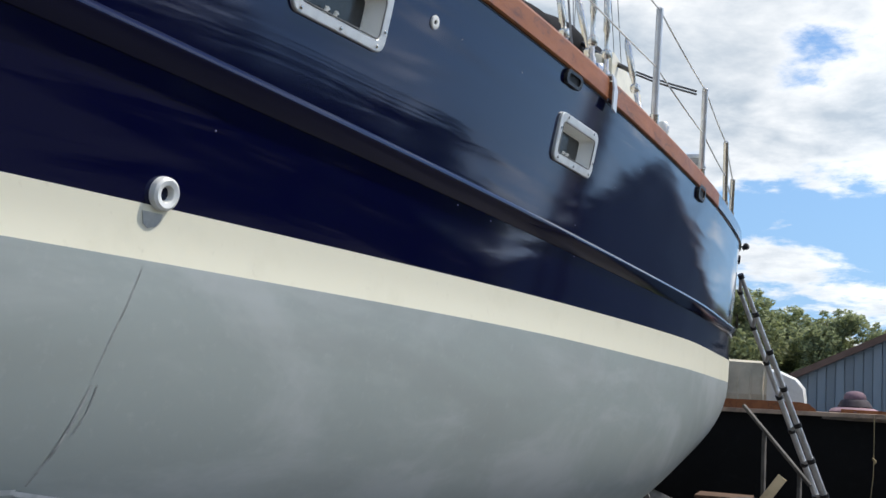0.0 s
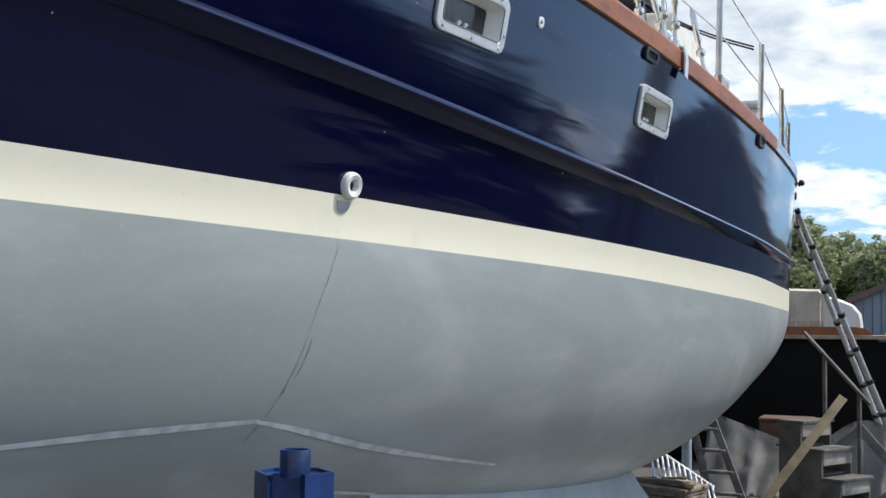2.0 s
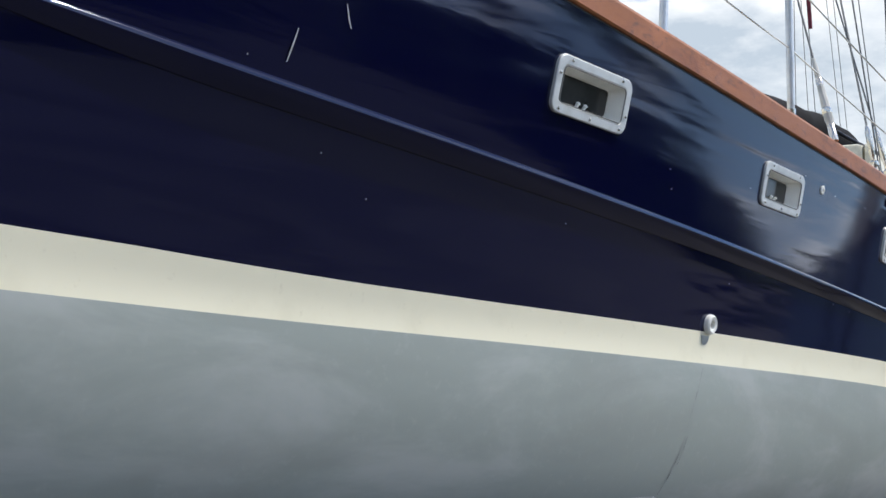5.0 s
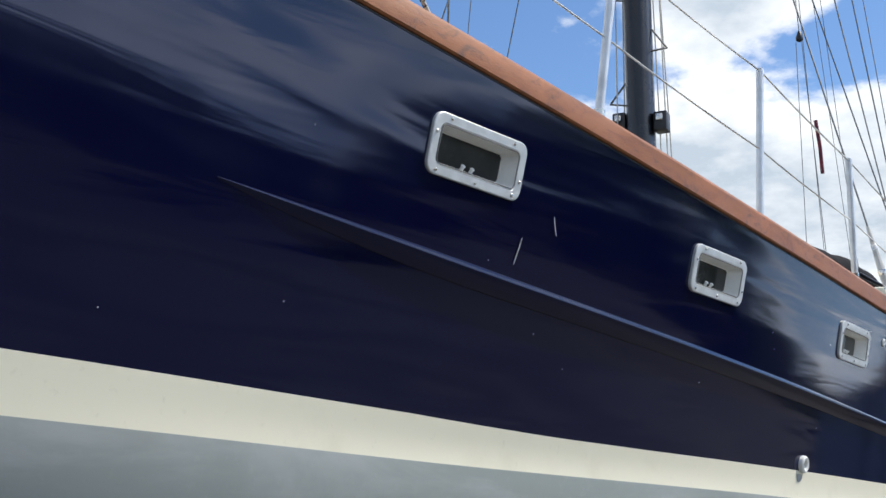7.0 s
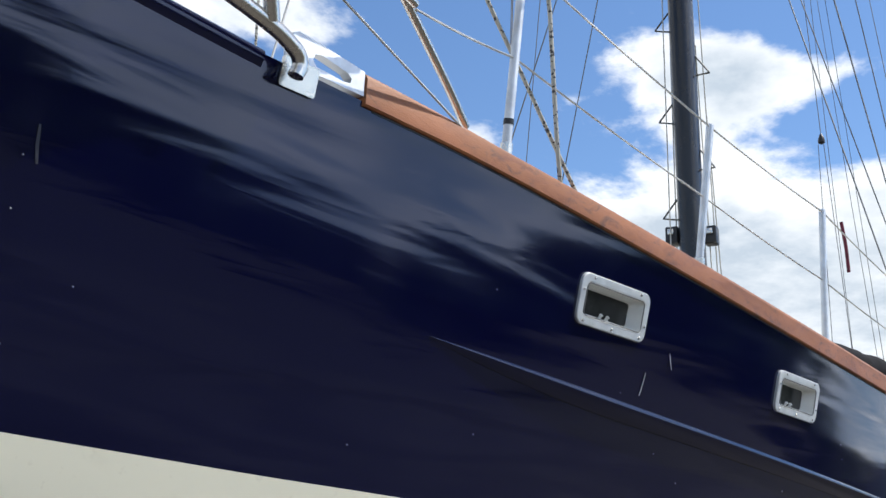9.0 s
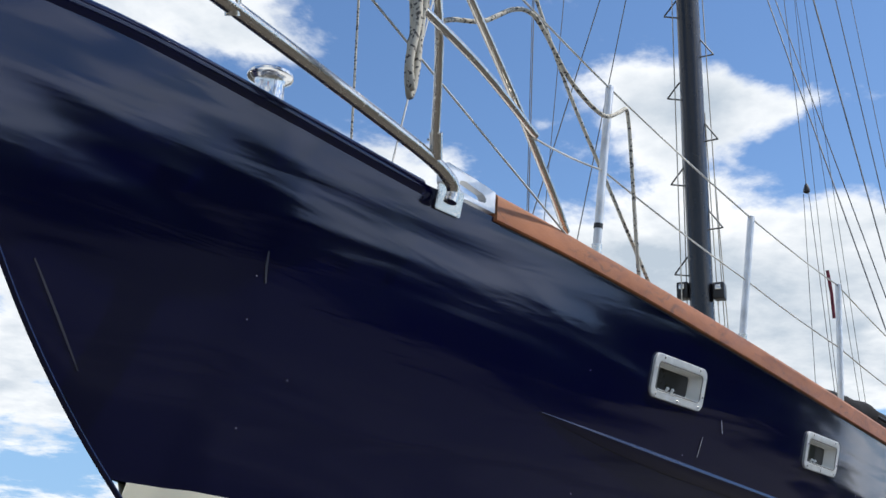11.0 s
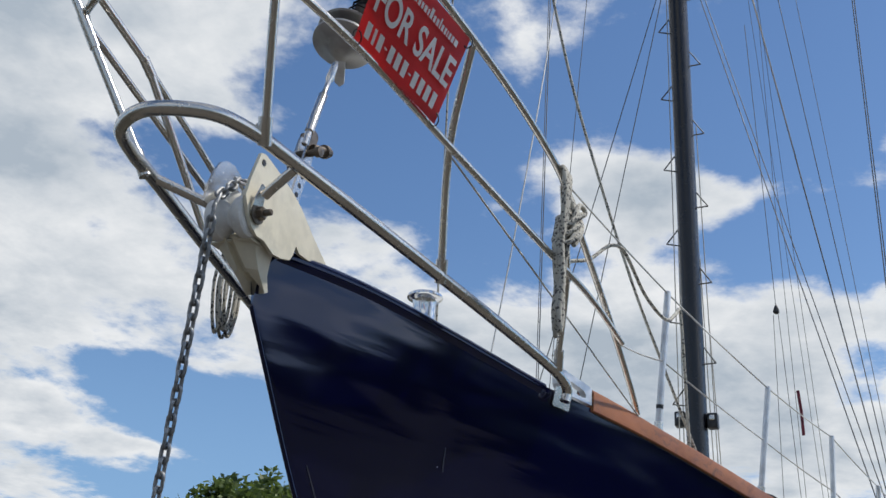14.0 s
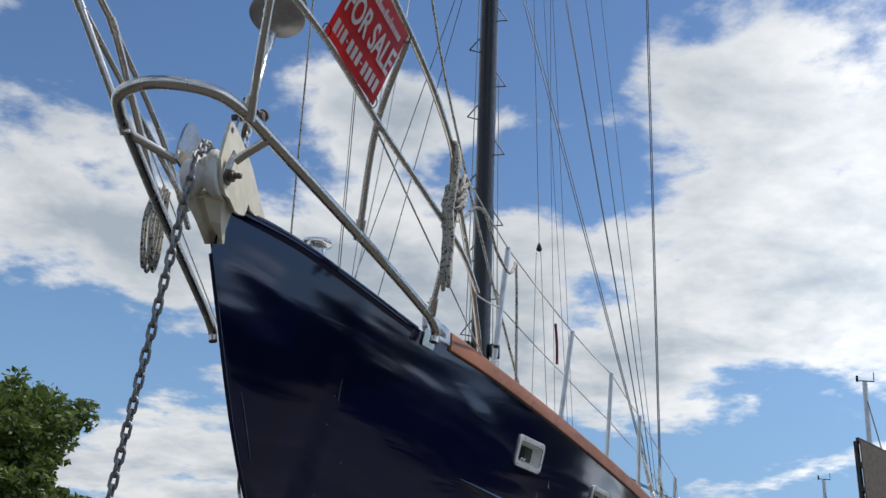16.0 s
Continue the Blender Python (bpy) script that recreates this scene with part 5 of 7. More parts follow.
# ---- boom with sail cover, coachroof bits ----
BOOM_FWD, BOOM_AFT = Vector((8.10, 0.0, 4.06)), Vector((11.30, -1.135, 4.05))
bm = bmesh.new()
pts = [BOOM_FWD.lerp(BOOM_AFT, k / 24) + Vector((0, 0, 0.010 * math.sin(k * 1.7))) for k in range(25)] + [Vector((11.42, -1.18, 3.99))]
tube(bm, pts, 0.16, 16, radii=[0.165 + 0.008 * math.sin(k * 2.3) for k in range(21)] + [0.155, 0.140, 0.120, 0.095, 0.045])
ypart("boom_cover", bm, CANVAS, "black canvas sail cover over the boom", 60)
bm = bmesh.new()
tube(bm, [p + Vector((0, 0, -0.19)) for p in (BOOM_FWD, BOOM_AFT)], 0.060, 14)
ypart("boom", bm, ALU, "grey boom under the cover", 60)
strap_a, strap_b = Vector((10.93, -1.0, 4.17)), Vector((9.64, -2.05, 3.37))
bm = bmesh.new()
tube(bm, [strap_a.lerp(strap_b, u) + Vector((0, 0, -0.05 * math.sin(math.pi * u))) for u in (0, 0.12, 0.25, 0.4, 0.55)], 0.016, 8)
for dz in (0.008, -0.010):
    tube(bm, [strap_a.lerp(strap_b, u) + Vector((0, 0, dz - 0.05 * math.sin(math.pi * u))) for u in (0.54, 0.7, 0.85, 1.0)], 0.006, 6)
ypart("preventer_strap", bm, BLACK, "black strap led to a stanchion", 50)
# cream box on the side deck with an open front
bm = bmesh.new()
rim = rounded_rect(1.10, 0.86, 0.06, 4)
hollow = rounded_rect(0.78, 0.52, 0.05, 4)
ring_plate(bm, rim, hollow, basis((10.72, -1.46, 3.38), (1, 0, 0), (0, 0, 1)), -0.05, 0.0)
boxy = ypart("deck_box", bm, CREAM_GEL, "cream moulded deck box with an open front", 30)
bm = bmesh.new()
box(bm, (1.10, 0.50, 0.86), pose(10.72, -1.155, 3.38), 0.05)
part("body", bm, CREAM_GEL, boxy)
# flat brown sheet, coloured dark for the shaded inside of the box
bm = bmesh.new()
box(bm, (0.76, 0.010, 0.50), pose(10.72, -1.412, 3.38), 0.002)
part("opening", bm, simple("shaded_brown_panel", (0.10, 0.075, 0.050), 0.7), boxy)
bm = bmesh.new()
box(bm, (0.30, 0.34, 0.03), pose(11.3, -1.74, 3.33, 0, 4, 0), 0.008)
hatch = ypart("hatch_board", bm, ALU, "pale grey hatch board by the rail")
bm = bmesh.new()
box(bm, (0.04, 0.30, 0.42), pose(11.3, -1.74, 3.12), 0.006)
part("leg", bm, ALU, hatch)
ypart("coachroof", box(bmesh.new(), (4.6, 2.1, 0.42), pose(6.2, 0, 2.98), 0.08), CREAM_GEL, "cream low coachroof")
bm = bmesh.new()
rings = []
for k, (x, w, h0) in enumerate(((9.22, 1.50, 0.55), (9.30, 1.62, 0.66), (9.7, 1.66, 0.68), (10.6, 1.64, 0.60), (11.0, 1.60, 0.50))):
    rings.append([(x, w * math.cos(a), 2.85 + h0 * max(0.02, math.sin(a)) ** 0.45) for a in [math.pi * i / 18 for i in range(19)]])
skin(bm, rings, closed=False)
ypart("cockpit_coaming", bm, CREAM_GEL, "cream moulded cockpit coaming", 40)
bm = bmesh.new()
lathe(bm, [(0.045, 0.0), (0.045, 0.02), (0.030, 0.05), (0.030, 0.16), (0.05, 0.20), (0.05, 0.25), (0.03, 0.29), (0.001, 0.30)], pose(8.55, -1.72, 2.93), 14)
ypart("deck_winch", bm, CHROME, "chrome sheet winch on the coaming")
bm = bmesh.new()
lathe(bm, [(0.03, 0.0), (0.016, 0.02), (0.014, 0.16), (0.020, 0.17), (0.032, 0.20), (0.034, 0.24), (0.022, 0.26), (0.001, 0.265)], pose(9.46, -1.90, 2.90), 12)
ypart("deck_lamp", bm, WHITE_GEL, "small white lamp on a short post")
bm = bmesh.new()
tube(bm, smooth_line([(8.18, 0.02, 3.28), (8.4, -0.25, 3.36), (8.7, -0.45, 3.38), (8.9, -0.5, 3.33)], 6), 0.055, 10)
ypart("sail_bundle", bm, CANVAS, "dark rolled sail bundle at the mast foot", 60)
for k in range(5):
    bm = bmesh.new()
    c = mast_at(3.55) + Vector((0.18 + 0.03 * k, -0.2 - 0.02 * k, -0.08 * k))
    tube(bm, [c + Vector((0.07 * math.cos(a) * (1 - 0.1 * k), 0.05 * math.sin(a), 0.13 * math.sin(a) - 0.05 * math.cos(a))) for a in [math.tau * i / 20 for i in range(20)]], 0.010, 6, closed=True)
    ypart("rope_coil", bm, ROPE_PLAIN, "coil of rope at the mast", 60)
# stern: grab fitting and swim platform bracket
bm = bmesh.new()
lathe(bm, [(0.02, 0), (0.02, 0.02), (0.03, 0.03), (0.027, 0.05), (0.012, 0.06)], pose(12.85, -2.06, 2.93, 60, 0, 0), 12)
ypart("stern_cleat", bm, RUBBER, "dark stern fitting")
bm = bmesh.new()
m = hull_pose(12.9, 2.14)
plate(bm, rounded_rect(0.20, 0.24, 0.02, 3), m @ Matrix.Translation((0, 0, 0.016)), 0.012)
ypart("strake_end_plate", bm, STEEL, "bare steel plate at the strake's end")

# ---- things hung on the bow ----
# sale board between the rails
bl, br, tr, tl = Vector((-0.275, -0.430, 3.700)), Vector((0.165, -0.518, 3.626)), Vector((0.118, -0.655, 3.903)), Vector((-0.440, -0.605, 3.898))
cen = (bl + br + tr + tl) / 4
w, h = ((br - bl).length + (tr - tl).length) / 2, ((tl - bl).length + (tr - br).length) / 2
facing = (br - bl).cross(tl - bl).normalized()


def SP(x, y, z=0.0):
    """A place on the board: x and y from its middle in metres, z out of it."""
    u, v = x / w + 0.5, y / h + 0.5
    return bl.lerp(br, u).lerp(tl.lerp(tr, u), v) + facing * z


board = empty("sale_sign", tuple(cen), "red for-sale board with white lettering tied to the pulpit", "sign")
SINV = Matrix.Translation(cen).inverted()


def spart(name, bm, mat, label="", smooth=30):
    ob = finish(bm, name, mat, None, label, smooth)
    ob.parent = board
    ob.matrix_parent_inverse = SINV
    return ob


bm = bmesh.new()
gx, gy = 24, 14
grid = [[SP(w * (i / gx - 0.5), h * (j / gy - 0.5), 0.004 * math.sin(3 * i / gx + 2 * j / gy)) for i in range(gx + 1)] for j in range(gy + 1)]
vs = [[bm.verts.new(p) for p in row] for row in grid]
for r0, r1 in zip(vs, vs[1:]):
    for i in range(gx):
        bm.faces.new((r0[i], r0[i + 1], r1[i + 1], r1[i]))
bmesh.ops.solidify(bm, geom=bm.faces[:], thickness=0.004)
spart("board", bm, RED)


def lettering(text, x0, x1, y0, y1, weight=0.0):
    """Flat letters that fill a box of the board."""
    cu = bpy.data.curves.new("letters", "FONT")
    cu.body = text
    cu.extrude = 0.0012
    cu.offset = weight
    tmp = bpy.data.objects.new("letters", cu)
    scene.collection.objects.link(tmp)
    bpy.context.view_layer.update()
    me = bpy.data.meshes.new_from_object(tmp.evaluated_get(bpy.context.evaluated_depsgraph_get()))
    bpy.data.objects.remove(tmp)
    bm = bmesh.new()
    bm.from_mesh(me)
    xs, ys = [v.co.x for v in bm.verts], [v.co.y for v in bm.verts]
    for v in bm.verts:
        u = (v.co.x - min(xs)) / (max(xs) - min(xs))
        k = (v.co.y - min(ys)) / (max(ys) - min(ys))
        v.co = SP(x0 + (x1 - x0) * u, y0 + (y1 - y0) * k, 0.0085 + v.co.z)
    return bm


spart("lettering", lettering("FOR SALE", -0.44 * w, 0.45 * w, -0.12 * h, 0.20 * h, 0.018), LETTER, "white bold words FOR SALE", 0)
def sign_bar(bm, x0, x1, y0, y1):
    lo = [bm.verts.new(SP(x * w, y * h, 0.006)) for x, y in ((x0, y0), (x1, y0), (x1, y1), (x0, y1))]
    hi = [bm.verts.new(SP(x * w, y * h, 0.0085)) for x, y in ((x0, y0), (x1, y0), (x1, y1), (x0, y1))]
    bm.faces.new(hi)
    for i in range(4):
        bm.faces.new((lo[i], lo[(i + 1) % 4], hi[(i + 1) % 4], hi[i]))


# unreadable or private lines become plain bars
small_print = [0.020, 0.006, 0.018, 0.018, 0.013, 0.010, 0.017, 0.018, 0.020, 0.016, 0.013, 0.018, 0.010, 0.018, 0.015, 0.016, 0.008, 0.015, 0.013, 0.006, 0.014, 0.016, 0.024]
x = -0.43
for k, wide in enumerate(small_print):
    bm = bmesh.new()
    tall = 0.105 if k in (0, 8, 9, 13, 16) else 0.066
    sign_bar(bm, x, x + wide * 1.45, 0.300, 0.300 + tall)
    spart("text_bar", bm, LETTER, "white bar of small print")
    x += wide * 1.45 + 0.0145
x = -0.445
for k, wide in enumerate((0.062, 0.036, 0.062, 0.030, 0.062, 0.062, 0.062, 0.030, 0.062, 0.062, 0.062, 0.062)):
    bm = bmesh.new()
    if wide == 0.030:
        sign_bar(bm, x, x + wide, -0.325, -0.305)
    else:
        sign_bar(bm, x + 0.006, x + wide - 0.006, -0.400, -0.235)
    spart("number_bar", bm, LETTER, "white bar in place of a figure")
    x += wide + 0.0185
for x, y in ((-0.48, 0.46), (0.48, 0.46), (-0.48, -0.46), (0.48, -0.46)):
    bm = bmesh.new()
    tube(bm, [SP(x * w + 0.011 * math.cos(a), y * h + 0.022 * math.sin(a), 0.016 * math.cos(a)) for a in [math.tau * i / 12 for i in range(12)]], 0.0025, 5, closed=True)
    spart("tie", bm, BLACK)

# anchor chain over the roller, down to the ground
chain = empty("anchor_chain", (-0.26, 0.0, 3.2), "galvanised steel anchor chain hanging from the bow roller", "chain")
path = [Vector(p) for p in ((0.42, 0.03, 3.22), (0.10, 0.03, 3.29), (-0.06, 0.025, 3.345), (-0.13, 0.02, 3.345), (-0.20, 0.0, 3.285), (-0.262, -0.01, 3.225), (-0.281, -0.008, 3.15), (-0.246, 0.028, 3.0))]
path = smooth_line(path, 14)
path += [path[-1].lerp(Vector((0.45, 0.72, 0.02)), k / 98) for k in range(1, 99)]
LINK = 0.043
dist, marks, nxt = 0.0, [], 0.0
for p, q in zip(path, path[1:]):
    seg = (q - p).length
    while nxt <= dist + seg and q.z > 0.03:
        u = (nxt - dist) / seg
        marks.append((p.lerp(q, u), (q - p).normalized()))
        nxt += LINK
    dist += seg
bm = bmesh.new()
a, r, wire = 0.0160, 0.0125, 0.0062
oval = [Vector((a + r * math.cos(t), r * math.sin(t), 0)) for t in [math.pi * (-0.5 + k / 6) for k in range(7)]] + [Vector((-a + r * math.cos(t), r * math.sin(t), 0)) for t in [math.pi * (0.5 + k / 6) for k in range(7)]]
tube(bm, oval, wire, 8, closed=True)
link_mesh = bpy.data.meshes.new("link")
for f in bm.faces:
    f.smooth = True
bm.to_mesh(link_mesh)
bm.free()
link_mesh.materials.append(GALV)
for k, (p, d) in enumerate(marks):
    ob = new("link", link_mesh)
    q = d.to_track_quat("X", "Z").to_matrix().to_4x4()
    ob.parent = chain
    ob.matrix_parent_inverse = Matrix.Translation(chain.location).inverted()
    ob.matrix_basis = Matrix.Translation(p) @ q @ pose(0, 0, 0, 45 + 90 * (k % 2), 0, 0)


# coil of braided rope hung on the top rail
def rope(bm, pts, r=0.0075, n=8, per=8, closed=False):
    return tube(bm, smooth_line(pts, per, closed), r, n, closed=closed)


coil = empty("rope_coil_hank", (1.05, -0.70, 3.55), "hank of white braided rope with dark flecks on the pulpit", "rope")
rnd = random.Random(11)


def cpart(name, bm, thing):
    ob = finish(bm, name, ROPE, None, "", 60)
    ob.parent = thing
    ob.matrix_parent_inverse = Matrix.Translation(thing.location).inverted()


HR = 0.0105
for k in range(5):
    # long hanging bights that fan out towards the foot
    bm = bmesh.new()
    f = (k - 2) / 2
    zb = 3.16 + 0.030 * (k % 3) + rnd.uniform(-0.012, 0.012)
    w0 = 0.016 + 0.004 * (k % 2)
    cy = -0.700 + 0.020 * f
    foot = 1.005 + 0.030 * f
    rope(bm, [(1.055 - w0 + 0.012 * f, cy, 3.66), (1.030 - w0 + 0.016 * f, cy + 0.006, 3.52), (1.018 - w0 * 1.1 + 0.022 * f, cy - 0.006, 3.36), (foot - w0 * 1.2, cy, zb + 0.07), (foot - w0 * 0.6, cy, zb + 0.008), (foot + w0 * 0.4, cy + 0.004, zb), (foot + w0 * 1.2, cy, zb + 0.06), (1.022 + w0 * 1.2 + 0.022 * f, cy + 0.006, 3.37), (1.040 + w0 * 0.8 + 0.016 * f, cy - 0.004, 3.53), (1.075 + w0 + 0.012 * f, cy, 3.68)], HR)
    cpart("strand", bm, coil)
for k in range(5):
    # turns that climb over the rail and come down across the front
    bm = bmesh.new()
    o = 0.021 * (k - 2)
    rope(bm, [(1.010 + 0.4 * o, -0.712, 3.545), (0.995 + 0.5 * o, -0.725, 3.64), (0.990 + 0.7 * o, -0.735, 3.75), (1.015 + o, -0.725, 3.835), (1.055 + o, -0.700, 3.872 - 0.5 * abs(o)), (1.105 + o, -0.690, 3.83), (1.150 + 0.8 * o, -0.715, 3.75), (1.135 + 0.9 * o, -0.742, 3.67), (1.085 + 0.8 * o, -0.752, 3.60), (1.045 + 0.5 * o, -0.742, 3.54)], HR)
    cpart("hitch", bm, coil)
for k in range(3):
    # frapping turns round the neck, slanting
    bm = bmesh.new()
    z = 3.585 + 0.030 * k
    rope(bm, [(1.070 + 0.012 * k + (0.062 + 0.008 * k) * math.cos(t), -0.712 + 0.050 * math.sin(t), z + 0.060 * math.cos(t + 0.3 * k)) for t in [math.tau * i / 10 for i in range(10)]], HR, closed=True, per=4)
    cpart("wrap", bm, coil)
bm = bmesh.new()
rope(bm, [(1.150, -0.745, 3.70), (1.185, -0.752, 3.725), (1.180, -0.750, 3.745), (1.120, -0.748, 3.735), (1.060, -0.748, 3.66), (1.05, -0.735, 3.58)], HR)
cpart("tail_end", bm, coil)
# its tail led over the lifeline and down past the first stanchion
bm = bmesh.new()
rope(bm, [(1.06, -0.72, 3.54), (1.15, -0.66, 3.525), (1.27, -0.63, 3.545), (1.39, -0.635, 3.615), (1.534, -0.676, 3.680), (1.677, -0.720, 3.795), (1.768, -0.754, 3.825), (1.851, -0.775, 3.790), (2.019, -0.802, 3.695), (2.173, -0.833, 3.650), (2.345, -0.847, 3.670), (2.503, -0.856, 3.759), (2.595, -0.855, 3.815), (2.635, -0.855, 3.77), (2.65, -0.86, 3.60), (2.70, -0.86, 3.28), (2.74, -0.86, 3.10)], 0.0085)
finish(bm, "draped_rope", ROPE, label="braided rope draped over the lifeline", category="rope", smooth=60)
bm = bmesh.new()
rope(bm, [(2.934, -0.880, 3.08), (2.62, -0.79, 3.44), (2.309, -0.690, 3.835), (2.12, -0.56, 4.38), (1.973, -0.425, 5.022), (1.80, -0.24, 6.2), (1.66, -0.05, 7.5)])
finish(bm, "sheet_rope", ROPE, label="flecked rope led up from the side deck", category="rope", smooth=60)
bm = bmesh.new()
rope(bm, [(2.96, 0.648, 3.02), (2.94, 0.642, 3.30), (2.887, 0.625, 4.0), (2.811, 0.602, 5.0), (2.72, 0.574, 6.2), (2.50, 0.505, 9.2)], 0.0065)
finish(bm, "spinnaker_halyard", ROPE, label="flecked halyard led down to the foredeck", category="rope", smooth=60)
# small hank on the starboard bow
hank = empty("small_rope_hank", (0.55, 0.50, 3.3), "small hank of grey rope on the bow tube", "rope")
for k in range(6):
    bm = bmesh.new()
    cx, cy = 0.56 + rnd.uniform(-0.03, 0.03), 0.50 + rnd.uniform(-0.03, 0.03)
    w0 = rnd.uniform(0.04, 0.07)
    rope(bm, [(cx - w0 * 0.3, cy - 0.02, 3.46), (cx - w0, cy, 3.32), (cx - w0 * 0.8, cy, 3.18), (cx, cy, 3.11 + rnd.uniform(-0.02, 0.02)), (cx + w0 * 0.8, cy, 3.18), (cx + w0, cy, 3.32), (cx + w0 * 0.3, cy - 0.02, 3.46)], 0.007)
    cpart("strand", bm, hank)
bm = bmesh.new()
rope(bm, [(0.57, 0.49, 3.44), (0.53, 0.50, 3.40), (0.56, 0.53, 3.36), (0.60, 0.50, 3.38), (0.56, 0.47, 3.43)], 0.007)
cpart("hitch", bm, hank)


# ---- trees ----
def leaf_cloud(bm, rnd, centre, radii, count, size):
    """Small two-triangle leaves scattered through a lump, thicker near its skin."""
    cx, cy, cz = centre
    for _ in range(count):
        d = Vector((rnd.gauss(0, 1), rnd.gauss(0, 1), rnd.gauss(0, 1))).normalized()
        f = rnd.random() ** 0.4
        p = Vector((cx + d.x * radii[0] * f, cy + d.y * radii[1] * f, cz + d.z * radii[2] * f))
        a = Vector((rnd.gauss(0, 1), rnd.gauss(0, 1), rnd.gauss(0, 0.6))).normalized()
        b = a.cross(Vector((rnd.gauss(0, 1), rnd.gauss(0, 1), rnd.gauss(0, 1)))).normalized()
        s = size * rnd.uniform(0.6, 1.35)
        v = [bm.verts.new(p + a * s), bm.verts.new(p + b * s * 0.5), bm.verts.new(p - a * s), bm.verts.new(p - b * s * 0.5)]
        bm.faces.new(v)


def make_tree(seed, height, width, leaves, size, mat, label, lumps=14, low=0.22, lean=0.0):
    rnd = random.Random(seed)
    t = empty("tree", (0, 0, 0), label, "tree")
    bm = bmesh.new()
    trunk = smooth_line([(0, 0, 0), (0.03 * height, 0.01, height * 0.25), (0.01, 0.02 * height, height * 0.5), (0.02 * height, 0, height * 0.85)], 5)
    tube(bm, trunk, 0.1, 9, radii=[height * 0.028 * (1 - 0.85 * k / (len(trunk) - 1)) for k in range(len(trunk))])
    spots = []
    for k in range(lumps):
        a = rnd.uniform(0, math.tau)
        u = rnd.uniform(low, 0.86)
        reach = width * 0.5 * math.sin(math.pi * min(1, 0.18 + 0.80 * (u - low) / (0.98 - low))) ** 0.7 * rnd.uniform(0.45, 0.9)
        c = Vector((reach * math.cos(a) + lean * u, reach * math.sin(a), height * u))
        spots.append((c, width * rnd.uniform(0.14, 0.24)))
        base = Vector((0.01 * height, 0, height * max(0.12, u * 0.62)))
        tube(bm, smooth_line([base, base.lerp(c, 0.5) + Vector((0, 0, -0.03 * height)), c], 4), 0.02, 6, radii=[height * 0.011 * (1 - 0.09 * i) for i in range(9)])
    part("trunk", bm, BARK, t, smooth=60)
    bm = bmesh.new()
    for c, r in spots:
        leaf_cloud(bm, rnd, c, (r, r, r * 0.85), leaves // lumps, size)
        for _ in range(5):
            d = Vector((rnd.gauss(0, 1), rnd.gauss(0, 1), rnd.gauss(0, 0.8))).normalized() * r * rnd.uniform(0.85, 1.25)
            leaf_cloud(bm, rnd, c + d, (r * 0.3, r * 0.3, r * 0.24), leaves // lumps // 10, size)
    part("crown", bm, mat, t, smooth=0)
    return t


near_tree = make_tree(3, 7.9, 5.6, 30000, 0.105, LEAF, "leafy green broadleaf tree beyond the boat", lumps=34, low=0.28)
near_tree.location = (22.5, 14.6, 0)
bush = make_tree(8, 5.4, 4.4, 6000, 0.10, LEAF, "smaller green tree beside the larger one", lumps=12, low=0.25)
bush.location = (27.5, 15.0, 0)
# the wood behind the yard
far = [make_tree(20 + k, 10.2, 6.0, 17000, 0.16, LEAF_HAZED, "tall green tree in the wood behind the yard", lumps=40, low=0.06) for k in range(3)]
rnd = random.Random(4)
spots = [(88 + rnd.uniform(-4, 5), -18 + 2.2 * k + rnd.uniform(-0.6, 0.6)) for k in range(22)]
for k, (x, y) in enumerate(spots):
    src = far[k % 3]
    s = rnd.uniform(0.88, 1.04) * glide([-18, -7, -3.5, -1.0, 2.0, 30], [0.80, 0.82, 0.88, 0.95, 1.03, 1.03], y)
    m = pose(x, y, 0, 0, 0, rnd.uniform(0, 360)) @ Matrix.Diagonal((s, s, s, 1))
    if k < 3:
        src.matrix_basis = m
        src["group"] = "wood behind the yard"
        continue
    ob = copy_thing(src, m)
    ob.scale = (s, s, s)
# trees along the yard's other side, seen in the hull's gloss
other = make_tree(40, 9.0, 8.5, 3600, 0.40, LEAF, "dark green tree along the yard's edge", lumps=14, low=0.10)
other["group"] = "trees along the yard"
places = [(-62 + 1.75 * k + rnd.uniform(-0.8, 0.8), -46 + rnd.uniform(-3, 3)) for k in range(130)]
for k, (x, y) in enumerate(places):
    s = rnd.uniform(0.40, 0.49) * glide([-60, 14, 24, 34, 56, 68, 165], [1.0, 1.0, 1.10, 1.36, 1.36, 0.8, 0.75], x)
    m = pose(x, y, 0, 0, 0, rnd.uniform(0, 360)) @ Matrix.Diagonal((s, s, s, 1))
    if k == 0:
        other.matrix_basis = m
    else:
        copy_thing(other, m).scale = (s, s, s)

# ---- shed ----
shed = empty("shed", (20.7, -6.0, 0), "blue-grey vertical board shed with brown roof edge", "shed")


def shpart(name, bm, mat, label=""):
    ob = finish(bm, name, mat, None, label, 25)
    ob.parent = shed
    ob.matrix_parent_inverse = Matrix.Translation(shed.location).inverted()
    return ob


RIDGE_Y, EAVE_Y, EAVE_Z, PITCH = -6.70, -2.14, 2.105, 0.49


def roof_z(y):
    return EAVE_Z + PITCH * (min(abs(y - EAVE_Y), abs(2 * RIDGE_Y - EAVE_Y - y)))


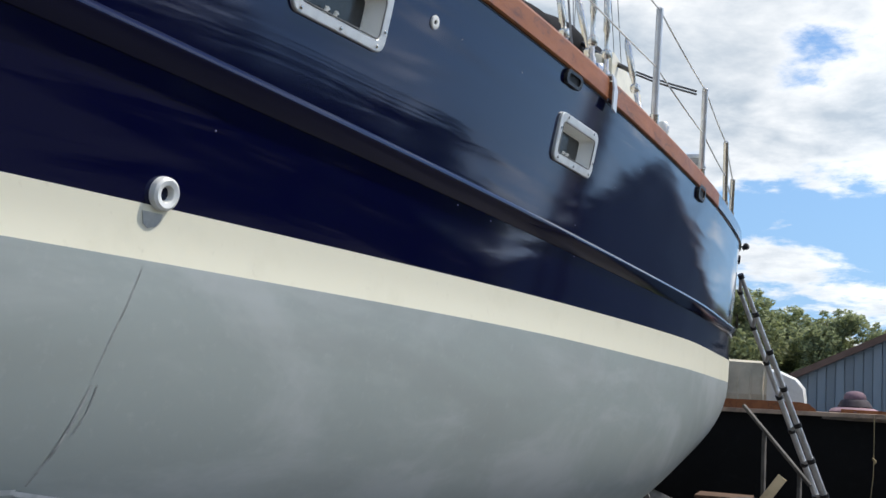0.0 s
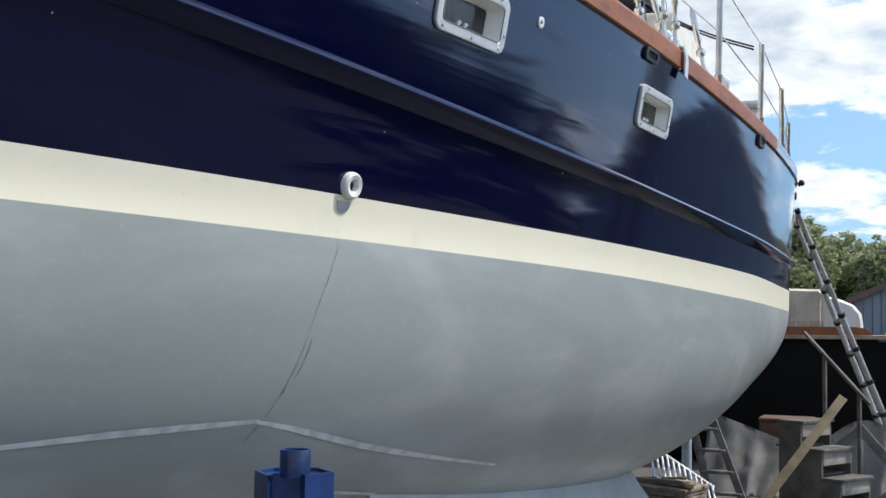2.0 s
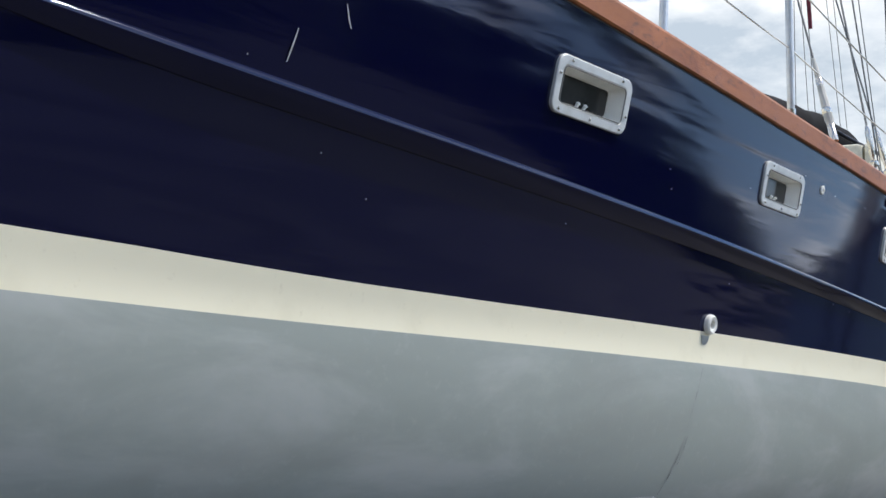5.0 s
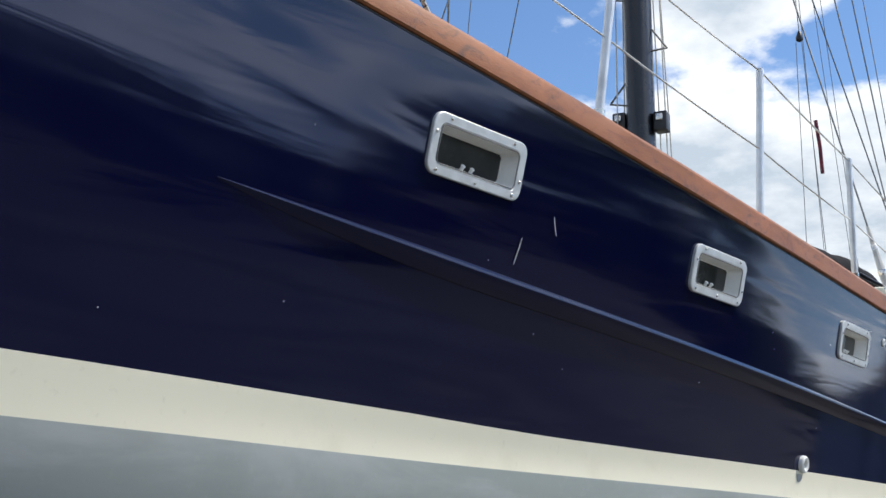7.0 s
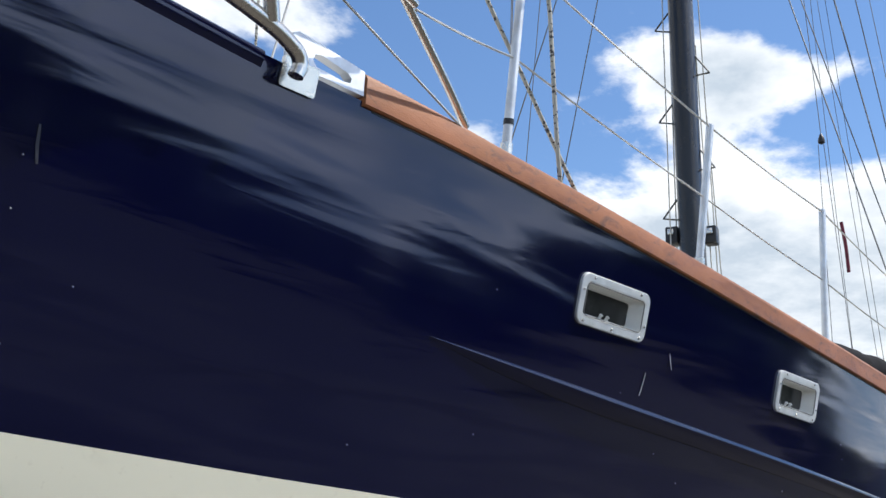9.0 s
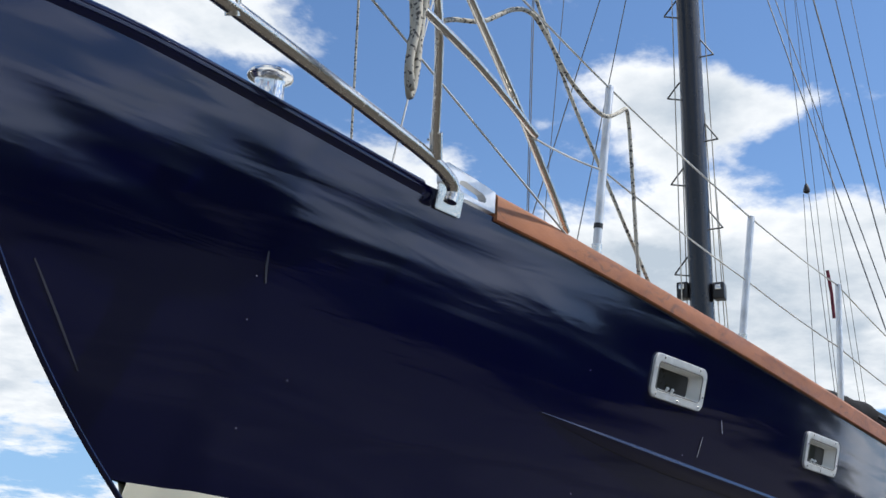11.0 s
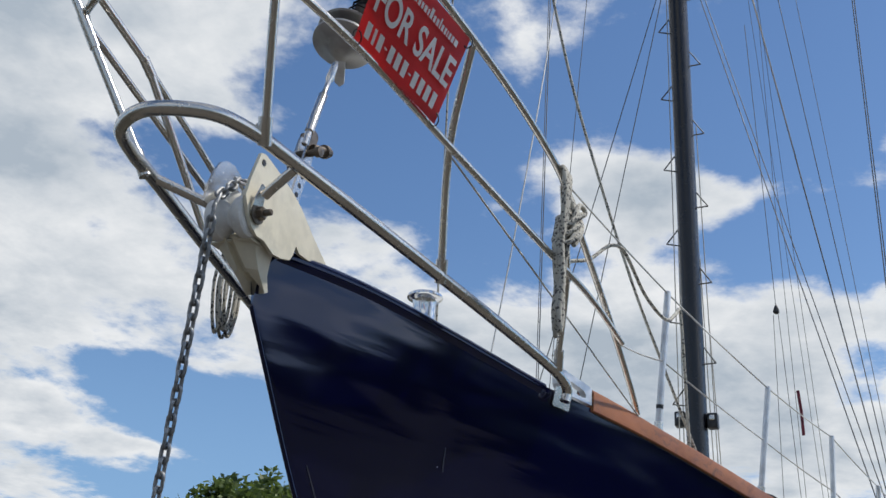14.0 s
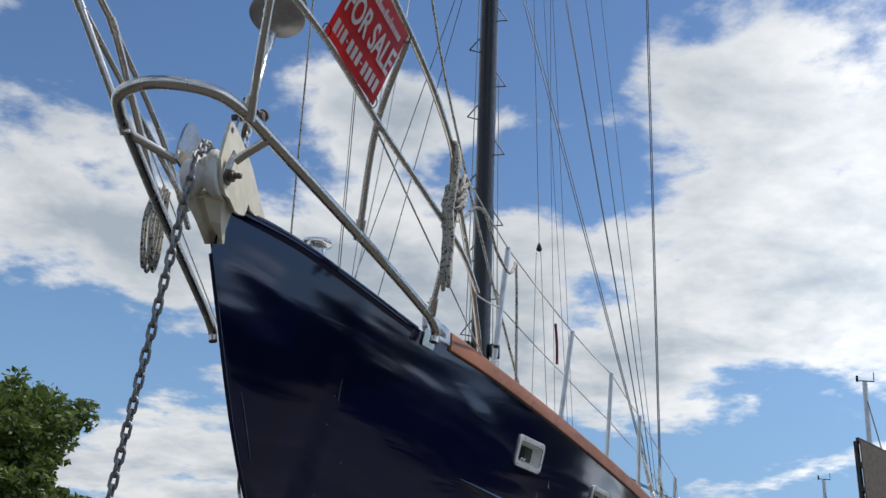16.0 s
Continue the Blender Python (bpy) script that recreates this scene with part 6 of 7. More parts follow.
bm = bmesh.new()
skin(bm, [[(x, EAVE_Y, 0), (x, EAVE_Y, EAVE_Z), (x, RIDGE_Y, roof_z(RIDGE_Y)), (x, 2 * RIDGE_Y - EAVE_Y, EAVE_Z), (x, 2 * RIDGE_Y - EAVE_Y, 0)] for x in (20.72, 27.0)], cap=True)
shpart("wall", bm, SHED)
bw = 0.126
bm = bmesh.new()
box(bm, (0.02, bw * 0.92, 1.0), Matrix.Translation((0, 0, 0.5)), 0.004)
board_mesh = bpy.data.meshes.new("board")
bm.to_mesh(board_mesh)
bm.free()
SHEDB = Mat("board_paint", (0.17, 0.22, 0.27), 0.55)
SHEDB.tint(SHEDB.ramp(SHEDB.noise(3, 4), 0.45, 0.8), (0.12, 0.16, 0.20), 0.7)
SHEDB.each(0.16)
board_mesh.materials.append(SHEDB.m)
for k in range(70):
    y = EAVE_Y - bw * (k + 0.5)
    ob = new("board", board_mesh)
    ob.parent = shed
    ob.matrix_parent_inverse = Matrix.Translation(shed.location).inverted()
    ob.matrix_basis = Matrix.Translation((20.70, y, 0)) @ Matrix.Diagonal((1, 1, roof_z(y) - 0.03, 1))
for a, b in ((EAVE_Y + 0.22, RIDGE_Y), (2 * RIDGE_Y - EAVE_Y - 0.22, RIDGE_Y)):
    bm = bmesh.new()
    skin(bm, [[(x, y, EAVE_Z + PITCH * (EAVE_Y - y if a > RIDGE_Y else y - 2 * RIDGE_Y + EAVE_Y) + u) for x, u in ((20.56, -0.04), (20.56, 0.06), (27.2, 0.06), (27.2, -0.04))] for y in (a, b)], cap=True)
    shpart("roof", bm, SHED_TRIM, "brown roof edge")

# rank grass and weeds along the shed's foot
rnd = random.Random(17)
bm = bmesh.new()
for k in range(700):
    cx, cy = rnd.choice(((17.4, -4.3), (18.8, -4.6), (19.6, -4.9)))
    p = Vector((cx + rnd.gauss(0, 0.28), cy + rnd.gauss(0, 0.20), 0.0))
    tall = rnd.uniform(0.05, 0.18)
    lean = Vector((rnd.gauss(0, 0.07), rnd.gauss(0, 0.07), tall))
    wide = Vector((rnd.gauss(0, 1), rnd.gauss(0, 1), 0)).normalized() * rnd.uniform(0.006, 0.016)
    bm.faces.new([bm.verts.new(p - wide), bm.verts.new(p + wide), bm.verts.new(p + lean * 0.6 + wide * 0.8), bm.verts.new(p + lean)])
finish(bm, "weeds", LEAF, label="clumps of rank green weeds on the yard", category="weeds", kind="stuff", smooth=0)

# ---- neighbouring black boat ----
nb = empty("neighbour_boat", (18.6, 1.0, 0), "black-hulled wooden boat with brown toe rail, ashore", "boat")


def npart(name, bm, mat, label="", smooth=40):
    ob = finish(bm, name, mat, None, label, smooth)
    ob.parent = nb
    ob.matrix_parent_inverse = Matrix.Translation(nb.location).inverted()
    return ob


bm = bmesh.new()
rings = []
for k in range(50):
    y = -3.95 + 13.0 * (k / 49) ** 2.2
    u = min(1.0, max(0.02, (y + 3.95) / 2.6)) ** 0.5
    hb = 1.55 * min(1.0, 0.78 + 0.22 * u)
    zb = glide([-3.95, -3.75, -3.60, -3.53, -3.51, -3.46, -3.34, -3.10, 12.0], [1.36, 1.21, 1.10, 0.98, 0.62, 0.38, 0.18, 0.05, 0.05], y)
    top_z = 1.63 - 0.02 * (y + 3.4) * (1 if y < 0 else 0.2)
    sec = []
    for i in range(13):
        a = math.pi * i / 12
        c, s_ = math.cos(a), math.sin(a)
        xx = hb * (1 if c > 0 else -1) * abs(c) ** 0.14
        sec.append((18.55 - xx, y, top_z - (top_z - zb) * s_ ** 0.9))
    rings.append(sec)
skin(bm, rings, closed=False)
ends = [bm.verts.new((18.55, rings[0][0][1] - 0.02, 1.3))]
bm.verts.ensure_lookup_table()
first = bm.verts[0:13]
for a, b in zip(first, first[1:]):
    bm.faces.new((a, b, ends[0]))
npart("hull", bm, BLACK_HULL, "matt black hull")
bm = bmesh.new()
box(bm, (3.0, 12.6, 0.05), pose(18.60, 2.45, 1.585), 0.01)
npart("deck", bm, WOOD_OLD)
bm = bmesh.new()
skin(bm, [[(17.00, y, 1.60 - 0.010 * (y + 3.4)), (16.955, y, 1.60 - 0.010 * (y + 3.4)), (16.955, y, 1.645 - 0.010 * (y + 3.4)), (17.02, y, 1.65 - 0.010 * (y + 3.4))] for y in (-3.95, -1.2, 2.0, 6.0)], cap=True)
npart("rub_rail", bm, simple("bleached_wood", (0.42, 0.30, 0.21), 0.6, vary=0.25, scale=6), "bleached rub rail")
bm = bmesh.new()
skin(bm, [[(17.03, y, 1.63), (16.99, y, 1.63), (16.99, y, z), (17.03, y, z)] for y, z in ((-2.58, 1.66), (-2.50, 1.72), (-2.40, 1.735), (-1.2, 1.73), (3.0, 1.75))], cap=True)
npart("toe_rail", bm, TEAK, "brown varnished toe rail")
bm = bmesh.new()
skin(bm, [[(17.06, y, 1.63), (17.02, y, 1.63), (17.02, y, 1.685), (17.06, y, 1.685)] for y in (-3.93, -2.85)], cap=True)
npart("toe_rail_end", bm, TEAK)
bm = bmesh.new()
rings = []
for y, z in ((-2.02, 2.12), (-1.95, 2.17), (-1.2, 2.19), (0.2, 2.22)):
    rings.append([(17.30, y, 1.62), (17.26, y, 1.8), (17.32, y, z), (18.2, y, z + 0.06), (18.9, y, z), (19.0, y, 1.62)])
skin(bm, rings, closed=False)
npart("canvas_cover", bm, TAN_TARP, "tan canvas cover with folds", 20)
bm = bmesh.new()
for k in range(14):
    y = -1.98 + 0.14 * k
    tube(bm, [(17.265, y, 1.63), (17.25 + 0.01 * (k % 3), y + 0.01, 1.9), (17.32, y, 2.10)], 0.014, 6)
npart("canvas_fold", bm, TAN_TARP, "folds of the cover")
bm = bmesh.new()
rings = []
for y, z in ((-2.44, 1.78), (-2.42, 1.92), (-2.34, 2.02), (-2.15, 2.10), (-2.0, 2.12)):
    rings.append([(17.40, y, 1.62), (17.38, y, z - 0.03), (17.46, y, z), (18.6, y, z), (18.7, y, 1.62)])
skin(bm, rings, closed=False)
bm.faces.new([v for v in bm.verts][0:5])
npart("cabin", bm, WHITE_GEL, "white rounded cabin end", 40)
winch = empty("covered_winch", (17.3, -3.0, 1.64), "maroon cloth winch cover on a pink cushion, on deck", "winch cover")
for name, prof, mat in (("cushion", [(0.27, 0.0), (0.285, 0.02), (0.26, 0.045), (0.19, 0.07), (0.10, 0.075)], simple("faded_pink_cloth", (0.40, 0.25, 0.27), 0.85, vary=0.2, scale=9, bump=0.3)), ("cover", [(0.185, 0.06), (0.190, 0.085), (0.165, 0.125), (0.150, 0.150), (0.120, 0.165), (0.05, 0.17)], simple("dark_plum_cloth", (0.055, 0.042, 0.052), 0.8, vary=0.3, scale=10, bump=0.3)), ("cap", [(0.120, 0.160), (0.125, 0.185), (0.115, 0.215), (0.085, 0.245), (0.04, 0.258), (0.001, 0.26)], simple("mauve_cloth", (0.22, 0.14, 0.17), 0.85, vary=0.25, scale=10, bump=0.3))):
    bm = bmesh.new()
    lathe(bm, prof, None, 20)
    part(name, bm, mat, winch)
bm = bmesh.new()
rope(bm, [(16.93, -3.20, 1.64), (16.92, -3.20, 1.2), (16.93, -3.19, 0.9), (16.94, -3.12, 0.3), (16.95, -3.08, 0.02)], 0.0042)
rope(bm, [(16.92, -3.20, 1.10), (16.90, -3.22, 1.13), (16.92, -3.19, 1.16), (16.94, -3.21, 1.12)], 0.009)
finish(bm, "yellow_rope", ROPE_YELLOW, label="yellow rope hanging down the black hull", category="rope", smooth=60)
for y in (0.0, 5.0):
    bm = bmesh.new()
    box(bm, (0.5, 0.5, 0.06), pose(18.6, y, 0.03), 0.01)
    finish(bm, "timber_block", WOOD_OLD, label="timber block under the black boat", category="timber block", group="boat blocks")

# ---- telescopic ladder against the stern ----
lad = empty("telescopic_ladder", (14.5, -3.0, 0), "silver telescopic ladder with black collars, leaning on the stern", "ladder")


def lpart(name, bm, mat, label="", smooth=45):
    ob = finish(bm, name, mat, None, label, smooth)
    ob.parent = lad
    ob.matrix_parent_inverse = Matrix.Translation(lad.location).inverted()
    return ob


RA, RB = (Vector((14.45, -3.055, 0.02)), Vector((12.98, -2.045, 2.72))), (Vector((14.74, -2.965, 0.02)), Vector((13.30, -2.015, 2.62)))
for a, b in (RA, RB):
    n = 9
    for k in range(n):
        bm = bmesh.new()
        r = 0.036 - 0.0022 * k
        tube(bm, [a.lerp(b, k / n), a.lerp(b, (k + 1) / n)], r, 12)
        lpart("tube_section", bm, ALU)
        bm = bmesh.new()
        tube(bm, [a.lerp(b, (k + 0.93) / n), a.lerp(b, (k + 1.04) / n)], r + 0.007, 12)
        lpart("collar", bm, BLACK)
for k in range(1, 10):
    bm = bmesh.new()
    tube(bm, [RA[0].lerp(RA[1], k / 9.0), RB[0].lerp(RB[1], k / 9.0)], 0.016, 8)
    lpart("rung", bm, ALU)

# ---- boarding steps ----
steps = empty("boarding_steps", (12.6, -2.3, 0), "weathered grey plywood boarding steps with handrail", "steps")


def stpart(name, bm, mat, label="", smooth=25):
    ob = finish(bm, name, mat, None, label, smooth)
    ob.parent = steps
    ob.matrix_parent_inverse = Matrix.Translation(steps.location).inverted()
    return ob


# down the flight, across it
SU, SV = Vector((-0.446, -0.893, 0)), Vector((0.893, -0.446, 0))
S0_ = Vector((12.45, -1.935, 0))
SM = Matrix(((SU.x, SV.x, 0, S0_.x), (SU.y, SV.y, 0, S0_.y), (0, 0, 1, 0), (0, 0, 0, 1)))
# shade under the stern darkens the plywood colour; risers are paled as lit faces
SHADED_PLY = simple("shaded_grey_plywood", (0.118, 0.108, 0.096), 0.8, vary=0.3, scale=6, bump=0.3)
LIT_RISER = simple("lit_riser", (0.33, 0.30, 0.255), 0.7, vary=0.2, scale=8)
WASHED = simple("whitewashed_board", (0.45, 0.44, 0.42), 0.7, vary=0.15, scale=6)
FLIGHT = [(0.0, 0.20, 0.905), (0.20, 0.385, 0.690), (0.385, 0.545, 0.470)]
for v in (0.0, 0.46):
    bm = bmesh.new()
    plate(bm, [(0.0, 0.245), (0.545, 0.245), (0.545, 0.465), (0.385, 0.465), (0.385, 0.685), (0.20, 0.685), (0.20, 0.90), (0.0, 0.90)], SM @ basis((0, v, 0), (1, 0, 0), (0, 0, 1)), 0.022)
    stpart("side_panel", bm, SHADED_PLY)
for u0, u1, z in FLIGHT:
    bm = bmesh.new()
    box(bm, (u1 - u0 + 0.025, 0.49, 0.024), SM @ pose((u0 + u1) / 2 + 0.016, 0.23, z + 0.012), 0.003)
    stpart("tread", bm, SHADED_PLY)
    bm = bmesh.new()
    box(bm, (0.018, 0.43, 0.105), SM @ pose(u1 - 0.004, 0.23, z - 0.056), 0.003)
    stpart("riser", bm, LIT_RISER)
    bm = bmesh.new()
    box(bm, (u1 - u0, 0.42, 0.018), SM @ pose((u0 + u1) / 2 - 0.05, 0.23, z - 0.19), 0.003)
    stpart("shelf_board", bm, SHADED_PLY)
bm = bmesh.new()
box(bm, (0.545, 0.42, 0.016), SM @ pose(0.27, 0.23, 0.30), 0.002)
stpart("inner_floor", bm, SHADED_PLY)
bm = bmesh.new()
box(bm, (0.80, 0.022, 0.235), SM @ pose(0.40, -0.004, 0.118), 0.004)
stpart("base_board", bm, WASHED, "whitewashed base board")
bm = bmesh.new()
box(bm, (0.80, 0.022, 0.235), SM @ pose(0.40, 0.475, 0.118), 0.004)
stpart("base_board", bm, WASHED)
bm = bmesh.new()
box(bm, (0.84, 0.54, 0.028), SM @ pose(0.41, 0.235, 0.246), 0.004)
stpart("tread", bm, SHADED_PLY)
for (px, py), z0, z1 in (((12.86, -2.270), 0.68, 1.45), ((12.68, -2.550), 0.46, 1.17)):
    bm = bmesh.new()
    box(bm, (0.030, 0.030, z1 - z0), pose(px, py, (z0 + z1) / 2, 0, 0, -26), 0.004)
    stpart("handrail_post", bm, SHADED_PLY)
bm = bmesh.new()
a, b = Vector((12.98, -2.095, 1.655)), Vector((12.62, -2.635, 1.070))
box(bm, ((b - a).length, 0.024, 0.034), basis((a + b) / 2, b - a, (0, 0, 1)), 0.004)
stpart("handrail", bm, SHADED_PLY)
# pine plank propped across the steps
bm = bmesh.new()
a, b = Vector((12.00, -1.645, 0.015)), Vector((12.08, -2.452, 1.150))
m = basis((a + b) / 2, b - a, (1, 0, 0))
box(bm, ((b - a).length, 0.038, 0.072), m, 0.003)
finish(bm, "pine_plank", WOOD_NEW, label="knotty pine plank propped against the steps", category="plank", smooth=25)

# ---- clutter under the stern ----
def crate(name, x, y, z, sx, sy, sz, mat, label, turn=0.0):
    c = empty(name, (x, y, z), label, "crate")
    for dz in (0.15, 0.5, 0.85):
        for axis in (0, 1):
            for s in (-1, 1):
                bm = bmesh.new()
                if axis == 0:
                    box(bm, (sx, 0.02, sz * 0.28), pose(0, s * sy / 2, dz * sz), 0.003)
                else:
                    box(bm, (0.02, sy, sz * 0.28), pose(s * sx / 2, 0, dz * sz), 0.003)
                part("slat", bm, mat, c)
    bm = bmesh.new()
    box(bm, (sx, sy, 0.02), pose(0, 0, 0.02))
    part("bottom", bm, mat, c)
    bm = bmesh.new()
    box(bm, (sx + 0.04, sy + 0.04, 0.03), pose(0, 0, sz + 0.015), 0.003)
    part("lid", bm, mat, c)
    c.rotation_euler = (0, 0, radians(turn))
    return c


TIMBER = simple("dull_timber", (0.30, 0.245, 0.175), 0.75, vary=0.3, scale=7, bump=0.3)
crate("wooden_crate", 12.55, -1.00, 0.0, 0.5, 0.55, 0.15, TIMBER, "worn open timber crate under the stern", 8)
crate("wooden_crate", 12.45, -1.03, 0.185, 0.46, 0.46, 0.12, TIMBER, "worn timber crate stacked on another", -14)
for k, (px, py, pz, ln, turn) in enumerate(((12.42, -0.98, 0.362, 0.62, 62), (12.58, -0.90, 0.358, 0.50, 100), (12.40, -1.16, 0.356, 0.40, 20))):
    bm = bmesh.new()
    box(bm, (ln, 0.09, 0.038), pose(px, py, pz, 4 * k, 3, turn), 0.004)
    finish(bm, "timber_offcut", TIMBER, label="rough timber offcut lying on the crates", category="timber", group="timber offcuts", smooth=25)
crate("storage_box", 15.3, -1.75, 0.0, 0.5, 0.5, 0.72, simple("orange_ply", (0.13, 0.07, 0.035), 0.8), "orange-brown plywood box in the shade", 0)
rack = empty("folding_rack", (12.86, -1.03, 0.0), "leaning metal rack with white bars", "rack")
RM = basis((12.86, -1.08, 0.315), (0.35, -0.50, -0.38), (-0.457, -0.137, -0.24))
for s in (-1, 1):
    bm = bmesh.new()
    tube(bm, [RM @ Vector((-0.38, s * 0.25, 0)), RM @ Vector((0.38, s * 0.25, 0))], 0.016, 8)
    ob = finish(bm, "side_bar", ALU, None, "", 50)
    hang(ob, rack)
for k in range(12):
    bm = bmesh.new()
    x = -0.36 + 0.0655 * k
    tube(bm, [RM @ Vector((x, -0.26, 0)), RM @ Vector((x, 0.26, 0))], 0.011, 8)
    ob = finish(bm, "cross_bar", ALU, None, "", 50)
    hang(ob, rack)
shelf = empty("step_ladder", (13.6, -1.20, 0.0), "old grey wooden step ladder under the stern", "step ladder")
LADDER_WOOD = simple("grey_ladder_wood", (0.20, 0.185, 0.165), 0.8, vary=0.3, scale=7, bump=0.3)
for (x0, y0), (x1, y1), tall in (((13.50, -1.23), (13.62, -1.01), 0.84), ((13.52, -1.54), (13.64, -1.205), 0.84)):
    bm = bmesh.new()
    skin(bm, [[(px + dx, py + dy, z) for dx, dy in ((-0.016, -0.036), (0.016, -0.036), (0.016, 0.036), (-0.016, 0.036))] for px, py, z in ((x0, y0, 0.0), (x1, y1, tall))], cap=True)
    hang(finish(bm, "stile", LADDER_WOOD, None, "", 25), shelf)
for k in range(4):
    f = (0.14 + 0.195 * k) / 0.84
    a, b = Vector((13.50 + 0.12 * f, -1.23 + 0.22 * f, 0.84 * f)), Vector((13.52 + 0.12 * f, -1.54 + 0.335 * f, 0.84 * f))
    bm = bmesh.new()
    box(bm, ((b - a).length + 0.03, 0.12, 0.026), basis((a + b) / 2, b - a, (1, 0, 0)), 0.003)
    hang(finish(bm, "tread", LADDER_WOOD, None, "", 25), shelf)


def draped(name, x, y0, y1, ztop, spread, mat, label, seed):
    """A tarpaulin hanging in folds over something."""
    rnd = random.Random(seed)
    bm = bmesh.new()
    nu, nv = 26, 16
    rows = []
    for j in range(nv + 1):
        v = j / nv
        row = []
        for i in range(nu + 1):
            u = i / nu
            fold = 0.035 * math.sin(u * 23 + 2.0 * v + seed) * (0.3 + v) + 0.02 * noise.noise(Vector((u * 6, v * 5, seed)))
            zt = ztop(u)
            row.append(bm.verts.new((x - spread * v ** 1.2 - fold, y0 + (y1 - y0) * u + 0.05 * v * math.sin(9 * u + seed), zt * (1 - v) + 0.01)))
        rows.append(row)
    for r0, r1 in zip(rows, rows[1:]):
        for i in range(nu):
            bm.faces.new((r0[i], r0[i + 1], r1[i + 1], r1[i]))
    bmesh.ops.solidify(bm, geom=bm.faces[:], thickness=0.006)
    return finish(bm, name, mat, label=label, category="tarpaulin", smooth=60)


draped("tarpaulin", 14.9, -1.00, -1.95, lambda u: 0.80 - 0.34 * u, 0.45, TARP, "grey tarpaulin heaped under the stern", 2)
draped("tarpaulin", 14.2, -2.25, -2.95, lambda u: 0.62 + 0.20 * math.sin(3.0 * u + 0.2), 0.30, simple("pale_grey_sheet", (0.36, 0.35, 0.33), 0.6, vary=0.2, scale=4, bump=0.2), "pale grey plastic sheet over stored gear", 5)
fr = empty("window_frame", (13.7, -2.6, 0.02), "loose grey wooden frame leaning on the sheet", "wooden frame")
FM = basis((13.70, -2.575, 0.425), (0.03, -0.62, -0.72), (0.05, 0.72, -0.60))
for cx, cy, sx, sy in ((0, 0.20, 0.68, 0.085), (0, -0.20, 0.68, 0.085), (0.297, 0, 0.085, 0.312), (-0.297, 0, 0.085, 0.312)):
    bm = bmesh.new()
    box(bm, (sx, sy, 0.03), FM @ Matrix.Translation((cx, cy, 0)), 0.004)
    hang(finish(bm, "frame_bar", simple("dark_weathered", (0.16, 0.15, 0.14), 0.8, vary=0.25, scale=8), None, "", 25), fr)
bm = bmesh.new()
tube(bm, [(13.2, -1.045, 0.0), (13.2, -1.045, 0.86)], 0.045, 14)
finish(bm, "stand_post", simple("pale_blue_pipe", (0.36, 0.42, 0.48), 0.5), label="pale blue round stand post under the stern", category="post")
tread = empty("tread_plate_ramp", (13.2, -3.1, 0.0), "aluminium tread plate ramp edge lying on the ground", "ramp")
TM = basis((13.05, -3.14, 0.12), (0.80, -0.55, 0.02), (0.05, 0.06, 1))
bm = bmesh.new()
box(bm, (1.3, 0.17, 0.05), TM, 0.01)
hang(finish(bm, "panel", ALU, None, "", 25), tread)
for i in range(14):
    for j in range(3):
        bm = bmesh.new()
        box(bm, (0.045, 0.010, 0.006), TM @ Matrix.Translation((-0.5 + 0.078 * i, -0.05 + 0.05 * j, 0.027)) @ pose(0, 0, 0, 0, 0, 45 if (i + j) % 2 else -45), 0.002)
        hang(finish(bm, "stud", ALU, None, "", 25), tread)
for z, y in ((0.05, -2.95), (0.10, -2.93)):
    bm = bmesh.new()
    box(bm, (0.8, 0.22, 0.045), pose(14.3, y, z, 0, 0, 6), 0.004)
    finish(bm, "scrap_board", WOOD_NEW, label="scrap board lying on the ground", category="board", group="scrap boards")

# ---- blue boat stand ----
stand = empty("boat_stand", (4.92, -1.60, 0.0), "blue painted steel boat stand with screw post", "boat stand")


def bpart(name, bm, mat, label="", smooth=35):
    ob = finish(bm, name, mat, None, label, smooth)
    ob.parent = stand
    ob.matrix_parent_inverse = Matrix.Translation(stand.location).inverted()
    return ob


SC = Vector((4.913, -1.589, 0))
bm = bmesh.new()
yaw = math.atan2(-1.60 + 2.86, 4.92 - 2.85)
# folded column with a recessed front: across, towards the yard
cu, cv = Vector((math.sin(yaw), -math.cos(yaw))), Vector((-math.cos(yaw), -math.sin(yaw)))
prof = [tuple(cu * u + cv * v) for u, v in ((-0.0885, -0.04), (-0.0605, 0.055), (-0.050, 0.012), (0.012, 0.012), (0.0205, 0.055), (0.0885, -0.01), (0.06, -0.09), (-0.05, -0.09))]
outer = [(SC.x + x, SC.y + y) for x, y in prof]
inner = [(SC.x + x * 0.9, SC.y + y * 0.9) for x, y in prof]
rows = [[bm.verts.new((x, y, z)) for x, y in ring] for ring, z in ((outer, 0.45), (outer, 1.305), (inner, 1.305), (inner, 1.297))]
for r0, r1 in zip(rows, rows[1:]):
    for i in range(8):
        bm.faces.new((r0[i], r0[(i + 1) % 8], r1[(i + 1) % 8], r1[i]))
bm.faces.new(rows[-1])
bpart("column", bm, BLUE)
bm = bmesh.new()
lathe(bm, [(0.0345, 1.296), (0.0345, 1.352), (0.033, 1.356), (0.029, 1.356), (0.029, 1.33), (0.001, 1.33)], Matrix.Translation(SC), 24)
bpart("screw_post", bm, BLUE)
bm = bmesh.new()
lathe(bm, [(0.011, 0.0), (0.011, 0.012), (0.006, 0.016)], basis(SC + Vector((math.cos(yaw + math.pi), math.sin(yaw + math.pi), 0)) * 0.012 + Vector((0, 0, 1.19)), (0, 0, 1), (math.sin(yaw), -math.cos(yaw), 0)), 8)
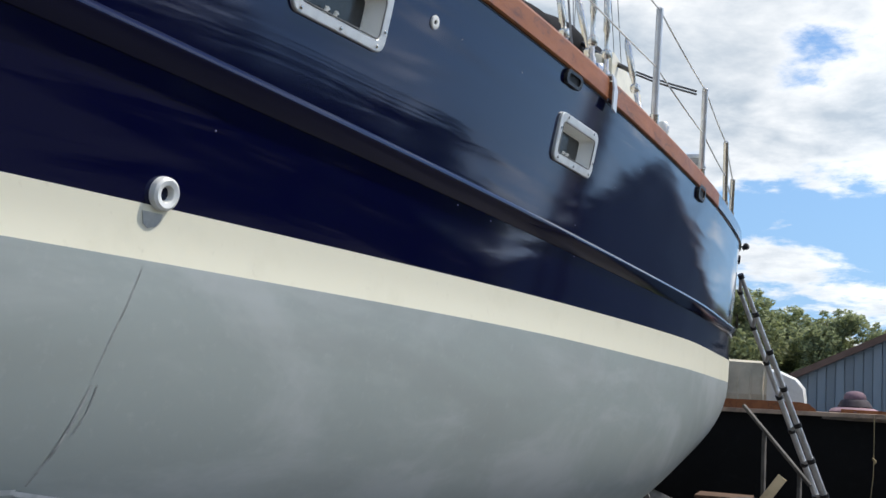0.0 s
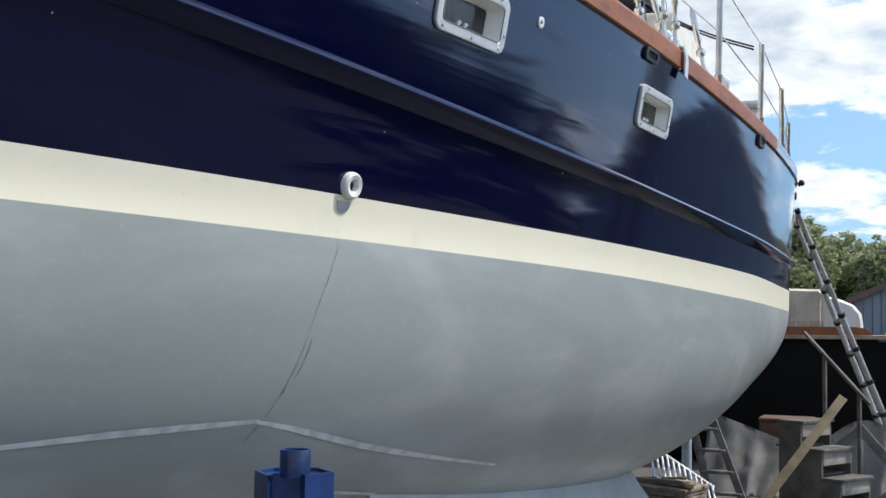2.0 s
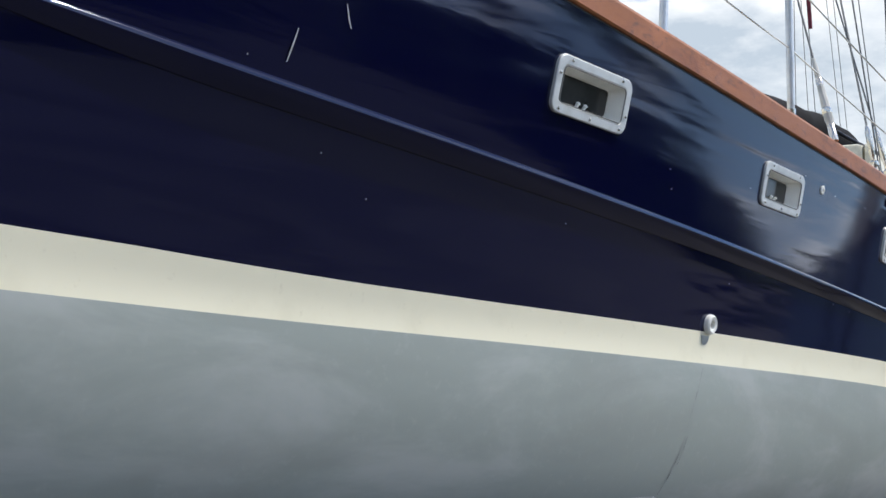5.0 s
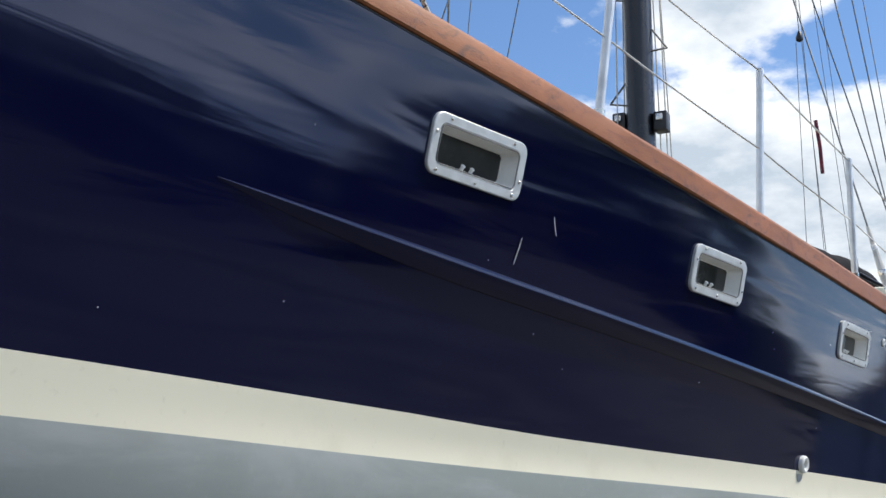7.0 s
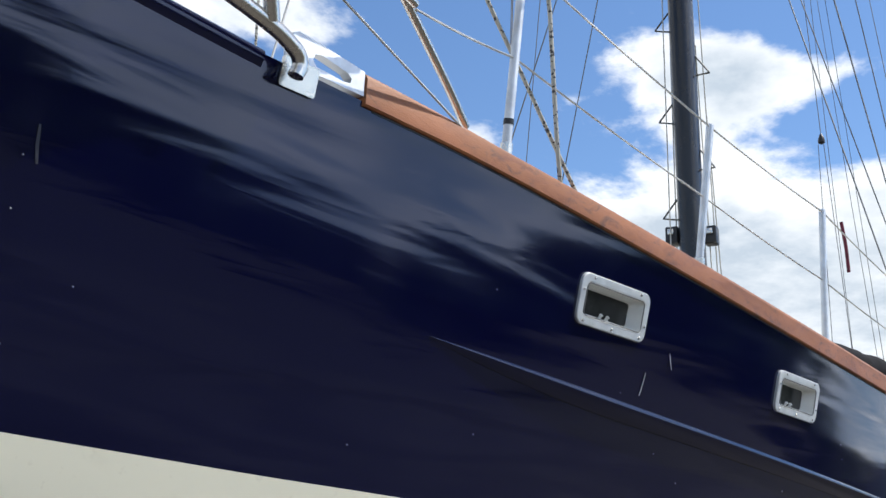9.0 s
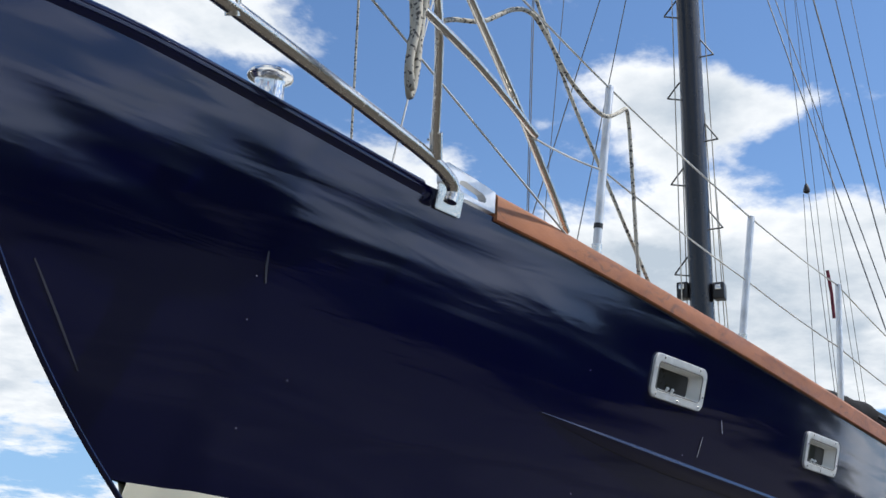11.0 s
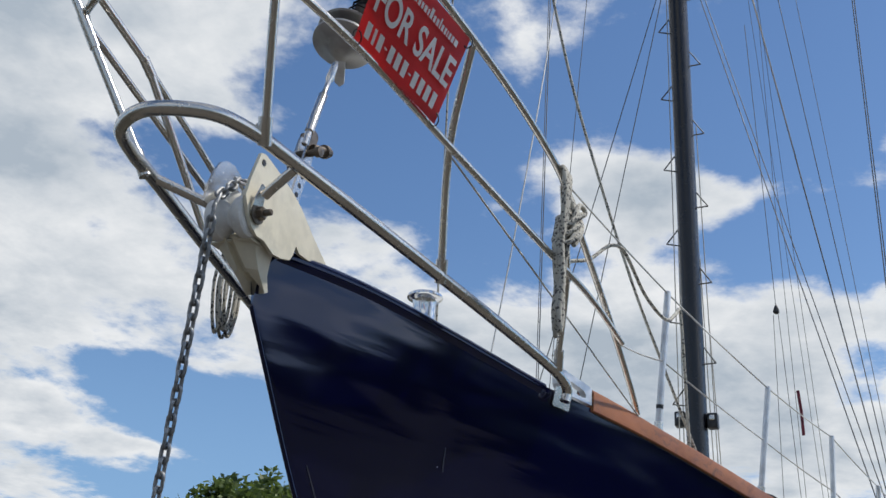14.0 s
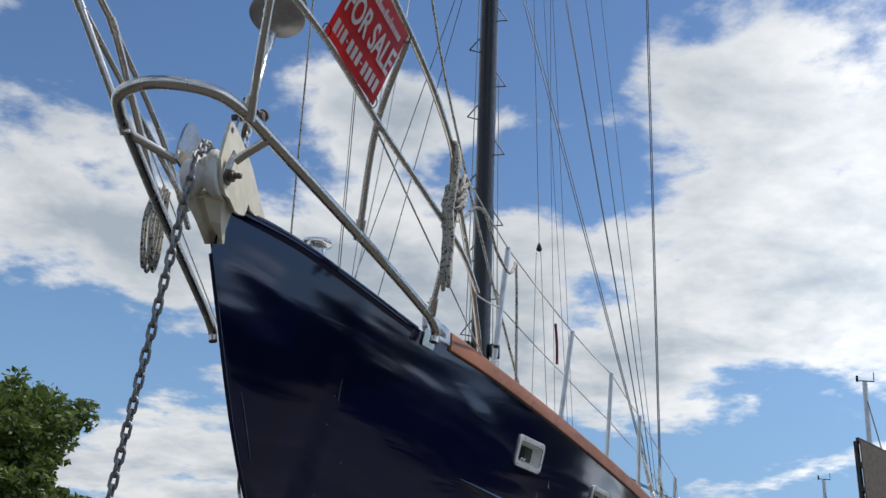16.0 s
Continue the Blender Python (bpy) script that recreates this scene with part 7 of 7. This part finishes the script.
bpart("bolt", bm, STEEL)
for k in range(3):
    t = yaw + math.radians(60 + 120 * k)
    d = Vector((math.cos(t), math.sin(t), 0))
    bm = bmesh.new()
    tube(bm, [SC + d * 0.07 + Vector((0, 0, 0.8)), SC + d * 0.5 + Vector((0, 0, 0.02))], 0.028, 8)
    bpart("leg", bm, BLUE)
    bm = bmesh.new()
    box(bm, (0.12, 0.12, 0.012), Matrix.Translation(SC + d * 0.5 + Vector((0, 0, 0.007))), 0.002)
    bpart("foot", bm, BLUE)

# ---- beyond the bow: white boat, far masts, dark lattice panel ----
bm = bmesh.new()
rings = []
for k in range(12):
    u = k / 11
    x = 23.5 + 9.0 * u
    hb = 0.02 + 1.6 * math.sin(math.pi * 0.5 * min(1, u * 1.6)) ** 0.8
    ztop_ = 7.3 - 0.9 * math.sin(math.pi * u * 0.6)
    yc = 6.2 + 1.4 * u
    rings.append([(x - (0.5 if k == 0 else 0) * 0, yc + hb * s_, ztop_ if abs(s_) == 1 else z_) for s_, z_ in ((-1, 0), (-0.85, 1.6), (-0.4, 0.6), (0.4, 0.6), (0.85, 1.6), (1, 0))])
skin(bm, rings, closed=False)
finish(bm, "white_boat", WHITE_GEL, label="white boat hull standing beyond the bow", category="boat", smooth=40)
for x in (10.5, 15.5):
    bm = bmesh.new()
    box(bm, (0.4, 0.5, 0.62), pose(x + 15, 6.5 + (x - 8.5) * 0.15, 0.31), 0.02)
    finish(bm, "timber_block", WOOD_OLD, label="timber block under the white boat", category="timber block", group="boat blocks")


def far_mast(x, y, h0, label):
    t = empty("far_mast", (x, y, 0), label, "mast")
    bm = bmesh.new()
    tube(bm, [(0, 0, 0), (0.05, 0, h0)], 0.11, 10, radii=[0.14, 0.10])
    part("spar", bm, ALU, t)
    bm = bmesh.new()
    tube(bm, [(0, -0.35, h0 + 0.02), (0, 0.3, h0 + 0.05)], 0.025, 6)
    tube(bm, [(0, -0.35, h0), (0, -0.35, h0 + 0.4)], 0.02, 6)
    tube(bm, [(0, 0.3, h0), (0, 0.3, h0 + 0.25)], 0.05, 6)
    part("wind_vane", bm, BLACK, t)
    bm = bmesh.new()
    tube(bm, [(0, 0, h0 * 0.95), (-2.0, -1.4, h0 * 0.2)], 0.025, 5)
    tube(bm, [(0, 0, h0 * 0.6), (0.3, -1.6, h0 * 0.2)], 0.03, 5)
    part("stay", bm, WIRE, t)
    return t


far_mast(43.0, -11.25, 12.55, "grey mast of a boat far across the yard")
far_mast(66.0, -13.3, 12.0, "grey mast of a boat far across the yard")
lattice = empty("lattice_panel", (13.8, -5.2, 0.0), "dark weathered timber lattice frame standing on posts", "panel")
LM = basis((13.9, -5.35, 3.75), (0.75, -0.66, -0.12), (0.1, 0.05, 1))
DARKWOOD = simple("dark_stained_timber", (0.06, 0.05, 0.045), 0.8, vary=0.3, scale=7, bump=0.3)
for k in range(6):
    bm = bmesh.new()
    box(bm, (0.06, 1.9, 0.06), LM @ Matrix.Translation((-0.75 + 0.42 * k, 0, 0)), 0.005)
    hang(finish(bm, "upright", DARKWOOD, None, "", 25), lattice)
    bm = bmesh.new()
    box(bm, (2.2, 0.07, 0.05), LM @ Matrix.Translation((0.3, -0.90 + 0.37 * k, 0.05)), 0.005)
    hang(finish(bm, "crossbar", DARKWOOD, None, "", 25), lattice)
bm = bmesh.new()
box(bm, (2.2, 1.86, 0.02), LM @ Matrix.Translation((0.3, 0, 0.09)))
hang(finish(bm, "backing", simple("dull_brown_sheet", (0.12, 0.095, 0.08), 0.8), None, "", 25), lattice)
for dx in (-0.7, 1.2):
    c = LM @ Vector((dx, -0.8, 0.1))
    bm = bmesh.new()
    box(bm, (0.12, 0.12, c.z), pose(c.x, c.y, c.z / 2), 0.005)
    hang(finish(bm, "post", DARKWOOD, None, "", 25), lattice)
